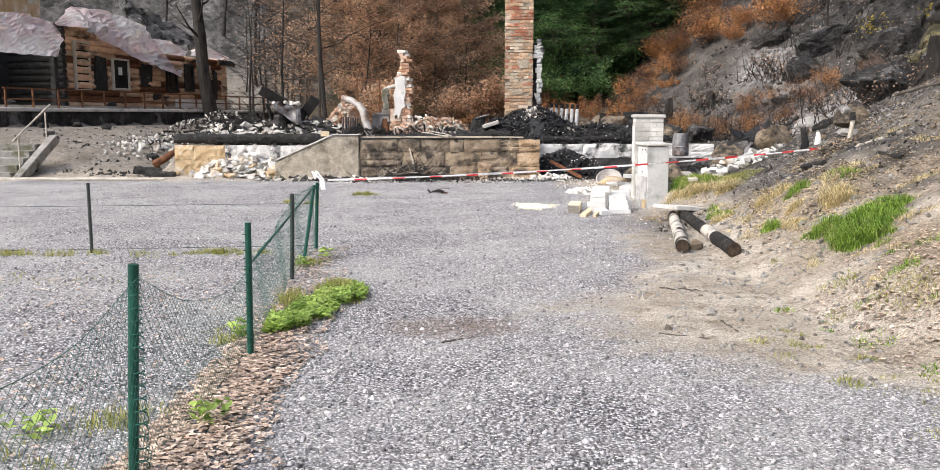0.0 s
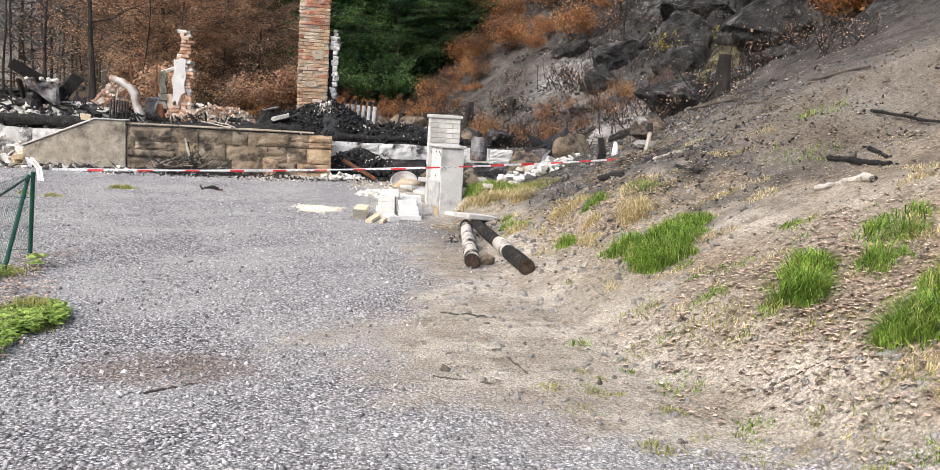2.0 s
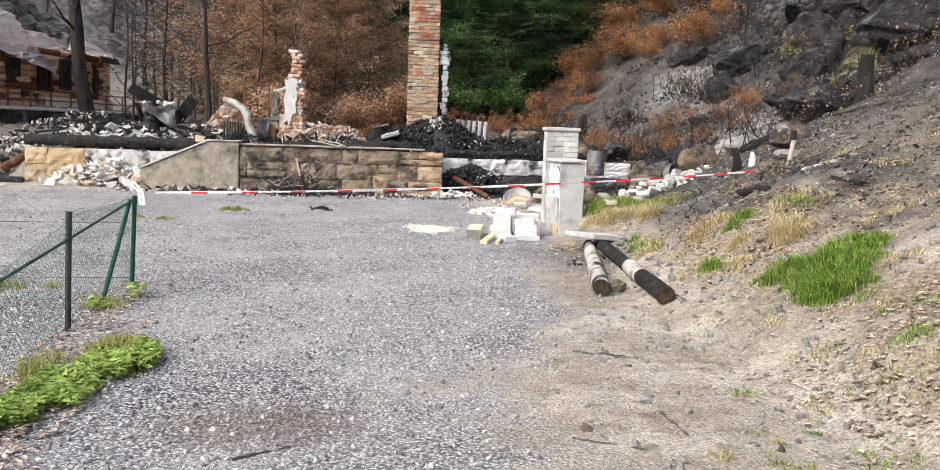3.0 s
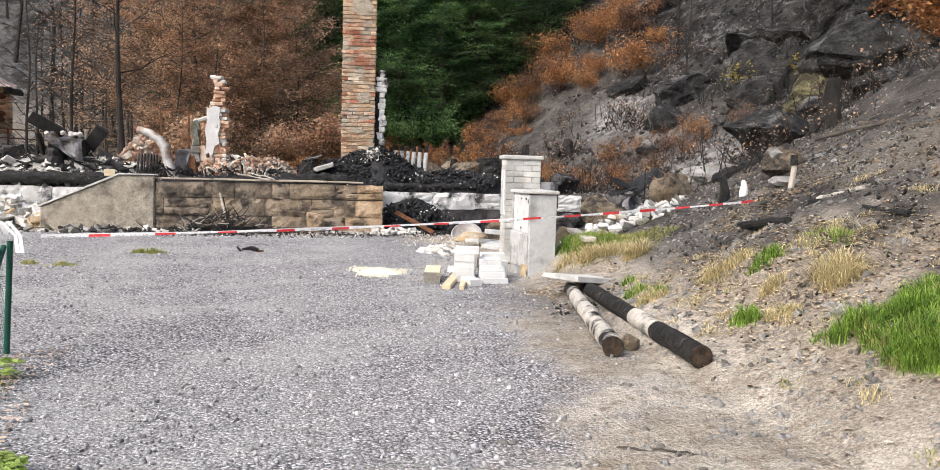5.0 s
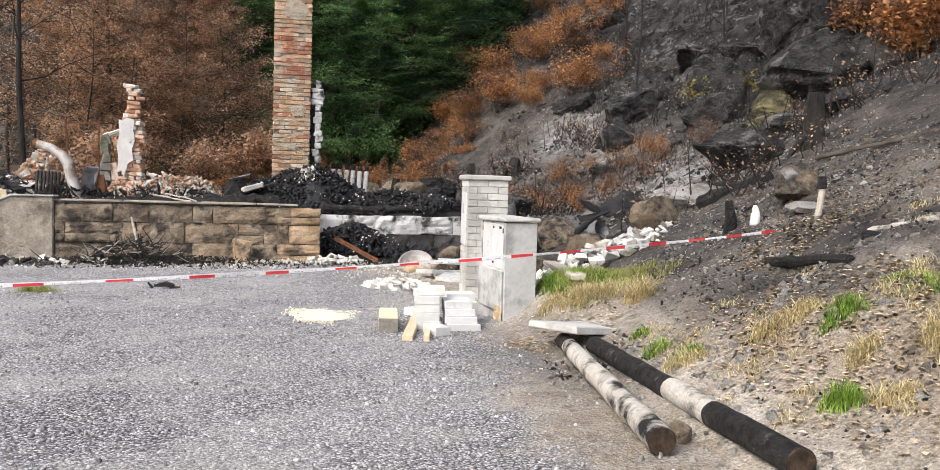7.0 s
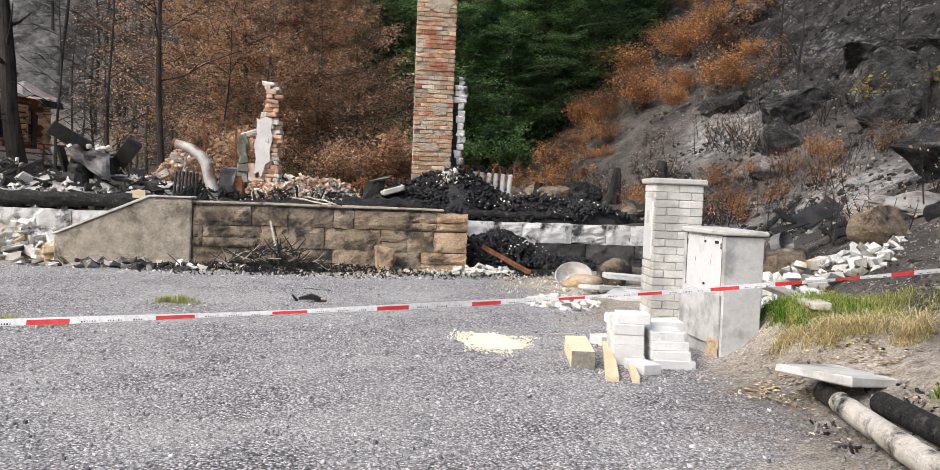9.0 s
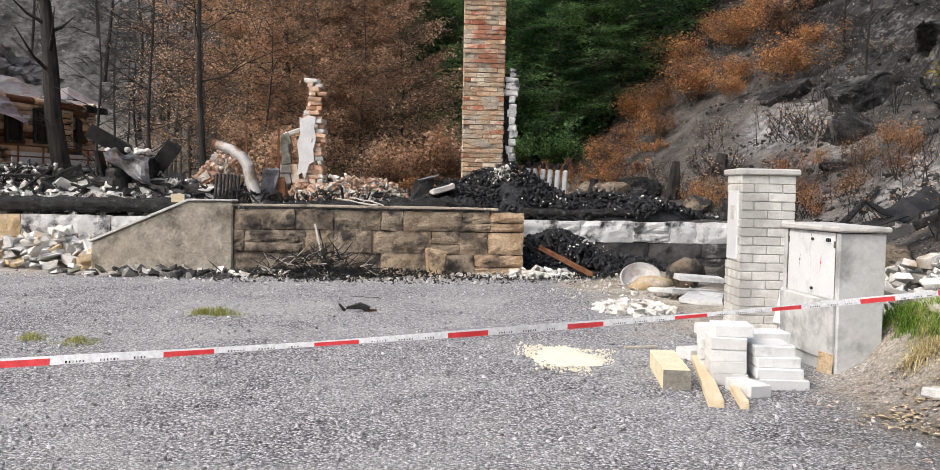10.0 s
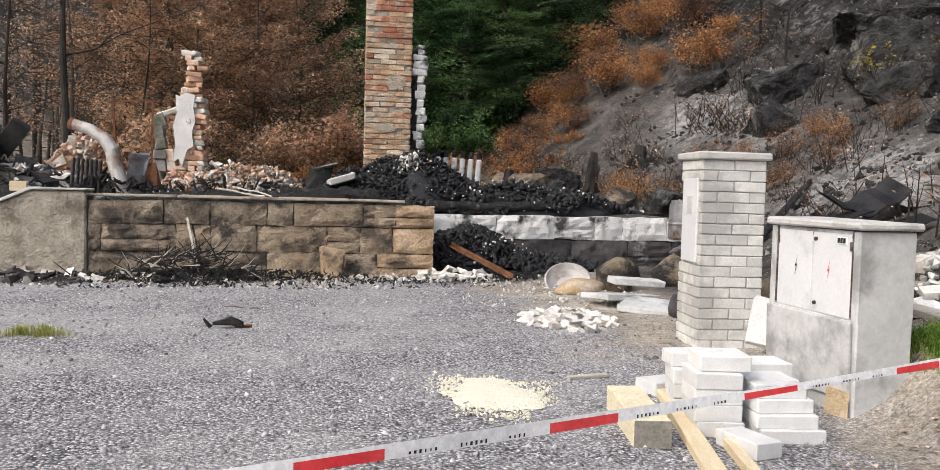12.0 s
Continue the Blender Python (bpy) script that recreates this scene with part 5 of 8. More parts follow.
lay = "white aerated concrete block in a small stack"
z = 0.0
for k in range(4):
    white_block(lay, 2.42 + R.uniform(-0.015, 0.015), 15.52 + R.uniform(-0.01, 0.01), z, 0.25, 0.3, 0.084, -12 + R.uniform(-3, 3))
    z += 0.085
white_block("white aerated block crowning the stack", 2.46, 15.54, z, 0.27, 0.27, 0.085, -10)
z = 0.0
for k in range(3):
    white_block(lay, 2.5 + R.uniform(-0.01, 0.01), 16.02, z, 0.22, 0.3, 0.084, -14 + R.uniform(-3, 3))
    z += 0.085
white_block(lay, 2.5, 16.05, z, 0.24, 0.2, 0.084, -6)
z = 0.0
for k in range(4):
    white_block(lay, 2.76 - 0.012 * k, 15.42 + 0.03 * k, z, 0.34 - 0.02 * k, 0.4, 0.072, -8 + R.uniform(-3, 3))
    z += 0.073
white_block(lay, 2.86, 15.75, 0.0, 0.25, 0.3, 0.25, -5)
white_block(lay, 2.82, 15.78, 0.251, 0.3, 0.25, 0.08, -5)
white_block("white aerated block lying loose before the stack", 2.44, 15.14, 0.0, 0.16, 0.3, 0.085, 14)
white_block("white aerated block lying behind the timber", 2.5, 16.42, 0.0, 0.26, 0.2, 0.085, 20)

tim = thing("timber_block", "thick pale sawn timber block with grey end", "timber", pose(2.03, 15.6, 0.0, 0, 0, -9))
part("body", box(bmesh.new(), 0.19, 0.78, 0.14, 0, 0.02, 0.07, bevel=0.005), M_INSUL, tim)
part("end_face", box(bmesh.new(), 0.186, 0.012, 0.136, 0, -0.376, 0.07), M_INSULEND, tim, "weathered grey end grain")
for lab, a, b, w, h in (("yellow sawn board with a split end beside the timber", (2.5, 16.4), (2.07, 14.72), 0.1, 0.05), ("narrow yellow sawn batten beside the timber", (2.62, 16.3), (2.25, 14.7), 0.06, 0.05)):
    a, b = Vector((*a, h / 2)), Vector((*b, h / 2))
    ang = math.degrees(math.atan2(b.x - a.x, a.y - b.y))
    single("board", box(bmesh.new(), w, (b - a).length, h, 0, 0, 0, jit=0.004, bevel=0.004), M_TIMBER, lab, "board", pose(*((a + b) / 2), 0, 0, ang), group="sawn boards")
single("board_scrap", box(bmesh.new(), 0.3, 0.07, 0.02, 0, 0, 0, jit=0.008), M_OLDWOOD, "small wood scrap on the gravel", "wood scrap", pose(2.15, 16.85, 0.012, 0, 0, 10))
single("old_beam", box(bmesh.new(), 0.14, 1.62, 0.05, 0, 0, 0, jit=0.008, bevel=0.006), M_OLDWOOD, "weathered plank leaning down the slope behind the cabinet", "plank", pose(3.98, 15.80, 0.58, -0.5, 0, 171.4))
mound("sawdust", "pale yellow sawdust spilled on the gravel", 1.4, 16.38, 0.27, 0.43, 0.022, M_SAWDUST, 35, base=0.03, lobe=0.9)


# ---- logs and slab ----
def charred_log(label, a, b, r0, r1, pale, material_a, material_b):
    """A log in burnt and unburnt stretches, with its end grain."""
    a, b = Vector(a), Vector(b)
    t = thing("log", label, "log", Matrix.Translation(a))
    d = b - a
    n = 30
    pts = [d * (k / n) + Vector((0.004 * math.sin(k * 0.5), 0, 0.003 * math.sin(k * 0.8))) for k in range(n + 1)]
    rad = [(r0 + (r1 - r0) * k / n) * R.uniform(0.985, 1.015) for k in range(n + 1)]
    cuts = [0] + [int(p * n) for p in pale] + [n]
    for k, (i, j) in enumerate(zip(cuts, cuts[1:])):
        part("bark" if k % 2 == 0 else "bare_wood", tube(bmesh.new(), pts[i:j + 1], rad[i:j + 1], 18, False, 0.03), material_a if k % 2 == 0 else material_b, t)
    dn = d.normalized()
    part("cut_end", tube(bmesh.new(), [d - dn * 0.01, d + dn * 0.004], [r1 * 0.97, r1 * 0.95], 14), M_CUT, t, "dark sawn end")
    part("cut_end", tube(bmesh.new(), [dn * -0.004, dn * 0.01], [r0 * 0.95, r0 * 0.97], 14), M_CUT, t)


charred_log("pale peeled log charred at its far end", (3.32, 13.95, 0.12), (2.79, 10.98, 0.09), 0.07, 0.082, (0.1,), M_LOGCHAR, M_LOGPALE)
charred_log("black charred log with one pale unburnt stretch", (3.36, 13.35, 0.19), (3.2, 10.34, 0.145), 0.07, 0.082, (0.5, 0.72), M_LOGCHAR, M_LOGPALE)
single("stone", rock((0.21, 0.19, 0.17), 4), M_ROCKTAN, "tan stone wedged between the two logs", "stone", pose(3.0, 11.2, 0.06))
single("concrete_slab", box(bmesh.new(), 0.62, 0.62, 0.06, 0, 0, 0, jit=0.006, bevel=0.008), M_CONC, "grey concrete slab resting on the log ends", "slab", pose(3.45, 13.95, 0.235, -2, 5, 22))


# ---- fence ----
def wire_mesh(a, b, ha, hb, seed, base=0.02, cell=0.062, slack=0.0):
    """Diamond wire mesh between two feet; ha and hb: its top at either end."""
    a, b = Vector(a), Vector(b)
    ln = (b - a).length
    rr = random.Random(seed)
    verts, faces = [], []

    def at(u, v):
        f = min(max(u / ln, 0), 1)
        top = ha + (hb - ha) * f - slack * 4 * f * (1 - f)
        p = a.lerp(b, f)
        side = Vector((-(b - a).y, (b - a).x, 0)).normalized()
        return p + side * (0.012 * math.sin(u * 5 + v * 3 + seed) + 0.04 * slack * math.sin(f * 3.1) * 2) + Vector((0, 0, base + v * (top - base)))

    def wire(p, q, r=0.001):
        d = (q - p).normalized()
        s = d.orthogonal().normalized()
        c = d.cross(s)
        k = len(verts)
        for e in (p, q):
            for w in range(3):
                g = w * 2.094
                verts.append(e + (s * math.cos(g) + c * math.sin(g)) * r)
        for w in range(3):
            faces.append((k + w, k + (w + 1) % 3, k + 3 + (w + 1) % 3, k + 3 + w))

    rows = max(2, int((max(ha, hb) - base) / cell))
    cols = int(ln / cell)
    for i in range(cols):
        for j in range(rows):
            u0, u1 = i * ln / cols, (i + 1) * ln / cols
            um = (u0 + u1) / 2
            v0, v1 = j / rows, (j + 1) / rows
            vm = (v0 + v1) / 2
            wire(at(u0, vm), at(um, v1))
            wire(at(um, v1), at(u1, vm))
            wire(at(u0, vm), at(um, v0))
            wire(at(um, v0), at(u1, vm))
    for v in (0.0, 1.0):
        for i in range(cols):
            wire(at(i * ln / cols, v), at((i + 1) * ln / cols, v), 0.0018)
    return mesh("wire_mesh", [tuple(v) for v in verts], faces, M_WIRE)


def fence():
    t = thing("wire_fence", "green coated wire mesh fence with steel posts, slack and leaning", "fence", pose(0, 0, 0))
    posts = [(-1.06, 4.5, 0.96, 0.023, M_GREEN), (-1.1, 6.5, 0.9, 0.021, M_GREEN), (-1.42, 9.35, 0.84, 0.021, M_DARKPOST), (-1.55, 11.35, 0.8, 0.021, M_GREEN)]
    for k, (x, y, h, r, m) in enumerate(posts):
        p = part("post", tube(bmesh.new(), [(x - (0.05 if k == 0 else 0.0), y, -0.1), (x + 0.012 * k, y, h)], r, 12), m, t, "green painted steel post" if m is M_GREEN else "dark steel post")
        bm = bmesh.new()
        for q in range(15):
            z = 0.06 + q * (h - 0.1) / 15
            tube(bm, [(x + (r + 0.004) * math.cos(g), y + (r + 0.004) * math.sin(g), z + 0.03 * g / 6.28) for g in np.linspace(0, 6.28, 9)], 0.003, 4)
        if k < 2:
            part("wrap_wire", bm, M_WIRE, p, "green wire wound round the post")
        else:
            bm.free()
    tops = [(0.92, 0.58), (0.62, 0.78), (0.8, 0.77)]
    for k in range(3):
        (x0, y0, *_), (x1, y1, *_) = posts[k], posts[k + 1]
        part("wire_mesh", wire_mesh((x0, y0, 0), (x1, y1, 0), *tops[k], k, slack=(0.16, 0.06, 0.0)[k]), M_WIRE, t)
    part("wire_mesh", wire_mesh((-0.88, 2.6, 0), (-1.02, 4.5, 0), 0.9, 0.92, 9, slack=0.1), M_WIRE, t)
    part("strut", tube(bmesh.new(), [(-1.55, 11.33, 0.76), (-1.5, 10.35, 0.0)], 0.02, 8), M_GREEN, t, "green diagonal strut")
    part("strut", tube(bmesh.new(), [(-1.56, 11.33, 0.74), (-1.22, 6.9, 0.52)], 0.011, 6), M_GREEN, t, "green tension bar")
    # far side of the enclosure
    part("post", tube(bmesh.new(), [(-4.12, 11.0, -0.1), (-4.12, 11.0, 0.82)], 0.02, 8), M_DARKPOST, t, "thin dark corner post")
    part("post", tube(bmesh.new(), [(-6.9, 10.7, -0.1), (-6.9, 10.7, 0.8)], 0.02, 8), M_DARKPOST, t, "thin dark corner post")
    for z0 in (0.04, 0.55):
        part("line_wire", tube(bmesh.new(), [(-6.9, 10.7, z0), (-4.12, 11.0, z0), (-1.55, 11.35, z0)], 0.003, 4), M_DARKPOST, t)


fence()


# ---- barrier tape ----
def tape():
    t = thing("barrier_tape", "red and white barrier tape stretched from fence post to stake", "barrier tape", pose(0, 0, 0))
    a, b = Vector((-1.5, 12.0, 0.784)), Vector((6.2, 14.47, 1.158))
    n = 60
    w = 0.03

    def at(f):
        p = a.lerp(b, f) - Vector((0, 0, 0.08 * 4 * f * (1 - f)))
        tw = 0.16 * math.sin(f * 17) + 0.12 * math.sin(f * 41) + 0.12
        return p, Vector((0, math.sin(tw), math.cos(tw))) * (w / 2) * (0.8 + 0.2 * math.sin(f * 29))

    edges = [0.0]
    while edges[-1] < 1:
        edges.append(min(1.0, edges[-1] + ((0.042 if len(edges) % 2 else 0.02) if edges[-1] < 0.45 else (0.034 if len(edges) % 2 else 0.026))))
    for k, (f0, f1) in enumerate(zip(edges, edges[1:])):
        bm = bmesh.new()
        cut = [at(f0 + (f1 - f0) * s / 4) for s in range(5)]
        half = 0.45 if k % 2 and f0 < 0.5 else 1.0
        rows = [(bm.verts.new(p - u), bm.verts.new(p + u * half)) for p, u in cut]
        for one, two in zip(rows, rows[1:]):
            bm.faces.new((one[0], two[0], two[1], one[1]))
        if half < 1:
            fold = bmesh.new()
            rows = [(fold.verts.new(p + u * half), fold.verts.new(p + u)) for p, u in cut]
            for one, two in zip(rows, rows[1:]):
                fold.faces.new((one[0], two[0], two[1], one[1]))
            part("white_stretch", fold, M_WHITE, t)
        piece = part("red_stretch" if k % 2 else "white_stretch", bm, M_RED if k % 2 else M_WHITE, t)
        if k % 2 == 0:
            ink = bmesh.new()
            for g in range(16):
                p, u = at(f0 + (f1 - f0) * (0.14 + 0.03 * g + 0.12 * (g // 6)))
                e, h = (b - a).normalized() * R.uniform(0.001, 0.0028), u * R.uniform(0.18, 0.3)
                c = p + Vector((0, -0.003, 0)) - u * 0.5
                ink.faces.new([ink.verts.new(x) for x in (c - e - h, c + e - h, c + e + h, c - e + h)])
            part("print", ink, M_INK, piece, "small black print")
    bm = bmesh.new()
    for k in range(2):
        p = Vector((-1.54, 11.35, 0.84))
        pts = [p, p + Vector((0.05 * k - 0.03, -0.02, 0.1)), p + Vector((0.07 + 0.03 * k, -0.03, 0.0)), p + Vector((0.09 + 0.03 * k, -0.05, -0.12))]
        for c, d in zip(pts, pts[1:]):
            bm.faces.new([bm.verts.new(x) for x in (c + Vector((0.012, 0, 0)), d + Vector((0.014, 0, 0)), d - Vector((0.014, 0, 0)), c - Vector((0.012, 0, 0)))])
    part("knot", bm, M_WHITE, t, "white knotted tape end on the post")


tape()


# ---- slope: boulders, metal, logs, stumps ----
def boulder(label, x, y, sx, sy, sz, m, seed, turn=0, sink=0.3):
    single("boulder", crag_rock((sx, sy, sz), seed, 5 if sx > 1.2 else 4), m, label, "boulder", pose(x, y, gz(x, y) + sz * (0.4 - sink * 0.5), R.uniform(-8, 8), R.uniform(-8, 8), turn))


boulder("large grey-brown boulder on the burnt slope", 6.4, 15.15, 0.65, 0.55, 0.56, M_ROCKTAN, 1.3, 20)
boulder("pale capped boulder on the burnt slope", 6.28, 15.1, 0.3, 0.28, 0.2, M_ROCKWHITE, 2.1, 0, -2.1)
boulder("flat pale stone on the slope", 6.15, 14.6, 0.5, 0.3, 0.16, M_ROCKWHITE, 3.3, -20)
boulder("tan rounded boulder below the scrap metal", 6.1, 17.8, 0.75, 0.55, 0.65, M_ROCKTAN, 4.2)
boulder("brown boulder under the scrap sheet", 5.35, 18.6, 0.8, 0.6, 0.5, M_ROCKTAN, 5.1, 15)
boulder("grey boulder by the cabinet rubble", 4.75, 18.9, 0.7, 0.55, 0.4, M_ROCKTAN, 6.4, 40)
boulder("broad bare rock slab in the slope", 8.3, 21.2, 2.4, 1.9, 0.4, M_ROCKWHITE, 7.7, 30, 0.9)
boulder("bare grey rock in the slope", 7.6, 19.2, 1.5, 1.2, 0.4, M_ROCKWHITE, 8.2, 10, 0.9)
for k, (x, y, s) in enumerate(((4.7, 29.2, 0.9), (5.3, 29.6, 0.7), (4.4, 30.2, 0.8), (5.0, 29.0, 0.6), (3.6, 29.3, 1.0), (5.7, 30.4, 1.1), (6.3, 27.8, 0.8), (6.9, 26.9, 0.9), (7.0, 24.6, 0.9), (6.5, 25.2, 0.6))):
    boulder("sooty boulder at the edge of the burnt plot", x, y, s * 1.2, s, s * 0.9, M_ROCK if k % 2 else M_ROCKTAN, 11.3 + k, 40 * k, 0.2)
for k in range(18):
    x, y = R.uniform(10, 22), R.uniform(21, 46)
    s = R.uniform(0.8, 2.6)
    boulder("grey rock outcrop of the hillside", x, y, s * 1.2, s * 0.9, s * 0.5, M_ROCK, 30.1 + k, R.uniform(0, 180), 0.85)
for x, y, s, m in ((12.9, 26.2, 1.5, M_MOSS), (14.0, 27.3, 1.6, M_MOSS), (11.6, 31.5, 2.2, M_ROCK), (12.9, 33.5, 2.8, M_ROCK), (13.5, 29.3, 2.4, M_ROCK), (15.5, 27.5, 3.4, M_ROCK), (17.5, 31.0, 4.2, M_ROCK), (14.2, 30.5, 3.0, M_ROCK), (20.0, 28.5, 4.5, M_ROCK)):
    boulder("dry moss-covered rock on the hillside" if m is M_MOSS else "dark rock face of the hillside", x, y, s * 1.2, s * 0.9, s * 0.75, m, x, 30, 0.95)


def scrap():
    t = thing("scrap_roofing", "black warped sheet-metal roofing lying on the slope", "scrap metal", pose(6.3, 20.0, gz(6.3, 20.0) + 0.3) @ Matrix.Scale(0.5, 4))
    bm = bmesh.new()
    prev = None
    for k in range(13):
        x = -1.0 + k * 0.15
        zt = 0.1 + 0.5 * abs(x + 0.3) ** 1.3 + 0.05 * math.sin(9 * x)
        row = [bm.verts.new((x, y, 0.22 + zt + 0.35 * y)) for y in (-0.5, -0.1, 0.4)]
        row2 = [bm.verts.new((x, y, 0.19 + zt + 0.35 * y)) for y in (-0.5, -0.1, 0.4)]
        if prev:
            for j in range(2):
                bm.faces.new((prev[0][j], row[j], row[j + 1], prev[0][j + 1]))
                bm.faces.new((prev[1][j + 1], row2[j + 1], row2[j], prev[1][j]))
        prev = (row, row2)
    part("warped_sheet", bm, M_SHEET, t)
    part("flat_sheet", box(bmesh.new(), 0.95, 0.4, 0.03, -0.75, -0.55, 0.14, turn=pose(0, 0, 0, 16, -18, -10), jit=0.05), M_SHEET, t)
    part("flat_sheet", box(bmesh.new(), 0.9, 0.4, 0.03, 0.6, -0.9, 0.08, turn=pose(0, 0, 0, 12, -12, 16), jit=0.04), M_SHEET, t)
    can = thing("metal_keg", "dull steel keg standing in the burnt rubble", "keg", pose(5.4, 22.8, 0.62))
    part("body", tube(bmesh.new(), [(0, 0, 0), (0, 0, 0.03), (0, 0, 0.2), (0, 0, 0.22), (0, 0, 0.25), (0, 0, 0.5)], [0.19, 0.2, 0.2, 0.21, 0.2, 0.19], 18), M_STEEL, can)
    part("rim", tube(bmesh.new(), [(0, 0, 0.5), (0, 0, 0.55)], 0.17, 18, False), M_STEEL, can)
    for k, (x, y) in enumerate(((5.6, 22.4), (6.9, 21.9))):
        tyre = thing("burnt_pot", "round sooty pot lying in the rubble", "pot", pose(x, y, gz(x, y) + 0.15, 75, 0, 30 * k))
        part("body", tube(bmesh.new(), [(0, 0, -0.1), (0, 0, 0.1)], [0.17, 0.2], 16, False), M_STEEL, tyre)
        part("bottom", tube(bmesh.new(), [(0, 0, -0.1), (0, 0, -0.085)], 0.17, 16), M_STEEL, tyre)


scrap()
bm = bmesh.new()
tube(bm, [(0, 0, 0), (0, 0, 0.05), (0, 0, 0.16), (0.01, 0, 0.24), (0.0, 0, 0.29), (-0.02, 0, 0.34), (-0.02, 0, 0.4)], [0.12, 0.125, 0.115, 0.1, 0.08, 0.075, 0.035], 12, True, 0.12)
single("statuette", bm, M_PLASTER, "small white plaster figure standing on the ash", "statuette", pose(5.82, 15.0, gz(5.82, 15.0) - 0.02) @ Matrix.Diagonal((0.44, 0.44, 0.54, 1)), smooth=True)
single("stump", tube(bmesh.new(), [(0, 0, -0.05), (0.02, 0, 0.2), (-0.02, 0, 0.42)], [0.08, 0.06, 0.035], 9, True, 0.2), M_CHARWOOD, "small burnt stump behind the white figure", "stump", pose(5.72, 15.35, gz(5.72, 15.35) - 0.08))
stake = thing("stake", "pale broken wooden stake holding the barrier tape", "stake", pose(5.95, 14.15, gz(5.95, 14.15)))
part("stick", tube(bmesh.new(), [(0, 0, -0.1), (0.06, 0, 0.32)], [0.035, 0.03], 7, True, 0.1), M_OLDWOOD, stake)
part("top", tube(bmesh.new(), [(0.05, 0, 0.28), (0.04, 0, 0.4)], [0.045, 0.04], 7, True, 0.1), M_CHARWOOD, stake, "charred top")


def lying(label, a, b, r, m=M_CHARWOOD, name="charred_log", lift=0.0):
    n = 10
    pts = []
    for k in range(n + 1):
        x, y = a[0] + (b[0] - a[0]) * k / n, a[1] + (b[1] - a[1]) * k / n
        pts.append((x, y, (gz(a[0], a[1]) * (n - k) + gz(b[0], b[1]) * k) / n + r * 0.6 + lift + R.uniform(-0.01, 0.01)))
    single(name, tube(bmesh.new(), pts, [r * (1.05 - 0.3 * k / n) * R.uniform(0.9, 1.1) for k in range(n + 1)], 9, True, 0.1), m, label, "log")


lying("short charred log on the ash slope", (5.1, 13.6), (4.85, 12.2), 0.05)
lying("charred log lying across the slope", (5.4, 12.75), (5.42, 11.3), 0.042)
lying("thin charred branch with pale bark on the slope", (5.55, 12.9), (5.6, 12.2), 0.03, M_LOGPALE)
lying("charred log lying higher on the slope", (6.2, 10.1), (6.15, 9.1), 0.032)
lying("charred log piece on the ash", (6.5, 9.9), (6.3, 9.35), 0.026)
lying("long thin charred pole lying on the slope", (7.95, 17.0), (8.9, 13.4), 0.028, M_BARK, "pole", 0.05)
lying("thick charred log beside the pale rock", (7.1, 18.5), (7.6, 17.5), 0.12)
lying("dark branch on the upper slope", (9.2, 9.6), (9.5, 7.6), 0.024)
lying("dark branch on the upper slope", (9.8, 11.8), (10.4, 9.2), 0.026)
lying("pale bent branch on the ash", (5.75, 8.9), (5.6, 8.55), 0.035, M_LOGPALE, "branch")
lying("pale bent branch on the ash", (5.75, 8.9), (5.45, 9.15), 0.03, M_LOGPALE, "branch")
lying("rotting log in the grass bank", (4.54, 4.54), (4.72, 4.18), 0.06, M_BARK)
lying("thin dark branch on the slope", (7.2, 10.9), (7.0, 9.6), 0.02)
lying("broken stick on the bank foot", (3.74, 4.58), (3.86, 4.43), 0.028, M_BARK, "branch")
lying("broken stick on the bank foot", (3.86, 4.72), (3.9, 4.6), 0.022, M_BARK, "branch")
lying("long fallen charred trunk under the rocks", (7.4, 24.4), (9.6, 26.6), 0.07, M_CHARWOOD, "charred_log", 0.05)
lying("long fallen charred trunk under the rocks", (7.6, 21.9), (9.0, 20.6), 0.08, M_CHARWOOD, "charred_log", 0.03)


def stump(label, x, y, r, h, roots, seed):
    rr = random.Random(seed)
    t = thing("tree_stump", label, "tree stump", pose(x, y, gz(x, y)))
    part("trunk", tube(bmesh.new(), [(0, 0, -0.2), (0, 0, 0.1), (0.02, 0, h * 0.5), (0.05, 0, h)], [r * 1.5, r * 1.15, r, r * 0.75], 11, True, 0.16), M_BURNTBARK, t)
    for k in range(roots):
        q = 6.28 * k / roots + rr.uniform(-0.3, 0.3)
        ln = rr.uniform(2.0, 4.0) * r
        part("root", tube(bmesh.new(), [(0, 0, h * 0.3), (math.cos(q) * ln * 0.4, math.sin(q) * ln * 0.4, 0.12), (math.cos(q) * ln, math.sin(q) * ln, gz(x + math.cos(q) * ln, y + math.sin(q) * ln) - gz(x, y) - 0.05)], [r * 0.5, r * 0.35, r * 0.1], 7, True, 0.1), M_BURNTBARK, t)


stump("burnt tree stump with spread roots on the slope", 10.2, 20.3, 0.17, 0.95, 6, 1)
stump("burnt root plate clinging to the rock", 8.9, 33.8, 0.2, 0.5, 8, 2)
stump("burnt tree stump on the rocky hillside", 12.5, 37.0, 0.18, 0.8, 5, 3)
stump("small burnt stump at the plot edge", 7.0, 32.0, 0.14, 1.0, 3, 4)
stump("small burnt stump at the plot edge", 4.4, 29.8, 0.12, 0.6, 3, 5)


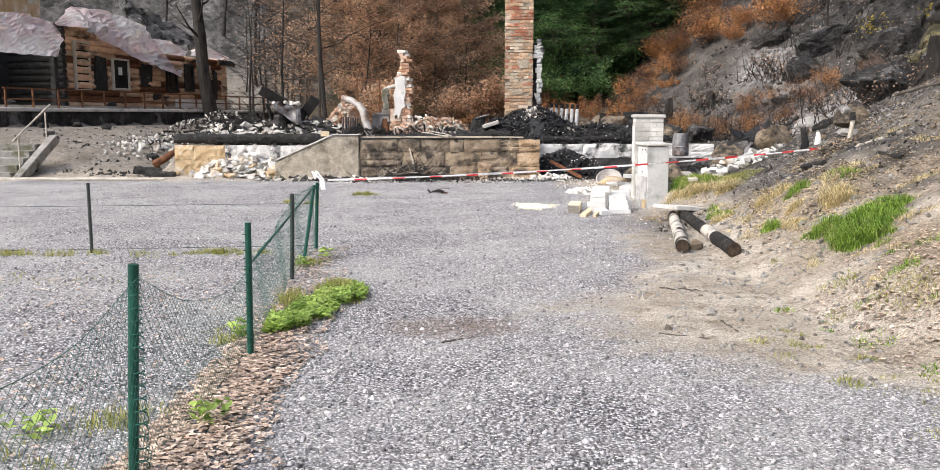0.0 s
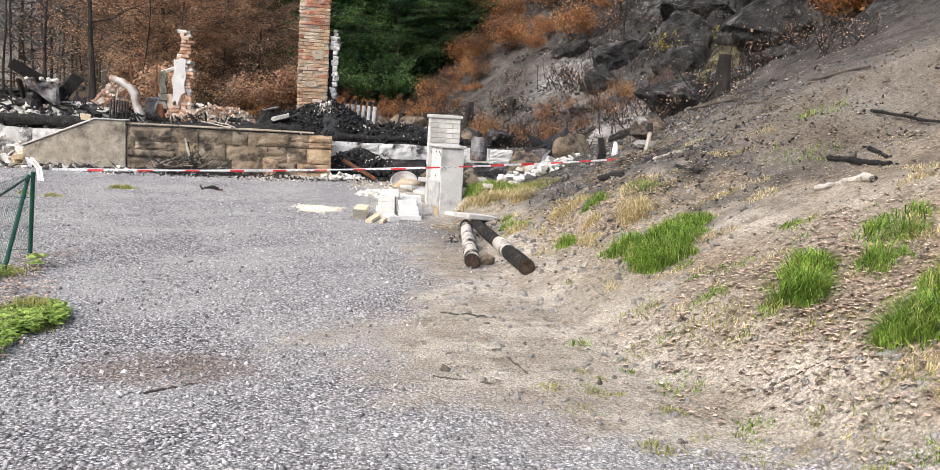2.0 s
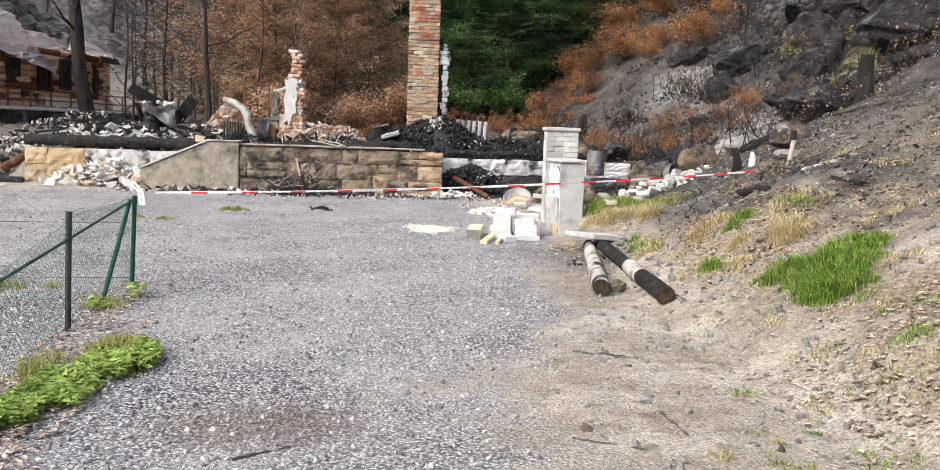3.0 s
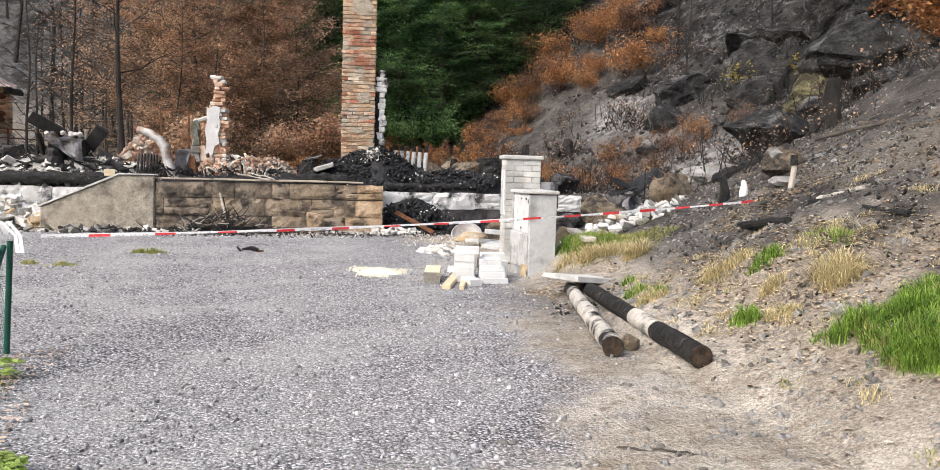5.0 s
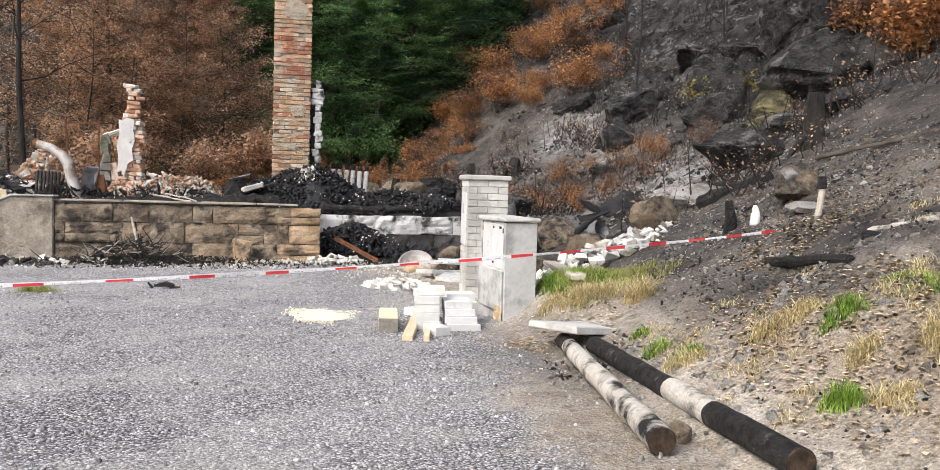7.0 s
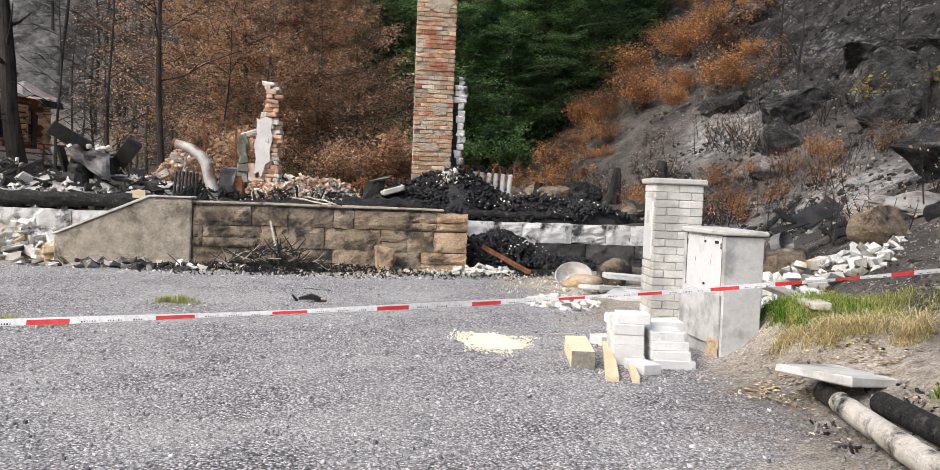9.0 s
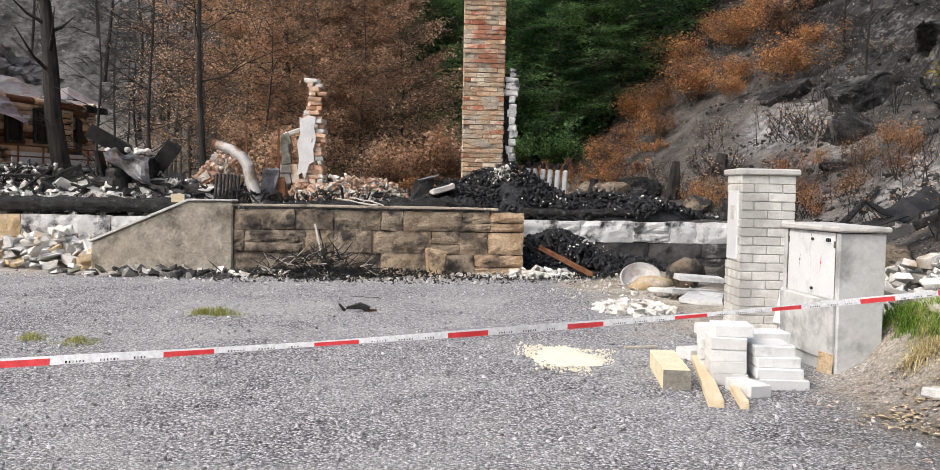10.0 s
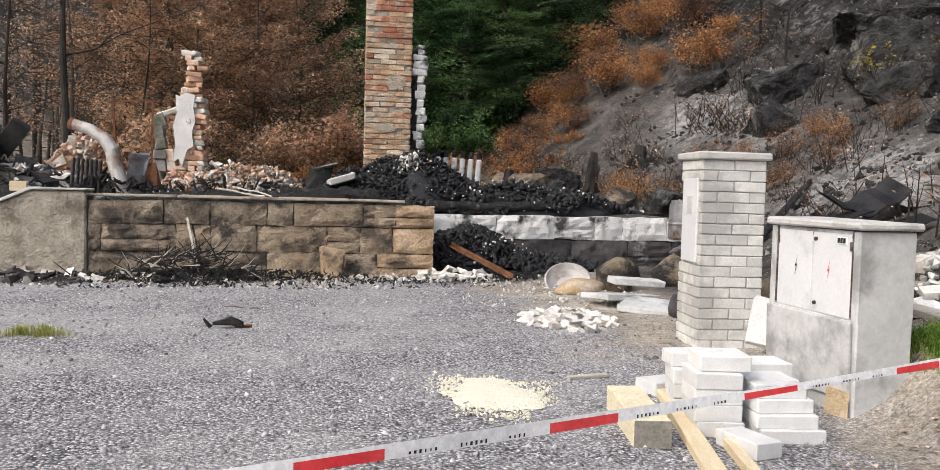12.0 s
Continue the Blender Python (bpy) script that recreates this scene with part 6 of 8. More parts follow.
# ---- trees ----
def tree_parts(seed, h, r, spread, limbs, twigs, per, leaf, start=0.25, droop=0.0, flat=0.5, gauss=0.28, bare=0.0, deep=0.5):
    """Wood as one tapered tube set, and leaf places along the twigs."""
    rr = random.Random(seed)
    rng = np.random.default_rng(seed)
    bm = bmesh.new()
    n = 9
    trunk = [Vector((0.05 * h * 0.2 * math.sin(k * 0.8 + seed), 0.04 * h * 0.2 * math.sin(k * 1.1 + 2 * seed), h * k / n)) for k in range(n + 1)]
    tube(bm, trunk, [r * (1.25 if k == 0 else 1 - 0.92 * k / n) for k in range(n + 1)], 8, False, 0.06)
    pts = []
    for k in range(limbs):
        f = start + (1 - start) * (k + rr.random()) / limbs
        p = trunk[min(int(f * n), n - 1)].lerp(trunk[min(int(f * n) + 1, n)], f * n % 1)
        q = k * 2.4 + rr.uniform(-0.5, 0.5)
        ln = spread * (1.05 - 0.75 * f) * rr.uniform(0.7, 1.2)
        el = rr.uniform(0.15, 0.6) - droop
        d = Vector((math.cos(q) * math.cos(el), math.sin(q) * math.cos(el), math.sin(el)))
        lim = [p + d * ln * s + Vector((0, 0, (0.12 if droop < 0.2 else -0.2) * ln * s * s)) + Vector((rr.uniform(-1, 1), rr.uniform(-1, 1), rr.uniform(-1, 1))) * 0.04 * ln for s in (0, 0.33, 0.66, 1.0)]
        tube(bm, lim, [r * 0.34 * (1 - f * 0.6), r * 0.22 * (1 - f * 0.6), r * 0.13, 0.008], 5, False)
        for j in range(twigs):
            s = rr.uniform(0.25, 1.0)
            b = lim[int(s * 2.99)].lerp(lim[min(int(s * 2.99) + 1, 3)], s * 2.99 % 1)
            q2 = q + rr.uniform(-1.3, 1.3)
            tl = ln * rr.uniform(0.2, 0.45)
            e = b + Vector((math.cos(q2), math.sin(q2), rr.uniform(-0.25, 0.4) - droop)) * tl
            if j % 2 == 0:
                tube(bm, [b, b.lerp(e, 0.5) + Vector((0, 0, 0.05 * tl)), e], [0.014 + 0.02 * r, 0.01 + 0.01 * r, 0.004], 4, False)
            if rr.random() < bare:
                continue
            s = rng.uniform(0.1, 1.1, per)[:, None]
            c = np.array(b) * (1 - s) + np.array(e) * s
            pts.append(c + rng.normal(size=(per, 3)) * gauss * tl * np.array([1, 1, deep]))
    return bm, (np.concatenate(pts) if pts else np.zeros((0, 3))), rng


def make_tree(name, label, category, seed, h, r, spread, limbs, twigs, per, leaf, bark, foliage, at, group="", **kw):
    bm, pts, rng = tree_parts(seed, h, r, spread, limbs, twigs, per, leaf, **kw)
    t = thing(name, label, category, at, group)
    part("trunk", bm, bark, t)
    if len(pts):
        v, f = leaves(pts, leaf, rng, kw.get("flat", 0.5))
        part("crown", mesh("crown", v, f, foliage), foliage, t)
    return t


def stand(tree, spots, seed, lo=0.85, hi=1.2):
    rr = random.Random(seed)
    for x, y in spots:
        s = rr.uniform(lo, hi)
        c = copy_thing(tree, pose(x, y, gz(x, y) - 0.15, rr.uniform(-3, 3), rr.uniform(-3, 3), rr.uniform(0, 360)))
        c.scale = (s, s, s * rr.uniform(0.95, 1.1))


def first(x, y):
    return pose(x, y, gz(x, y) - 0.15)


g = "scorched beeches behind the burnt house"
t1 = make_tree("beech_tree", "scorched beech tree with dry rust-brown leaves", "tree", 1, 11, 0.09, 3.4, 38, 15, 62, 0.05, M_BARK, M_BROWNLEAF, first(-3.4, 35.5), g, start=0.05, gauss=0.22, bare=0.22)
t2 = make_tree("beech_tree", "scorched beech tree with dry rust-brown leaves", "tree", 2, 12, 0.1, 3.8, 38, 15, 62, 0.052, M_BARK, M_BROWNLEAF, first(-4.4, 39.5), g, start=0.06, gauss=0.22, bare=0.25)
t3 = make_tree("beech_tree", "young scorched beech with orange-brown leaves", "tree", 3, 6, 0.05, 2.4, 34, 13, 62, 0.045, M_BARK, M_BROWNLEAF, first(-1.2, 34.5), g, start=0.04, gauss=0.24, bare=0.12)
stand(t1, [(-2.2, 41), (-4.6, 43.5), (-5.2, 47)], 3, 0.9, 1.2)
stand(t2, [(-3.0, 45), (-1.4, 47)], 4, 0.9, 1.2)
stand(t3, [(-1.4, 37.5), (-2.6, 33.6), (0.0, 36.4), (-0.6, 41), (-4.4, 34.6), (-2.4, 36.2)], 5, 0.8, 1.05)
t4 = make_tree("beech_tree", "thin grey beech with few scorched leaves", "tree", 4, 9, 0.055, 2.4, 34, 12, 16, 0.045, M_BARK, M_BROWNLEAF, first(-6.4, 36.5), g, start=0.06, gauss=0.25, bare=0.6)
stand(t4, [(-7.6, 39), (-5.6, 34.4), (-8.4, 43), (-6.8, 41.5), (-9.3, 46), (-7.2, 45)], 6, 0.8, 1.2)
g = "green beeches in the valley"
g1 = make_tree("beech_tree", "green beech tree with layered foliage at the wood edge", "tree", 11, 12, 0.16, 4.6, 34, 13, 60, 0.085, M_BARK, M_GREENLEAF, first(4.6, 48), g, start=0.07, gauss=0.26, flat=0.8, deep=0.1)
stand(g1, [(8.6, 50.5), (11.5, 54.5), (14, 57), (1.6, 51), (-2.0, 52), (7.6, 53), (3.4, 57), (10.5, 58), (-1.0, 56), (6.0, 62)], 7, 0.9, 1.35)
g2 = make_tree("spruce_tree", "dark green spruce in the valley wood", "tree", 12, 17, 0.2, 3.6, 60, 9, 15, 0.27, M_BARK, M_DARKLEAF, first(2.6, 60), "dark spruces in the valley", start=0.1, droop=0.35, flat=0.6)
stand(g2, [(5, 66), (0.5, 64), (8.5, 64), (-3, 62), (12, 66), (9, 72), (-1, 70), (15, 71), (-6, 60), (13.5, 60)], 8, 0.9, 1.4)
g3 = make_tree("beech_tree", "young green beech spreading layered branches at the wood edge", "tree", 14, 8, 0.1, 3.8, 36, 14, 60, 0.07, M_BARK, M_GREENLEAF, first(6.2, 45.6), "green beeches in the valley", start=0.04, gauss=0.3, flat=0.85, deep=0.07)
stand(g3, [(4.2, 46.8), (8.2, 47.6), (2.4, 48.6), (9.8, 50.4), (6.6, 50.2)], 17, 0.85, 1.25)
make_tree("birch_tree", "pale-barked birch standing before the dark wood", "tree", 13, 16, 0.16, 2.6, 16, 7, 10, 0.1, M_BIRCH, M_GREENLEAF, first(5.6, 51.5), start=0.5)
g = "bare burnt trees"
b1 = make_tree("burnt_tree", "bare burnt tree with black trunk", "tree", 21, 11, 0.085, 2.2, 20, 8, 0, 0.1, M_BURNTBARK, M_BROWNLEAF, first(-4.9, 31.3), g, start=0.25, bare=1.0)
b2 = make_tree("burnt_tree", "bare burnt sapling with thin twigs", "tree", 22, 7, 0.06, 1.8, 24, 9, 0, 0.1, M_BURNTBARK, M_BROWNLEAF, first(-6.6, 33), g, start=0.1, bare=1.0)
stand(b1, [(-10, 47), (-14, 52), (-8.5, 52), (-17, 51), (-11.5, 49), (-9.2, 44.5), (-12.5, 54), (-10.6, 52), (-15.5, 55), (-20, 53), (-8.4, 47.5), (18, 38)], 9, 0.8, 1.3)
stand(b2, [(-7.4, 31.5), (-8.6, 36), (-3.6, 32.2), (-11, 50), (-9.2, 40.5), (-10.2, 46), (-8.2, 44), (-12, 48.5), (-9.8, 50), (14.5, 38), (13.2, 34), (17.5, 36), (15.6, 33)], 10, 0.5, 1.0)
bt = thing("burnt_tree", "thick black burnt tree with a few charred limbs", "tree", pose(-11.05, 38.5, gz(-11.05, 38.5) + 0.1) @ Matrix.Scale(1.28, 4))
part("trunk", tube(bmesh.new(), [(0.25, 0, -0.4), (0.06, 0, 0.5), (-0.1, 0, 1.6), (-0.16, 0, 2.8), (-0.3, 0.1, 4.2), (-0.5, 0.1, 6.2)], [0.3, 0.22, 0.2, 0.18, 0.14, 0.05], 11, True, 0.1), M_BURNTBARK, bt)
for k in range(16):
    z0, q, ln = R.uniform(2.6, 5.8), R.uniform(0, 6.28), R.uniform(0.5, 1.5)
    o = Vector((-0.16 - 0.1 * (z0 - 2.8), 0.05, z0))
    part("limb", tube(bmesh.new(), [o, o + Vector((math.cos(q), math.sin(q), 0.5)) * ln * 0.5, o + Vector((math.cos(q), math.sin(q), 0.7)) * ln], [0.06, 0.035, 0.01], 6, True, 0.1), M_BURNTBARK, bt)


# ---- shrubs ----
def shrub(label, seed, h, spread, foliage, per, leaf, bark=M_BURNTBARK):
    bm, rng = bmesh.new(), np.random.default_rng(seed)
    rr = random.Random(seed)
    pts = []
    for k in range(16):
        q, el = rr.uniform(0, 6.28), rr.uniform(0.7, 1.45)
        ln = h * rr.uniform(0.6, 1.15)
        o = Vector((rr.gauss(0, 0.25) * spread, rr.gauss(0, 0.25) * spread, 0))
        d = Vector((math.cos(q) * math.cos(el) * spread, math.sin(q) * math.cos(el) * spread, math.sin(el)))
        p = [o, o + d * ln * 0.5, o + d * ln + Vector((0, 0, 0.05))]
        tube(bm, p, [0.01, 0.007, 0.003], 4, False)
        for j in range(5):
            s = rr.uniform(0.35, 1)
            b = p[0].lerp(p[2], s)
            e = b + Vector((rr.uniform(-1, 1), rr.uniform(-1, 1), rr.uniform(0, 0.8))) * ln * 0.3
            tube(bm, [b, e], [0.0035, 0.0018], 3, False)
            if per:
                s = rng.uniform(0, 1.1, per)[:, None]
                pts.append(np.array(b) * (1 - s) + np.array(e) * s + rng.normal(size=(per, 3)) * 0.09 * h)
    t = thing("shrub", label, "shrub", group="")
    tagged(part("stem", bm, bark, t), kind="stuff")
    if pts:
        v, f = leaves(np.concatenate(pts), leaf, rng, 0.4)
        part("foliage", mesh("foliage", v, f, foliage), foliage, t)
    return t


def plant(proto, spots, seed, lo=0.7, hi=1.3):
    rr = random.Random(seed)
    for k, (x, y) in enumerate(spots):
        m = pose(x, y, gz(x, y) - 0.04, rr.uniform(-8, 8), rr.uniform(-8, 8), rr.uniform(0, 360))
        s = rr.uniform(lo, hi)
        if k == 0:
            proto.matrix_basis = m @ Matrix.Scale(s, 4)
        else:
            c = copy_thing(proto, m)
            c.scale = (s, s, s)


rr = random.Random(77)
s1 = shrub("scorched shrub with rust-red leaves on the slope", 51, 1.0, 0.9, M_ORANGE, 22, 0.034)
plant(s1, [(7.8, 28.1), (9.4, 27.6), (9.0, 29.0), (7.0, 29.5), (8.2, 30.2), (6.6, 28.4), (10.4, 27.2), (10.0, 30.0), (7.4, 31.2), (5.9, 31.5), (8.6, 27.4), (8.8, 28.3), (11.2, 28.4), (12.0, 27.4), (7.2, 30.4), (9.2, 30.6), (10.4, 29.2), (11.4, 29.6)], 1, 0.5, 0.8)
s2 = shrub("bare burnt shrub of thin black twigs", 52, 1.2, 1.0, M_ORANGE, 0, 0.07)
plant(s2, [(8.5, 27.6), (10.8, 27.0), (9.9, 28.2), (7.9, 27.8), (12.4, 26.6), (11.9, 28.2), (13.2, 27.6), (12.9, 23.8), (11.2, 30.5), (12.6, 31.2), (14.6, 31.5), (13.8, 33.6), (12.0, 34.8), (15.6, 33.4), (16.4, 30.2), (14.9, 29.4), (11.9, 36.6), (16.8, 36), (10.9, 32.6), (13.0, 28.7), (15.2, 26.2), (16.2, 28.2)], 2, 0.6, 1.1)
s3 = shrub("dense orange scorched thicket along the hill edge", 53, 1.5, 1.1, M_ORANGE, 44, 0.05, M_BARK)
plant(s3, [(9.0, 44), (11.8, 46), (9.8, 43), (11, 43.5), (12.8, 44.0), (13.6, 47), (15, 45), (16.5, 47.5), (13.8, 42.5), (12.2, 41.5), (17, 51), (14.0, 45.6), (10.6, 41.8), (18, 46), (19, 49), (16, 43), (20, 44), (8.2, 42.6), (11.4, 39.8), (9.0, 40.6), (12.8, 38.6), (14.6, 41), (15.2, 47.4), (17.2, 44.6), (18.4, 51.5), (21, 47), (22, 43.5), (16.2, 52.4), (7.0, 41.2)], 3, 0.6, 1.3)
s4 = shrub("low dry bracken with rust-brown fronds", 54, 0.4, 1.5, M_ORANGE, 30, 0.035, M_BARK)
plant(s4, [(4.8, 36), (6.0, 37), (3.2, 37.5), (5.2, 39), (2.2, 39), (7.4, 38.6), (3.8, 41), (6.5, 34.6), (4.6, 33.2), (2.8, 34.4), (1.4, 35.2), (5.4, 42.5), (2.0, 43), (8.6, 39.8), (0.4, 31.5)], 4, 0.8, 1.4)
s5 = shrub("shrub with bright yellow leaves under the rock", 55, 0.8, 1.2, M_YELLOWLEAF, 4, 0.07)
plant(s5, [(13.5, 30.4), (14.2, 30.1), (14.6, 28.8)], 5, 0.8, 1.1)
s6 = shrub("brown scorched bush low on the wood edge", 56, 1.3, 1.1, M_BROWNLEAF, 46, 0.07, M_BARK)
plant(s6, [(-0.4, 31.8), (-2.6, 31.2), (-3.6, 34), (0.8, 33), (2.4, 46), (0.6, 44), (3.8, 45), (1.8, 41)], 6, 0.7, 1.3)
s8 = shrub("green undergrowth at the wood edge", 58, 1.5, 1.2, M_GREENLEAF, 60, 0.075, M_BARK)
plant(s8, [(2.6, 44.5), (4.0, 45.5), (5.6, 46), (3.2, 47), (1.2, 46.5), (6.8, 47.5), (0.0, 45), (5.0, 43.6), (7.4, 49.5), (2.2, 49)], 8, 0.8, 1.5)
s9 = shrub("black burnt stubs of bracken on the slope", 59, 0.5, 1.3, M_BROWNLEAF, 1, 0.035)
plant(s9, [(rr.uniform(6.5, 16), rr.uniform(17, 38)) for _ in range(70)], 9, 0.6, 1.5)
s7 = shrub("dry orange bush on the rocky hilltop", 57, 1.8, 1.1, M_ORANGE, 46, 0.11, M_BARK)
plant(s7, [(16.8, 27.2), (17.4, 25.0), (18.6, 26.6), (15.8, 24.4)], 7, 0.8, 1.1)


# ---- far woods that close the valley ----
def far_woods():
    rng = np.random.default_rng(99)
    pts = []
    for k in range(900):
        x, y = rng.uniform(-20, 70), rng.uniform(78, 118)
        if rng.random() < 0.55:
            x, y = (rng.uniform(-75, -34), rng.uniform(75, 112)) if rng.random() < 0.5 else (rng.uniform(22, 70), rng.uniform(30, 110))
        z = gz(x, y)
        hh = rng.uniform(8, 16)
        f = rng.uniform(0.05, 1, 45)
        a = rng.uniform(0, 6.28, 45)
        rad = (1 - f) * hh * 0.22 * np.sqrt(rng.uniform(0.1, 1, 45)) + 0.2
        pts.append(np.column_stack([x + rad * np.cos(a), y + rad * np.sin(a), z + f * hh]))
    v, f = leaves(np.concatenate(pts), 1.1, rng, 0.5)
    single("far_woods", mesh("far_woods", v, f, M_DARKLEAF), M_DARKLEAF, "dark conifer wood closing the valley", "woods", kind="stuff")


far_woods()


# ---- burnt log hut on the terrace ----
def hut():
    zb = 1.9
    terrace = single("terrace_wall", box(bmesh.new(), 17.4, 0.4, 0.8, -12.1, 36.4, 1.34, turn=pose(0, 0, 0, 0, 0, 73.8), jit=0.02, bevel=0.03), M_ROCK, "low dark stained terrace wall below the hut", "wall", kind="structure")
    part("coping", box(bmesh.new(), 17.5, 0.5, 0.1, -12.1, 36.4, 1.79, turn=pose(0, 0, 0, 0, 0, 73.8), jit=0.02, bevel=0.02), M_CONC, terrace, "pale concrete coping strip")
    t = thing("log_hut", "fire-damaged log hut with collapsed metal roof", "hut", pose(-13.3, 38.55, zb, 0, 0, 77))
    part("wall_core", box(bmesh.new(), 11.4, 5.6, 2.2, -0.08, 2.95, 1.05), M_CHARWOOD, t, "charred inner timbers")
    part("porch_back", box(bmesh.new(), 3.4, 0.2, 2.6, -7.45, 2.2, 1.2), M_CHARWOOD, t, "burnt-out porch back")
    for k in range(13):
        z = 0.1 + k * 0.235
        x, end = -5.8, 5.68 if z < 2.35 else -1.4 - 3.0 * (z - 2.35) / 0.6
        while x < end - 0.1:
            ln = min(R.uniform(1.2, 3.4), end - x)
            part("wall_log", tube(bmesh.new(), [(x, 0.06, z), (x + ln, 0.06 + R.uniform(-0.03, 0.03), z)], 0.128, 8, True, 0.06), M_LOGWALL if R.random() < 0.8 else M_RUST, t)
            x += ln
        part("wall_log", tube(bmesh.new(), [(-5.8, -0.2, z), (-5.8, 5.6, z)], 0.125, 8, True, 0.05), M_CHARWOOD, t)
        if z < 2.35:
            part("wall_log", tube(bmesh.new(), [(5.62, -0.25, z + 0.1), (5.62, 5.6, z + 0.1)], 0.128, 8, True, 0.05), M_LOGWALL, t)
    for k, (x0, x1, z0, z1) in enumerate(((-5.1, -4.4, 0.68, 2.35), (-2.9, -2.0, 0.78, 1.86), (0.85, 1.5, 0.82, 1.6), (2.3, 2.85, 0.85, 1.9), (3.6, 4.3, 0.75, 1.95))):
        x, w, zc, h = (x0 + x1) / 2, x1 - x0, (z0 + z1) / 2, z1 - z0
        win = part("window", box(bmesh.new(), w, 0.06, h, x, -0.1, zc), M_GLAZE, t, "sooty window opening")
        bm = bmesh.new()
        for dx in (-1, 1):
            box(bm, 0.08, 0.1, h + 0.16, x + dx * (w / 2 + 0.04), -0.13, zc)
        for dz in (-1, 1):
            box(bm, w, 0.1, 0.08, x, -0.13, zc + dz * (h / 2 + 0.04))
        part("frame", bm, M_OLDWOOD if k in (0, 1, 4) else M_CHARWOOD, win, "scorched window frame")
        if k in (0, 4):
            for q in range(6):
                zz = z0 + (q + 0.5) * h / 6
                part("board", tube(bmesh.new(), [(x - w / 2, -0.14, zz), (x + w / 2, -0.14, zz)], h / 14, 6), M_LOGWALL, win)
        if k == 1:
            part("pane", box(bmesh.new(), 0.22, 0.02, 0.3, x - 0.05, -0.15, zc + 0.12), M_ENAMEL, win, "remaining whitened pane")
    for x, z, w, h in ((-3.6, 1.3, 0.75, 1.3), (-0.7, 1.35, 0.9, 0.8), (0.1, 0.55, 0.6, 0.35), (4.9, 1.1, 0.5, 1.4)):
        part("charred_patch", box(bmesh.new(), w, 0.05, h, x, -0.075, z, jit=0.08), M_CHARWOOD, t, "burnt-through boards")

    def sheet(name, low, high, seed, label, material=M_ROOF, crumple=1.0):
        """A crumpled sheet between a lower and an upper edge, each a line of points."""
        def along(line, f):
            f *= len(line) - 1
            i = min(int(f), len(line) - 2)
            return Vector(line[i]).lerp(Vector(line[i + 1]), f - i)
        bm = bmesh.new()
        n, m = 40, 14
        grid = []
        for i in range(n + 1):
            row = []
            for j in range(m + 1):
                p = along(low, i / n).lerp(along(high, i / n), j / m)
                c = Vector((p.x * 0.9, p.z * 1.1, seed))
                w = 0.16 * noise.noise(c) + 0.12 * (0.5 - abs(noise.noise(c * 2.1))) + 0.05 * noise.noise(c * 5.0)
                row.append(bm.verts.new(p + Vector((0.1 * w, -1.3 * w, 0.5 * w)) * crumple))
            grid.append(row)
        for i in range(n):
            for j in range(m):
                bm.faces.new((grid[i][j], grid[i + 1][j], grid[i + 1][j + 1], grid[i][j + 1]))
        bmesh.ops.solidify(bm, geom=bm.faces[:], thickness=0.02)
        part(name, bm, material, t, label)

    sheet("roof_sheet", [(-10.2, -0.9, 1.66), (-8.9, -0.9, 1.64), (-7.8, -0.9, 1.65), (-7.0, -0.9, 1.72)], [(-8.8, 0.2, 3.1), (-7.2, 0.2, 3.17), (-6.3, 0.2, 3.02), (-5.5, 0.2, 2.94)], 1.0, "pink-white scorched roof sheet hanging over the porch")
    sheet("roof_sheet", [(-6.6, -0.5, 2.85), (-5.0, -0.5, 2.81), (-3.85, -0.5, 2.55), (-2.4, -0.5, 2.07), (-0.6, -0.5, 1.7), (1.3, -0.5, 1.31)], [(-4.3, 0.9, 3.59), (-3.8, 0.9, 3.82), (-2.0, 0.9, 3.85), (-0.2, 0.9, 3.71), (1.5, 0.9, 3.11), (4.2, 0.9, 2.68)], 5.0, "torn roof sheet sagging over the wall")
    sheet("roof_sheet", [(2.3, -0.4, 2.37), (3.7, -0.4, 2.33), (5.85, -0.4, 2.32)], [(4.0, 0.6, 2.72), (5.2, 0.6, 3.0), (7.4, 0.6, 2.58)], 9.0, "pale bent roof edge", M_ROOF, 0.5)
    sheet("fallen_roof", [(0.6, 1.5, 3.7), (2.2, 1.5, 3.18), (5.6, 1.5, 2.8)], [(2.5, 3.0, 4.75), (5.1, 3.0, 4.5), (8.4, 3.0, 3.6)], 13.0, "ash-covered remains of the roof behind", M_ASHROOF, 2.0)
    part("eaves_end", box(bmesh.new(), 0.9, 0.5, 0.28, 5.9, -0.1, 2.2, jit=0.05), M_CHARWOOD, t, "charred eaves end")
    part("gable_wall", box(bmesh.new(), 4.6, 0.4, 1.8, -6.2, 2.4, 3.7, jit=0.05), M_PALE, t, "pale plastered gable remnant")
    part("porch_post", box(bmesh.new(), 0.18, 0.18, 1.9, -7.0, -0.7, 0.85), M_CHARWOOD, t)
    # railing
    r = thing("railing", "rusty steel railing along the terrace", "railing", pose(-12.3, 36.6, 1.78, 0, 0, 73.8))
    for k in range(15):
        part("post", box(bmesh.new(), 0.05, 0.05, 0.72, -8 + k * 1.15, 0, 0.36), M_RUST, r)
    for z in (0.7, 0.36):
        part("rail", box(bmesh.new(), 16.8, 0.045, 0.045, 0.3, 0, z), M_RUST, r)
    part("panel", box(bmesh.new(), 4.2, 0.04, 0.45, 3.2, 0.15, 0.28, jit=0.02), M_PLASTER, r, "pale board behind the rails")


hut()


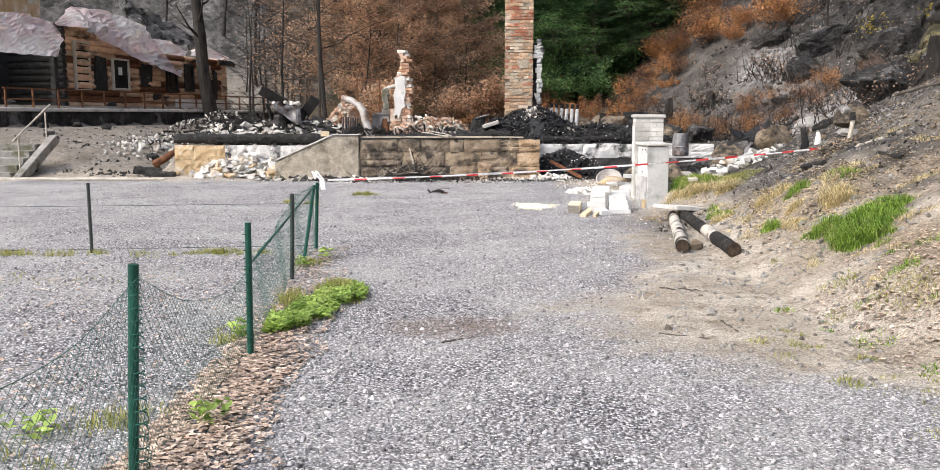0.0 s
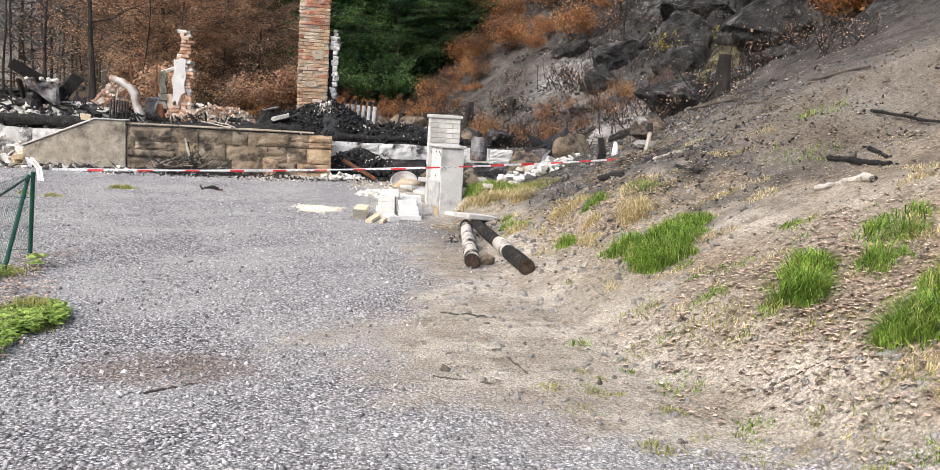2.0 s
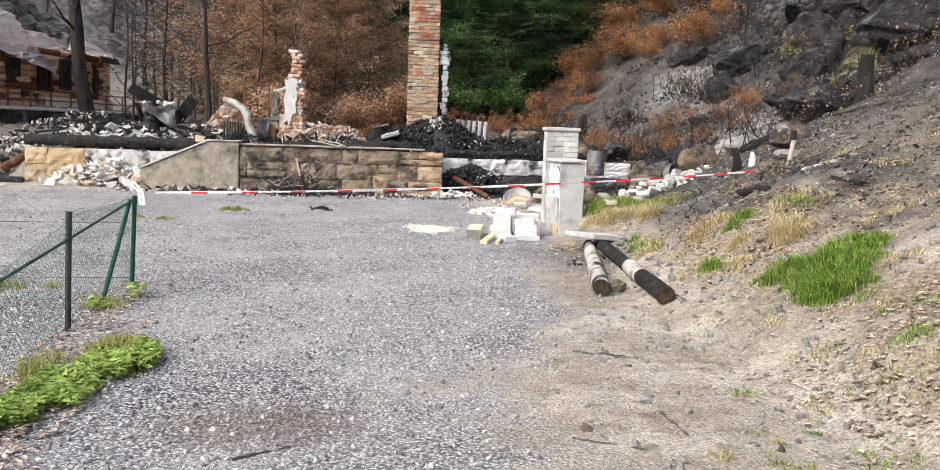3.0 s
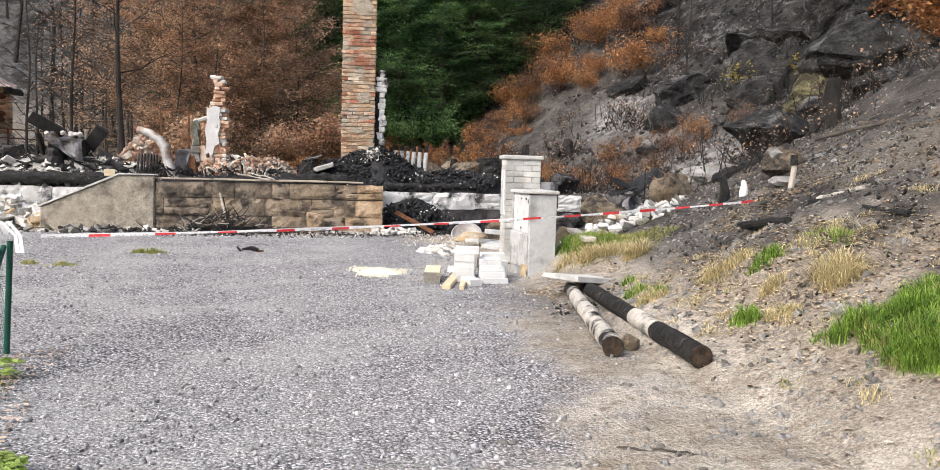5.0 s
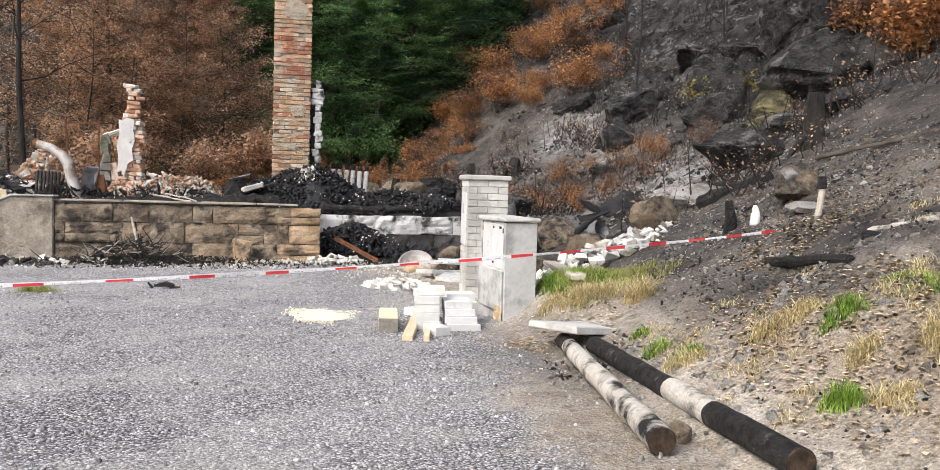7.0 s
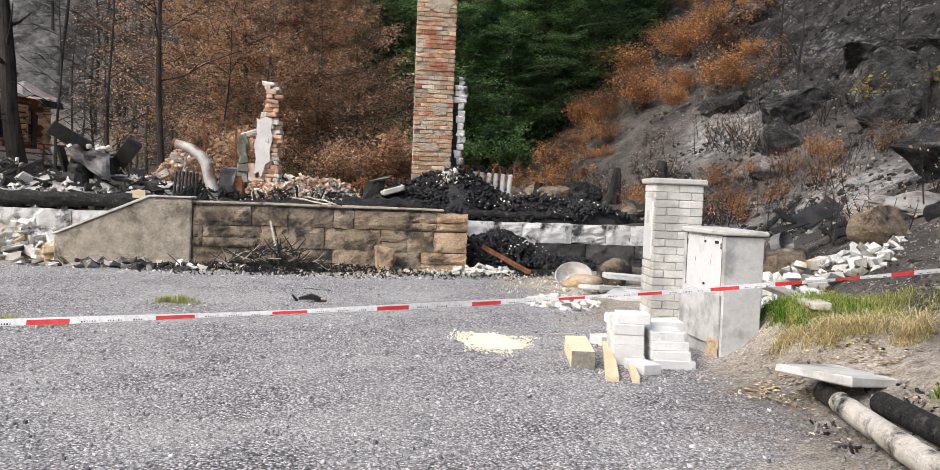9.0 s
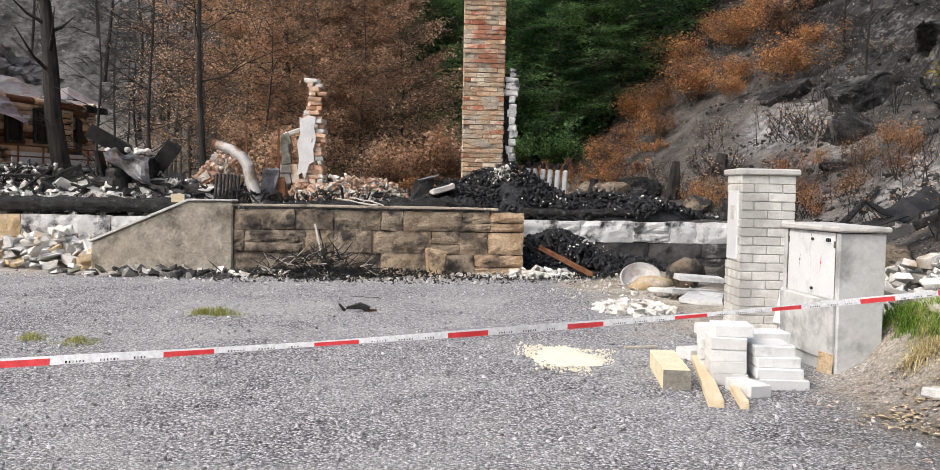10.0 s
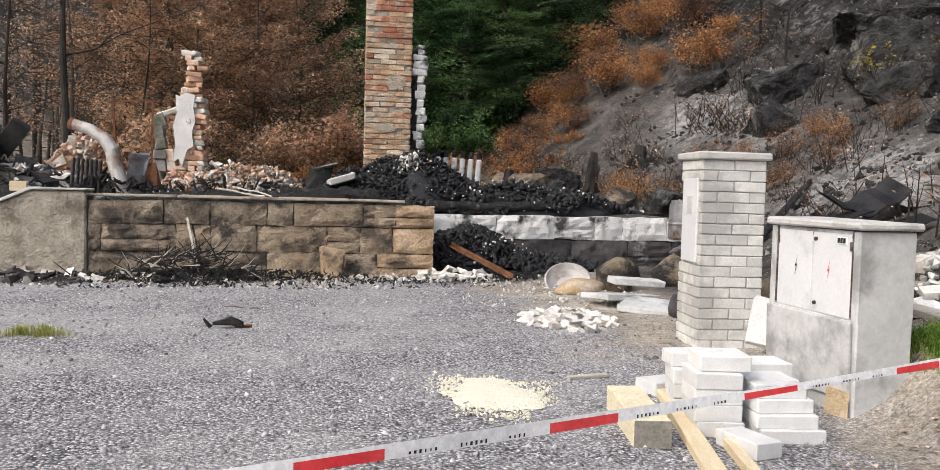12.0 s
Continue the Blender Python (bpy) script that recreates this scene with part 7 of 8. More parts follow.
def steps():
    t = thing("outdoor_steps", "weathered concrete steps with a pipe handrail", "steps", pose(-12.2, 23.2, 0))
    for k in range(5):
        part("step", box(bmesh.new(), 1.6, 0.36, 0.18, 0, 0.33 * k, 0.08 + 0.17 * k, jit=0.008, bevel=0.01), M_OLDCONC, t)
    bm = bmesh.new()
    box(bm, 0.22, 2.4, 0.25, 1.0, 0.75, 0.45, turn=pose(0, 0, 0, 26, 0, 0), jit=0.01, bevel=0.015)
    part("cheek", bm, M_OLDCONC, t, "sloping concrete cheek")
    part("handrail", tube(bmesh.new(), [(0.9, -0.2, 0.95), (0.9, 1.9, 1.9)], 0.025, 7), M_OLDWOOD, t, "pale pipe handrail")
    for y, z in ((0.1, 0.2), (1.6, 0.8)):
        part("handrail_post", tube(bmesh.new(), [(0.9, y, z), (0.9, y, z + 0.9)], 0.02, 7), M_OLDWOOD, t)


steps()
lying("burnt wood chunk on the bare bank", (-8.9, 24.6), (-8.2, 24.8), 0.14)
lying("burnt wood chunk on the bare bank", (-8.4, 24.2), (-7.6, 24.1), 0.1)
lying("rusty beam end beside the foundation", (-8.9, 26.2), (-7.9, 26.0), 0.11, M_RUST, "steel_beam")
lying("pale plank along the bank foot", (-11.5, 22.6), (-7.4, 22.7), 0.05, M_OLDWOOD, "plank")
for k in range(10):
    x, y = R.uniform(-15, -8.5), R.uniform(26, 36)
    single("burnt_clump", rock((0.4, 0.35, 0.3), k * 1.3, 2, 0.5), M_CHARWOOD, "black burnt clump on the bare bank", "debris", pose(x, y, gz(x, y) + 0.05), group="burnt clumps")


# ---- grass, weeds and leaves ----
def tufts(name, label, spots, material, seed, width=0.0032, lean=0.9, category="grass"):
    """Grass on spots of (x, y, rx, ry, blades, height), in clumps that thin out and sink towards the rim."""
    rng = np.random.default_rng(seed)
    vs, fs, k = [], [], 0
    for x, y, rx, ry, n, h in spots:
        centres = blob(rng, max(6, int(90 * rx * ry) + 6), x, y, rx, ry)
        pick = centres[rng.integers(0, len(centres), n)]
        xy = pick + rng.normal(size=(n, 2)) * (0.035 + 0.06 * min(rx, ry))
        r2 = np.clip(((xy[:, 0] - x) / rx) ** 2 + ((xy[:, 1] - y) / ry) ** 2, 0, 1.6)
        p = on_land(xy, -0.012)
        v, f = blades(p, h * (1.15 - 0.55 * r2), rng, width, lean)
        vs.append(v)
        fs.append(f + k)
        k += len(v)
    single(name, mesh(name, np.concatenate(vs), np.concatenate(fs), material), material, label, category, kind="stuff")


tufts("grass", "fresh green grass strip on the bank", [(4.0, 9.2, 0.16, 0.3, 2000, 0.2), (4.25, 9.5, 0.2, 0.3, 2000, 0.17), (4.55, 9.8, 0.22, 0.25, 1400, 0.12), (4.1, 8.95, 0.12, 0.2, 800, 0.17)], M_GRASS, 61)
tufts("grass", "lush green grass on the near bank", [(4.95, 5.35, 0.45, 0.5, 4200, 0.17), (5.45, 5.8, 0.45, 0.5, 4400, 0.15), (5.5, 4.7, 0.35, 0.5, 4000, 0.22), (5.0, 6.1, 0.3, 0.3, 1300, 0.12), (4.5, 6.2, 0.24, 0.24, 1000, 0.17), (4.15, 7.2, 0.17, 0.14, 1200, 0.18), (6.0, 6.6, 0.5, 0.6, 900, 0.1), (4.5, 6.9, 0.14, 0.14, 350, 0.14), (6.2, 5.0, 0.6, 0.7, 4000, 0.18), (5.9, 5.9, 0.5, 0.5, 1500, 0.1), (4.95, 4.0, 0.3, 0.5, 900, 0.2)], M_GRASS, 62)
tufts("grass", "thick green grass at the foot of the near bank", [(4.6, 5.2, 0.3, 0.4, 1800, 0.15), (4.75, 4.6, 0.25, 0.35, 1500, 0.16), (4.45, 5.8, 0.22, 0.3, 900, 0.13), (4.4, 4.9, 0.12, 0.14, 400, 0.13), (5.2, 4.2, 0.3, 0.3, 1200, 0.16), (4.3, 4.95, 0.28, 0.35, 1900, 0.15), (4.5, 4.6, 0.22, 0.3, 1500, 0.16), (4.45, 3.95, 0.22, 0.3, 900, 0.12), (4.2, 5.35, 0.2, 0.22, 800, 0.13), (4.6, 5.0, 0.3, 0.4, 1800, 0.15)], M_GRASS, 70, lean=1.1)
tufts("grass", "tall pale seeding grass on the near bank", [(4.35, 4.7, 0.3, 0.4, 700, 0.14), (5.1, 5.2, 0.6, 0.7, 900, 0.24), (5.6, 4.5, 0.3, 0.4, 900, 0.34), (4.6, 5.7, 0.3, 0.4, 600, 0.2), (4.6, 4.8, 0.25, 0.5, 800, 0.22), (4.9, 6.4, 0.4, 0.4, 500, 0.2)], M_OLIVE, 63, lean=0.8)
tufts("grass", "tuft of dark green grass on the slope", [(3.6, 12.7, 0.12, 0.14, 300, 0.1), (3.72, 10.75, 0.1, 0.12, 350, 0.13), (4.3, 11.5, 0.16, 0.16, 420, 0.1), (4.75, 11.35, 0.2, 0.3, 260, 0.09), (3.98, 9.75, 0.14, 0.2, 1000, 0.18), (3.73, 13.25, 0.07, 0.07, 140, 0.09), (3.64, 12.3, 0.12, 0.1, 200, 0.09), (3.95, 15.4, 0.3, 0.5, 1500, 0.09), (3.72, 15.5, 0.12, 0.45, 1000, 0.13), (4.2, 15.1, 0.2, 0.3, 600, 0.09), (6.2, 10.6, 0.3, 0.5, 160, 0.08), (7.0, 11.5, 0.3, 0.4, 160, 0.08), (6.2, 8.2, 0.3, 0.3, 200, 0.08), (7.6, 8.2, 0.4, 0.5, 300, 0.1), (6.9, 7.0, 0.5, 0.5, 500, 0.12)], M_GRASS, 64)
tufts("grass", "dry straw-coloured grass by the cabinet and bank", [(3.55, 14.95, 0.14, 0.12, 420, 0.1), (3.8, 14.75, 0.22, 0.14, 700, 0.12), (4.2, 14.35, 0.13, 0.13, 800, 0.2), (4.05, 14.6, 0.2, 0.16, 500, 0.13), (4.12, 11.8, 0.16, 0.14, 500, 0.1), (4.02, 11.95, 0.1, 0.12, 350, 0.1), (4.1, 11.06, 0.1, 0.12, 350, 0.09), (3.9, 10.58, 0.12, 0.14, 420, 0.1), (4.47, 10.77, 0.18, 0.16, 600, 0.2), (4.7, 11.4, 0.3, 0.3, 400, 0.07), (3.62, 12.3, 0.14, 0.12, 320, 0.1), (3.75, 11.7, 0.2, 0.2, 200, 0.054), (5.1, 11.6, 0.3, 0.3, 300, 0.072), (3.8, 13.1, 0.2, 0.2, 150, 0.048)], M_DRYGRASS, 65, lean=1.35)
tufts("grass", "olive grass by the cabinet", [(4.2, 15.6, 0.45, 0.6, 1500, 0.11), (3.85, 15.2, 0.3, 0.5, 600, 0.09), (4.55, 15.2, 0.4, 0.5, 700, 0.1), (3.95, 14.9, 0.45, 0.4, 800, 0.08), (4.3, 15.0, 0.4, 0.6, 600, 0.07)], M_OLIVE, 66, lean=1.3)
tufts("grass", "thin moss and grass on the earth", [(3.6, 7.3, 0.4, 0.35, 260, 0.05), (3.9, 6.5, 0.3, 0.3, 200, 0.05), (4.0, 5.3, 0.3, 0.3, 240, 0.05), (4.4, 4.8, 0.3, 0.25, 300, 0.06), (3.6, 4.6, 0.5, 0.4, 260, 0.04), (3.9, 3.9, 0.5, 0.4, 300, 0.05), (3.5, 8.2, 0.2, 0.2, 160, 0.06), (3.3, 7.6, 0.25, 0.25, 120, 0.05), (3.4, 9.6, 0.1, 0.1, 60, 0.06), (3.0, 5.6, 0.3, 0.3, 80, 0.03), (4.3, 4.3, 0.6, 0.5, 500, 0.045), (3.9, 4.9, 0.6, 0.5, 300, 0.04), (4.9, 3.7, 0.5, 0.4, 500, 0.06), (3.6, 5.6, 0.5, 0.4, 160, 0.04), (4.6, 4.4, 0.3, 0.2, 300, 0.06)], M_OLIVE, 67)
tufts("grass", "rounded tussocks of dense green grass at the bank foot", [(3.97, 6.95, 0.13, 0.13, 1500, 0.2), (4.1, 6.02, 0.2, 0.16, 1700, 0.17), (4.05, 4.6, 0.08, 0.08, 400, 0.13), (5.58, 6.6, 0.5, 0.35, 2200, 0.13), (4.9, 7.3, 0.3, 0.25, 700, 0.1)], M_GRASS, 75, lean=1.2)
tufts("grass", "matted dry thatch hanging over the bank lip", [(3.9, 5.2, 0.14, 0.3, 900, 0.13), (4.0, 4.85, 0.14, 0.25, 800, 0.13), (4.35, 4.4, 0.2, 0.2, 900, 0.14), (4.55, 4.1, 0.2, 0.2, 700, 0.16), (4.3, 5.6, 0.2, 0.2, 600, 0.14), (5.15, 4.5, 0.2, 0.2, 900, 0.36)], M_DRYGRASS, 76, lean=1.6)
tufts("grass", "flat olive moss and grass patches in the earth", [(3.7, 4.62, 0.14, 0.1, 320, 0.035), (3.67, 4.17, 0.22, 0.14, 520, 0.035), (3.72, 3.8, 0.22, 0.14, 520, 0.035), (3.72, 3.48, 0.2, 0.14, 420, 0.035), (3.52, 4.09, 0.16, 0.1, 260, 0.03), (3.39, 4.88, 0.12, 0.1, 160, 0.03), (3.3, 4.2, 0.16, 0.1, 180, 0.03), (3.2, 3.8, 0.14, 0.1, 160, 0.03)], M_OLIVE, 77, lean=1.3)
tufts("grass", "dark tufted grass beside a stone high on the slope", [(7.55, 7.2, 0.22, 0.22, 1100, 0.34), (7.2, 6.4, 0.3, 0.4, 900, 0.16), (8.2, 6.6, 0.5, 0.5, 1500, 0.2)], M_GRASS, 74)
boulder("dark boulder high on the slope", 7.95, 7.3, 0.6, 0.5, 0.5, M_ROCK, 9.4)
tufts("grass", "grass and moss strip along the enclosure", [(-4.4, 10.8, 1.8, 0.18, 900, 0.08), (-2.4, 10.95, 0.7, 0.14, 500, 0.08), (-1.2, 8.2, 0.1, 0.5, 350, 0.12), (-0.85, 8.5, 0.22, 0.4, 900, 0.14), (-1.4, 10.2, 0.2, 0.3, 300, 0.08), (-1.5, 5.2, 0.35, 0.3, 220, 0.08), (-2.0, 4.6, 0.5, 0.4, 300, 0.09), (-3.1, 17.1, 0.14, 0.12, 200, 0.07), (-2.65, 17.0, 0.16, 0.08, 160, 0.06), (-1.9, 18.7, 0.3, 0.16, 500, 0.09), (-2.65, 16.85, 0.2, 0.1, 160, 0.06), (-1.4, 7.0, 0.14, 0.4, 220, 0.08), (-4.0, 9.4, 1.6, 0.6, 300, 0.04)], M_OLIVE, 68)


def sprigs(name, label, material, seed, n, x0, x1, y0, y1, h):
    """Many small flat grass sprigs strewn over bare earth."""
    rr = random.Random(seed)
    spots = []
    for _ in range(n):
        x, y = rr.uniform(x0, x1), rr.uniform(y0, y1)
        if x > float(edge(y)) - 0.4 + rr.gauss(0, 0.3):
            s = rr.uniform(0.03, 0.13)
            spots.append((x, y, s * 1.4, s, int(900 * s), h * rr.uniform(0.6, 1.4)))
    tufts(name, label, spots, material, seed, lean=1.1)


sprigs("grass", "small olive grass sprigs in the bare earth", M_OLIVE, 171, 150, 2.4, 5.4, 3.2, 7.4, 0.035)
sprigs("grass", "small green grass sprigs in the bare earth", M_GRASS, 172, 70, 2.8, 5.4, 3.2, 8.5, 0.04)
sprigs("grass", "straw-coloured sprigs over the bank", M_DRYGRASS, 173, 90, 3.4, 6.5, 5.5, 13.5, 0.06)


def weeds(label, spots, leaf, seed, material=M_WEED, n=90, h=0.1):
    rng = np.random.default_rng(seed)
    pts = []
    for x, y, rx, ry in spots:
        xy = blob(rng, n, x, y, rx, ry)
        pts.append(on_land(xy, 0.02) + np.column_stack([np.zeros(n), np.zeros(n), rng.uniform(0, h, n)]))
    v, f = leaves(np.concatenate(pts), leaf, rng, 0.75, 1.7)
    single("weeds", mesh("weeds", v, f, material), material, label, "weeds", kind="stuff")


weeds("bright green broad-leaved weeds beside the fence", [(-0.95, 7.75, 0.2, 0.4), (-0.85, 8.3, 0.18, 0.35), (-1.05, 7.35, 0.16, 0.25), (-0.72, 8.5, 0.14, 0.3)], 0.036, 71, n=900, h=0.06)
weeds("small green weeds in the leaf litter", [(-1.47, 10.05, 0.1, 0.12), (-1.3, 10.6, 0.1, 0.1), (-0.98, 5.2, 0.1, 0.1), (-1.8, 5.0, 0.15, 0.12), (-2.1, 4.5, 0.15, 0.15), (-1.3, 7.0, 0.08, 0.1)], 0.045, 72, n=34)
weeds("leafy bramble shoots in the grass bank", [(4.75, 5.55, 0.2, 0.25), (6.2, 6.1, 0.1, 0.1), (5.6, 6.2, 0.3, 0.2)], 0.03, 73, n=170, h=0.22)


def bramble(x, y, seed):
    """Arching woody shoots with small scorched leaves."""
    rr, rng = random.Random(seed), np.random.default_rng(seed)
    t = thing("bramble", "bramble shoots with reddish dry leaves in the grass", "bramble", pose(x, y, gz(x, y) - 0.02), group="brambles in the grass bank")
    pts = []
    for k in range(7):
        q, h = rr.uniform(0, 6.28), rr.uniform(0.2, 0.42)
        o = Vector((rr.gauss(0, 0.05), rr.gauss(0, 0.05), 0))
        e = o + Vector((math.cos(q) * h * 0.4, math.sin(q) * h * 0.4, h))
        mid = o.lerp(e, 0.5) + Vector((0, 0, 0.05))
        part("shoot", tube(bmesh.new(), [o, mid, e], [0.006, 0.005, 0.002], 5), M_RUST, t)
        f = rng.uniform(0.3, 1.05, 22)[:, None]
        pts.append(np.array(o) * (1 - f) + np.array(e) * f + rng.normal(size=(22, 3)) * 0.04)
    v, f = leaves(np.concatenate(pts), 0.022, rng, 0.4)
    part("leaves", mesh("leaves", v, f, M_BROWNLEAF), M_BROWNLEAF, t, "reddish brown dry leaves")


bramble(4.3, 5.55, 301)
bramble(4.55, 5.75, 302)
bramble(4.75, 6.3, 303)
bramble(6.75, 7.3, 304)


def litter(name, label, spots, seed, size=0.06, material=M_LEAFLIT):
    rng = np.random.default_rng(seed)
    pts = []
    for x, y, rx, ry, n in spots:
        n = n * 8 // 10
        pts.append(on_land(blob(rng, n, x, y, rx * 1.5, ry * 1.5), 0.012) + np.column_stack([np.zeros(n), np.zeros(n), rng.uniform(0, 0.012, n)]))
    v, f = leaves(np.concatenate(pts), size, rng, 0.96, 1.4)
    single(name, mesh(name, v, f, material), material, label, "leaf litter", kind="stuff")


litter("leaf_litter", "dry brown beech leaves drifted along the fence", [(-1.0, 5.4, 0.2, 0.8, 1300), (-1.02, 6.4, 0.2, 0.8, 1300), (-0.95, 4.4, 0.25, 0.7, 900), (-1.2, 9.0, 0.2, 0.7, 500), (-1.4, 10.6, 0.22, 0.6, 350), (-1.1, 7.4, 0.25, 0.5, 600), (-1.0, 5.0, 0.2, 0.9, 1300), (-1.05, 6.0, 0.18, 0.8, 1300), (-2.4, 5.2, 0.9, 1.0, 500), (-3.0, 8.5, 1.2, 1.2, 500)], 81, 0.032)
litter("leaf_litter", "dry leaves on the earth bank", [(4.0, 7.3, 0.6, 0.6, 1080), (4.4, 6.6, 0.5, 0.5, 780), (4.1, 6.0, 0.5, 0.5, 780), (4.2, 5.2, 0.5, 0.5, 540), (3.6, 6.6, 0.4, 0.5, 300), (4.5, 8.0, 0.5, 0.6, 420), (4.6, 5.2, 0.6, 0.4, 300), (5.0, 7.4, 0.6, 0.7, 360), (4.3, 4.2, 0.6, 0.6, 240), (3.7, 10.2, 0.5, 0.9, 156), (3.6, 14.6, 0.5, 0.4, 192), (3.3, 13.3, 0.4, 0.5, 72), (3.9, 12.0, 0.6, 0.8, 156), (6.0, 7.6, 0.8, 0.8, 300), (7.0, 7.2, 0.8, 0.8, 300), (5.9, 14.0, 0.4, 0.5, 120), (8.0, 9.0, 1.2, 1.5, 300), (6.6, 12.0, 1.0, 1.5, 150), (8.5, 13.0, 1.5, 2.0, 240), (3.4, 8.0, 0.5, 0.8, 150)], 82, 0.033)


# ---- loose stones ----
def scatter(name, label, spots, sizes, seed, material, category="stones", squash=(1, 1, 0.6), lift=0.0):
    rng = np.random.default_rng(seed)
    pts = np.concatenate([on_land(blob(rng, n, x, y, rx, ry), lift) for x, y, rx, ry, n in spots])
    v, f = lumps(0, lambda q: pts, sizes, rng, squash)
    single(name, mesh(name, v, f, material), material, label, category, kind="stuff")


def gravel():
    rng = np.random.default_rng(91)
    y = 1.0 + 22.4 * rng.uniform(0, 1, 45000) ** 1.9
    x = rng.uniform(-1, 1, 45000)
    x = 0.4 + x * (2.4 + 0.42 * (y - 1))
    keep = (x < edge(y) + rng.normal(size=len(x)) * 0.3) & (rng.uniform(0, 1, len(x)) < sm(1.0, 3.2, y) * (1 - sm(0.7, 1.0, np.abs(x - 0.4) / (2.4 + 0.42 * (y - 1)))))
    p = np.column_stack([x[keep], y[keep], land(x[keep], y[keep]) + 0.004])
    v, f = lumps(0, lambda q: p, (0.008, 0.021), rng, (1.2, 1.2, 0.7))
    single("gravel_stones", mesh("gravel_stones", v, f, M_GRAVEL), M_GRAVEL, "loose grey crushed gravel on the lot", "gravel", kind="stuff")


gravel()
scatter("slope_stones", "pale stone chips strewn over the ash slope", [(5.5, 12, 2.2, 3.5, 1800), (7, 16, 3, 4, 1800), (8, 11, 3, 4, 900), (5.0, 15.0, 1.2, 1.5, 500), (9, 21, 3, 4, 500), (4.2, 11.5, 0.8, 1.5, 300), (11, 27, 4, 6, 700)], (0.005, 0.026), 92, M_ROCKWHITE)
scatter("slope_rocks", "sooty stones and clods lying on the burnt slope", [(5.4, 13.0, 1.4, 2.0, 110), (6.8, 15.5, 2, 2.5, 160), (7.8, 18, 2, 3, 180), (5.2, 17.8, 1.0, 1.5, 90), (8.5, 13, 2, 3, 120)], (0.02, 0.06), 193, M_ROCKTAN, squash=(1.3, 1, 0.6))
scatter("slope_chars", "burnt wood scraps lying on the slope", [(5.4, 13.0, 1.4, 2.0, 420), (6.8, 15.8, 2, 2.5, 420), (7.8, 18.5, 2, 3, 360), (5.0, 18.5, 1.2, 1.6, 300), (6.8, 11, 1.6, 1.6, 200), (3.4, 13.2, 0.4, 0.7, 120)], (0.008, 0.03), 194, M_CHARWOOD, "charcoal", squash=(3.0, 0.8, 0.5))
scatter("slope_flakes", "pale slate flakes and chips on the slope and bank", [(4.6, 11.5, 1.2, 1.6, 420), (5.6, 13.5, 1.6, 1.6, 420), (4.0, 9.5, 0.8, 1.6, 260), (3.4, 12.5, 0.5, 1.4, 260), (7, 16, 2, 2.5, 420)], (0.012, 0.05), 195, M_ROCKWHITE, squash=(1.5, 1.1, 0.25))
litter("straw_litter", "straw and dry leaves over the ash slope", [(5.4, 13.8, 0.4, 0.3, 500), (6.3, 14.2, 0.4, 0.4, 300), (4.4, 11.6, 0.6, 0.5, 600), (4.2, 10.6, 0.6, 0.6, 500), (4.0, 12.6, 0.4, 0.6, 300), (5.2, 11.2, 0.6, 0.5, 400), (3.5, 14.3, 0.4, 0.3, 400), (7.4, 13.2, 0.6, 0.8, 500), (6.5, 10.5, 0.8, 0.8, 400)], 182, 0.035, M_LITTERSTRAW)
scatter("bank_char", "charred bits strewn over the bare bank", [(-11.0, 27, 3.0, 3, 200), (-10, 31, 2, 4, 160), (-9, 24.3, 1.6, 0.6, 160)], (0.015, 0.07), 197, M_CHARWOOD, "charcoal", squash=(1.8, 1, 0.5))
scatter("hill_rocks", "broken dark rocks and charred soil clods on the hillside", [(11, 24, 3, 3, 300), (13, 31, 4, 5, 500), (17, 30, 4, 5, 400), (15, 40, 5, 6, 500), (9, 33, 2.5, 4, 300), (20, 38, 5, 6, 300), (8.5, 27, 2, 3, 250)], (0.03, 0.13), 97, M_ROCK, squash=(1.2, 1, 0.7))
scatter("hill_chips", "pale stone chips on the dark hillside", [(13, 30, 5, 7, 900), (10, 24, 3, 4, 600), (17, 38, 6, 8, 600)], (0.02, 0.07), 98, M_ROCKWHITE)
scatter("slope_char", "black charcoal bits strewn over the ash slope", [(5.5, 12.6, 2.0, 3.0, 2600), (7, 17, 3, 4, 2200), (8, 11, 3, 4, 900), (9, 22, 3, 4, 900), (5.0, 18.5, 1.2, 2.0, 800)], (0.005, 0.024), 93, M_CHARWOOD, "charcoal")
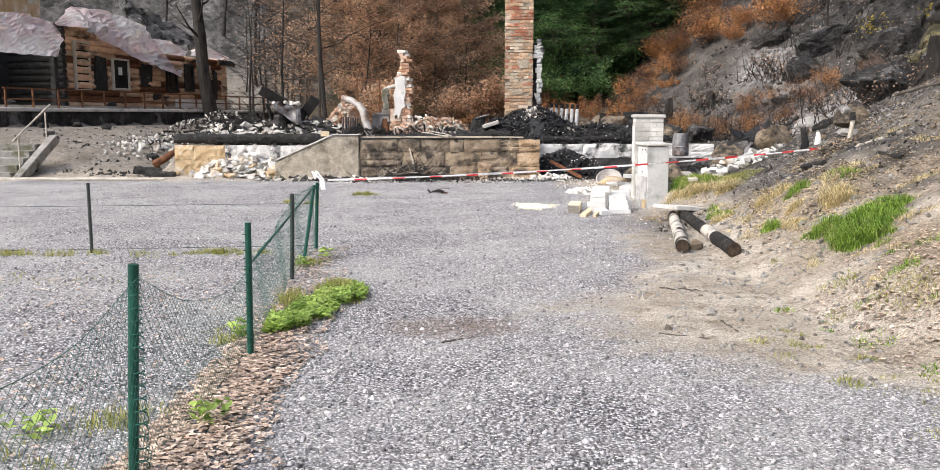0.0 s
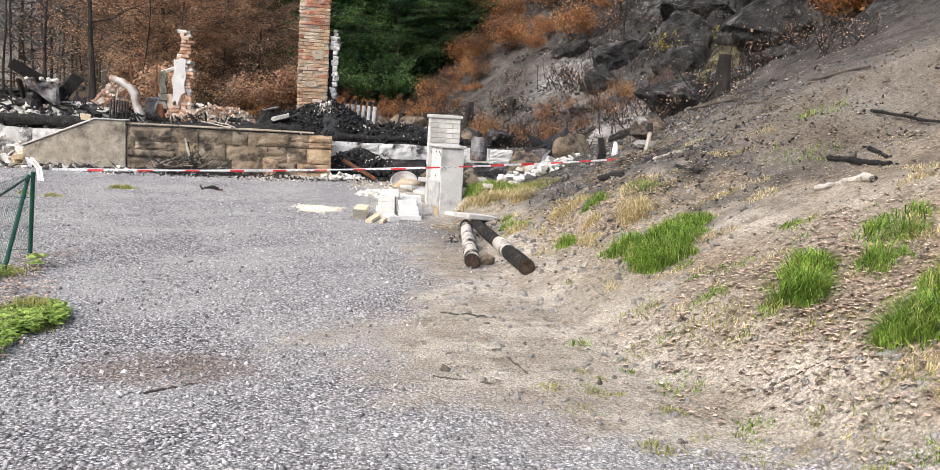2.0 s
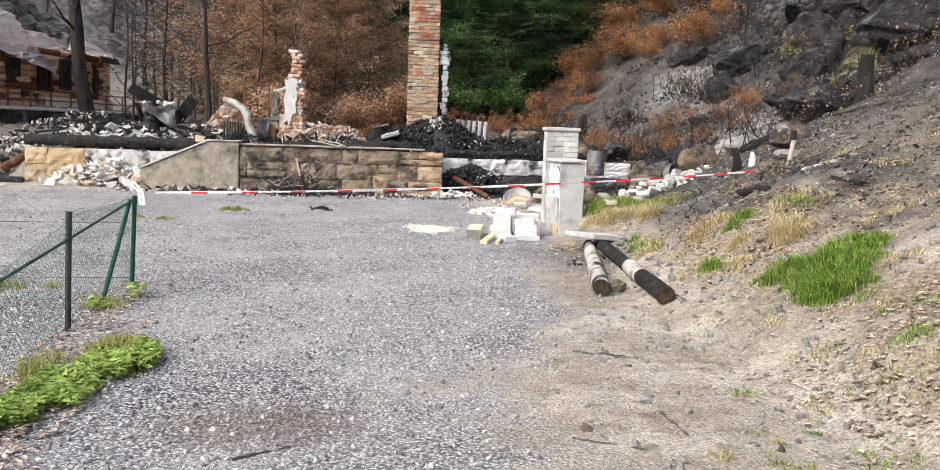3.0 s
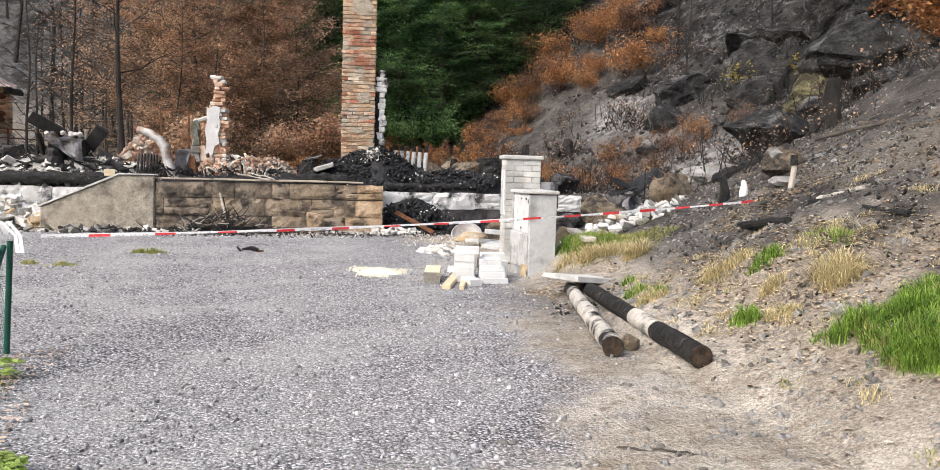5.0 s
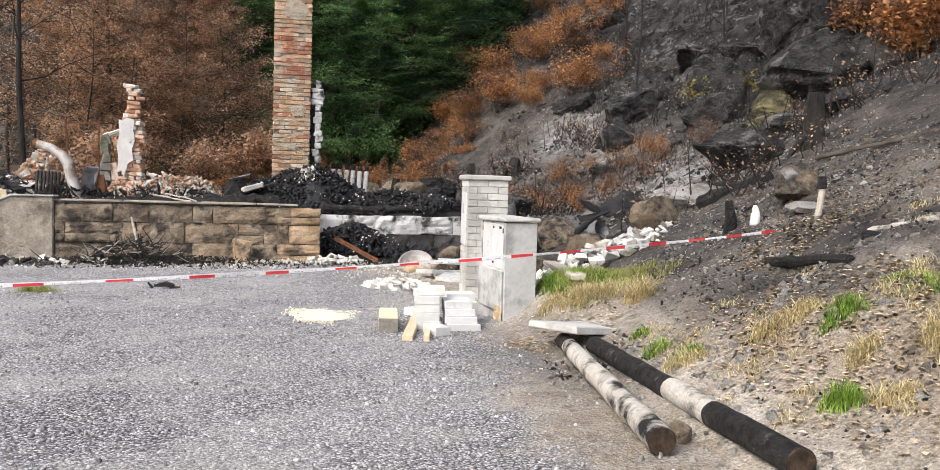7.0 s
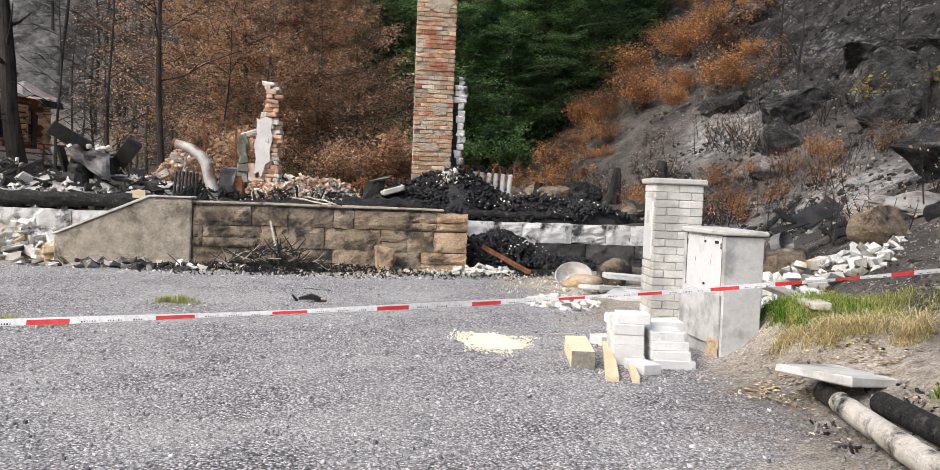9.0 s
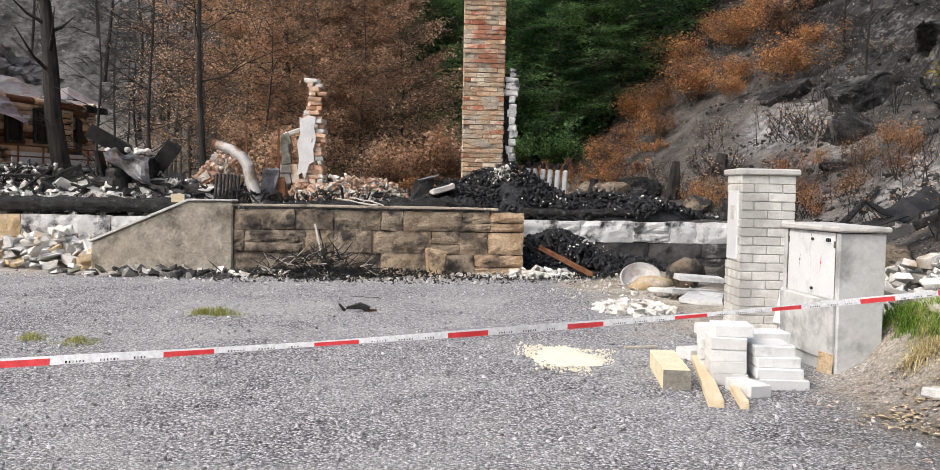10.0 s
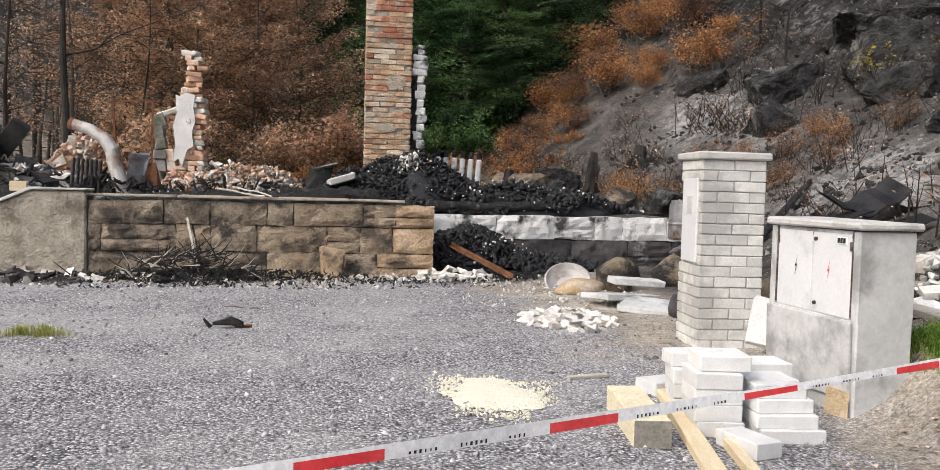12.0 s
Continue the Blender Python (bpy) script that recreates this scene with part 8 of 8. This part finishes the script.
scatter("lot_stones", "small pale stones on the earth", [(2.6, 8.0, 1.2, 1.5, 260), (3.0, 10.0, 0.6, 1.5, 160), (3.5, 6.0, 0.8, 1.0, 160), (3.2, 13.0, 0.4, 1.2, 160), (3.3, 18.5, 0.7, 2.0, 260)], (0.012, 0.045), 94, M_ROCKWHITE)
scatter("burnt_floor_rubble", "mixed pale crumbs over the burnt floor", [(-5.5, 26.8, 2.5, 1.0, 500), (-1.0, 26.2, 2.2, 0.9, 500), (4.5, 27.8, 2.5, 1.2, 400), (-8.5, 29, 2.5, 2.5, 600)], (0.04, 0.16), 95, M_RUBBLE, lift=0.05)
scatter("bank_stones", "stones strewn over the bare bank", [(-11.0, 27, 3.0, 3, 400), (-10, 32, 2, 4, 300)], (0.015, 0.06), 96, M_ROCKWHITE)
scatter("sawdust_crumbs", "pale sawdust crumbs round the spill", [(1.4, 16.38, 0.33, 0.5, 1600), (1.4, 16.38, 0.4, 0.6, 400)], (0.006, 0.018), 199, M_SAWDUST, "sawdust", lift=0.006)
twig_spots = (((0.16, 6.86), (0.43, 7.05)), ((2.1, 7.0), (1.75, 7.15)), ((2.35, 7.2), (2.3, 7.75)), ((2.1, 8.9), (2.5, 8.75)), ((4.4, 9.0), (4.6, 9.4)), ((3.5, 6.35), (3.75, 6.2)), ((2.0, 5.45), (2.06, 5.42)), ((-0.6, 20.3), (-0.2, 20.1)))
for a, b in twig_spots:
    lying("thin dark twig lying on the ground", a, b, 0.006, M_BARK, "twig")
db = thing("charred_scrap", "charred piece of wood lying on the gravel", "debris", pose(-0.4, 18.95, 0) @ Matrix.Scale(0.75, 4))
part("piece", tube(bmesh.new(), [(-0.2, 0, 0.06), (0, 0.02, 0.09), (0.14, 0, 0.05)], [0.02, 0.06, 0.04], 7, True, 0.2), M_CHARWOOD, db)
part("piece", tube(bmesh.new(), [(-0.22, 0.02, 0.02), (-0.3, 0, 0.12)], [0.03, 0.015], 6, True, 0.2), M_CHARWOOD, db)
part("piece", tube(bmesh.new(), [(0.05, 0.02, 0.02), (0.24, 0.03, 0.03)], [0.03, 0.02], 6, True, 0.2), M_RUST, db)
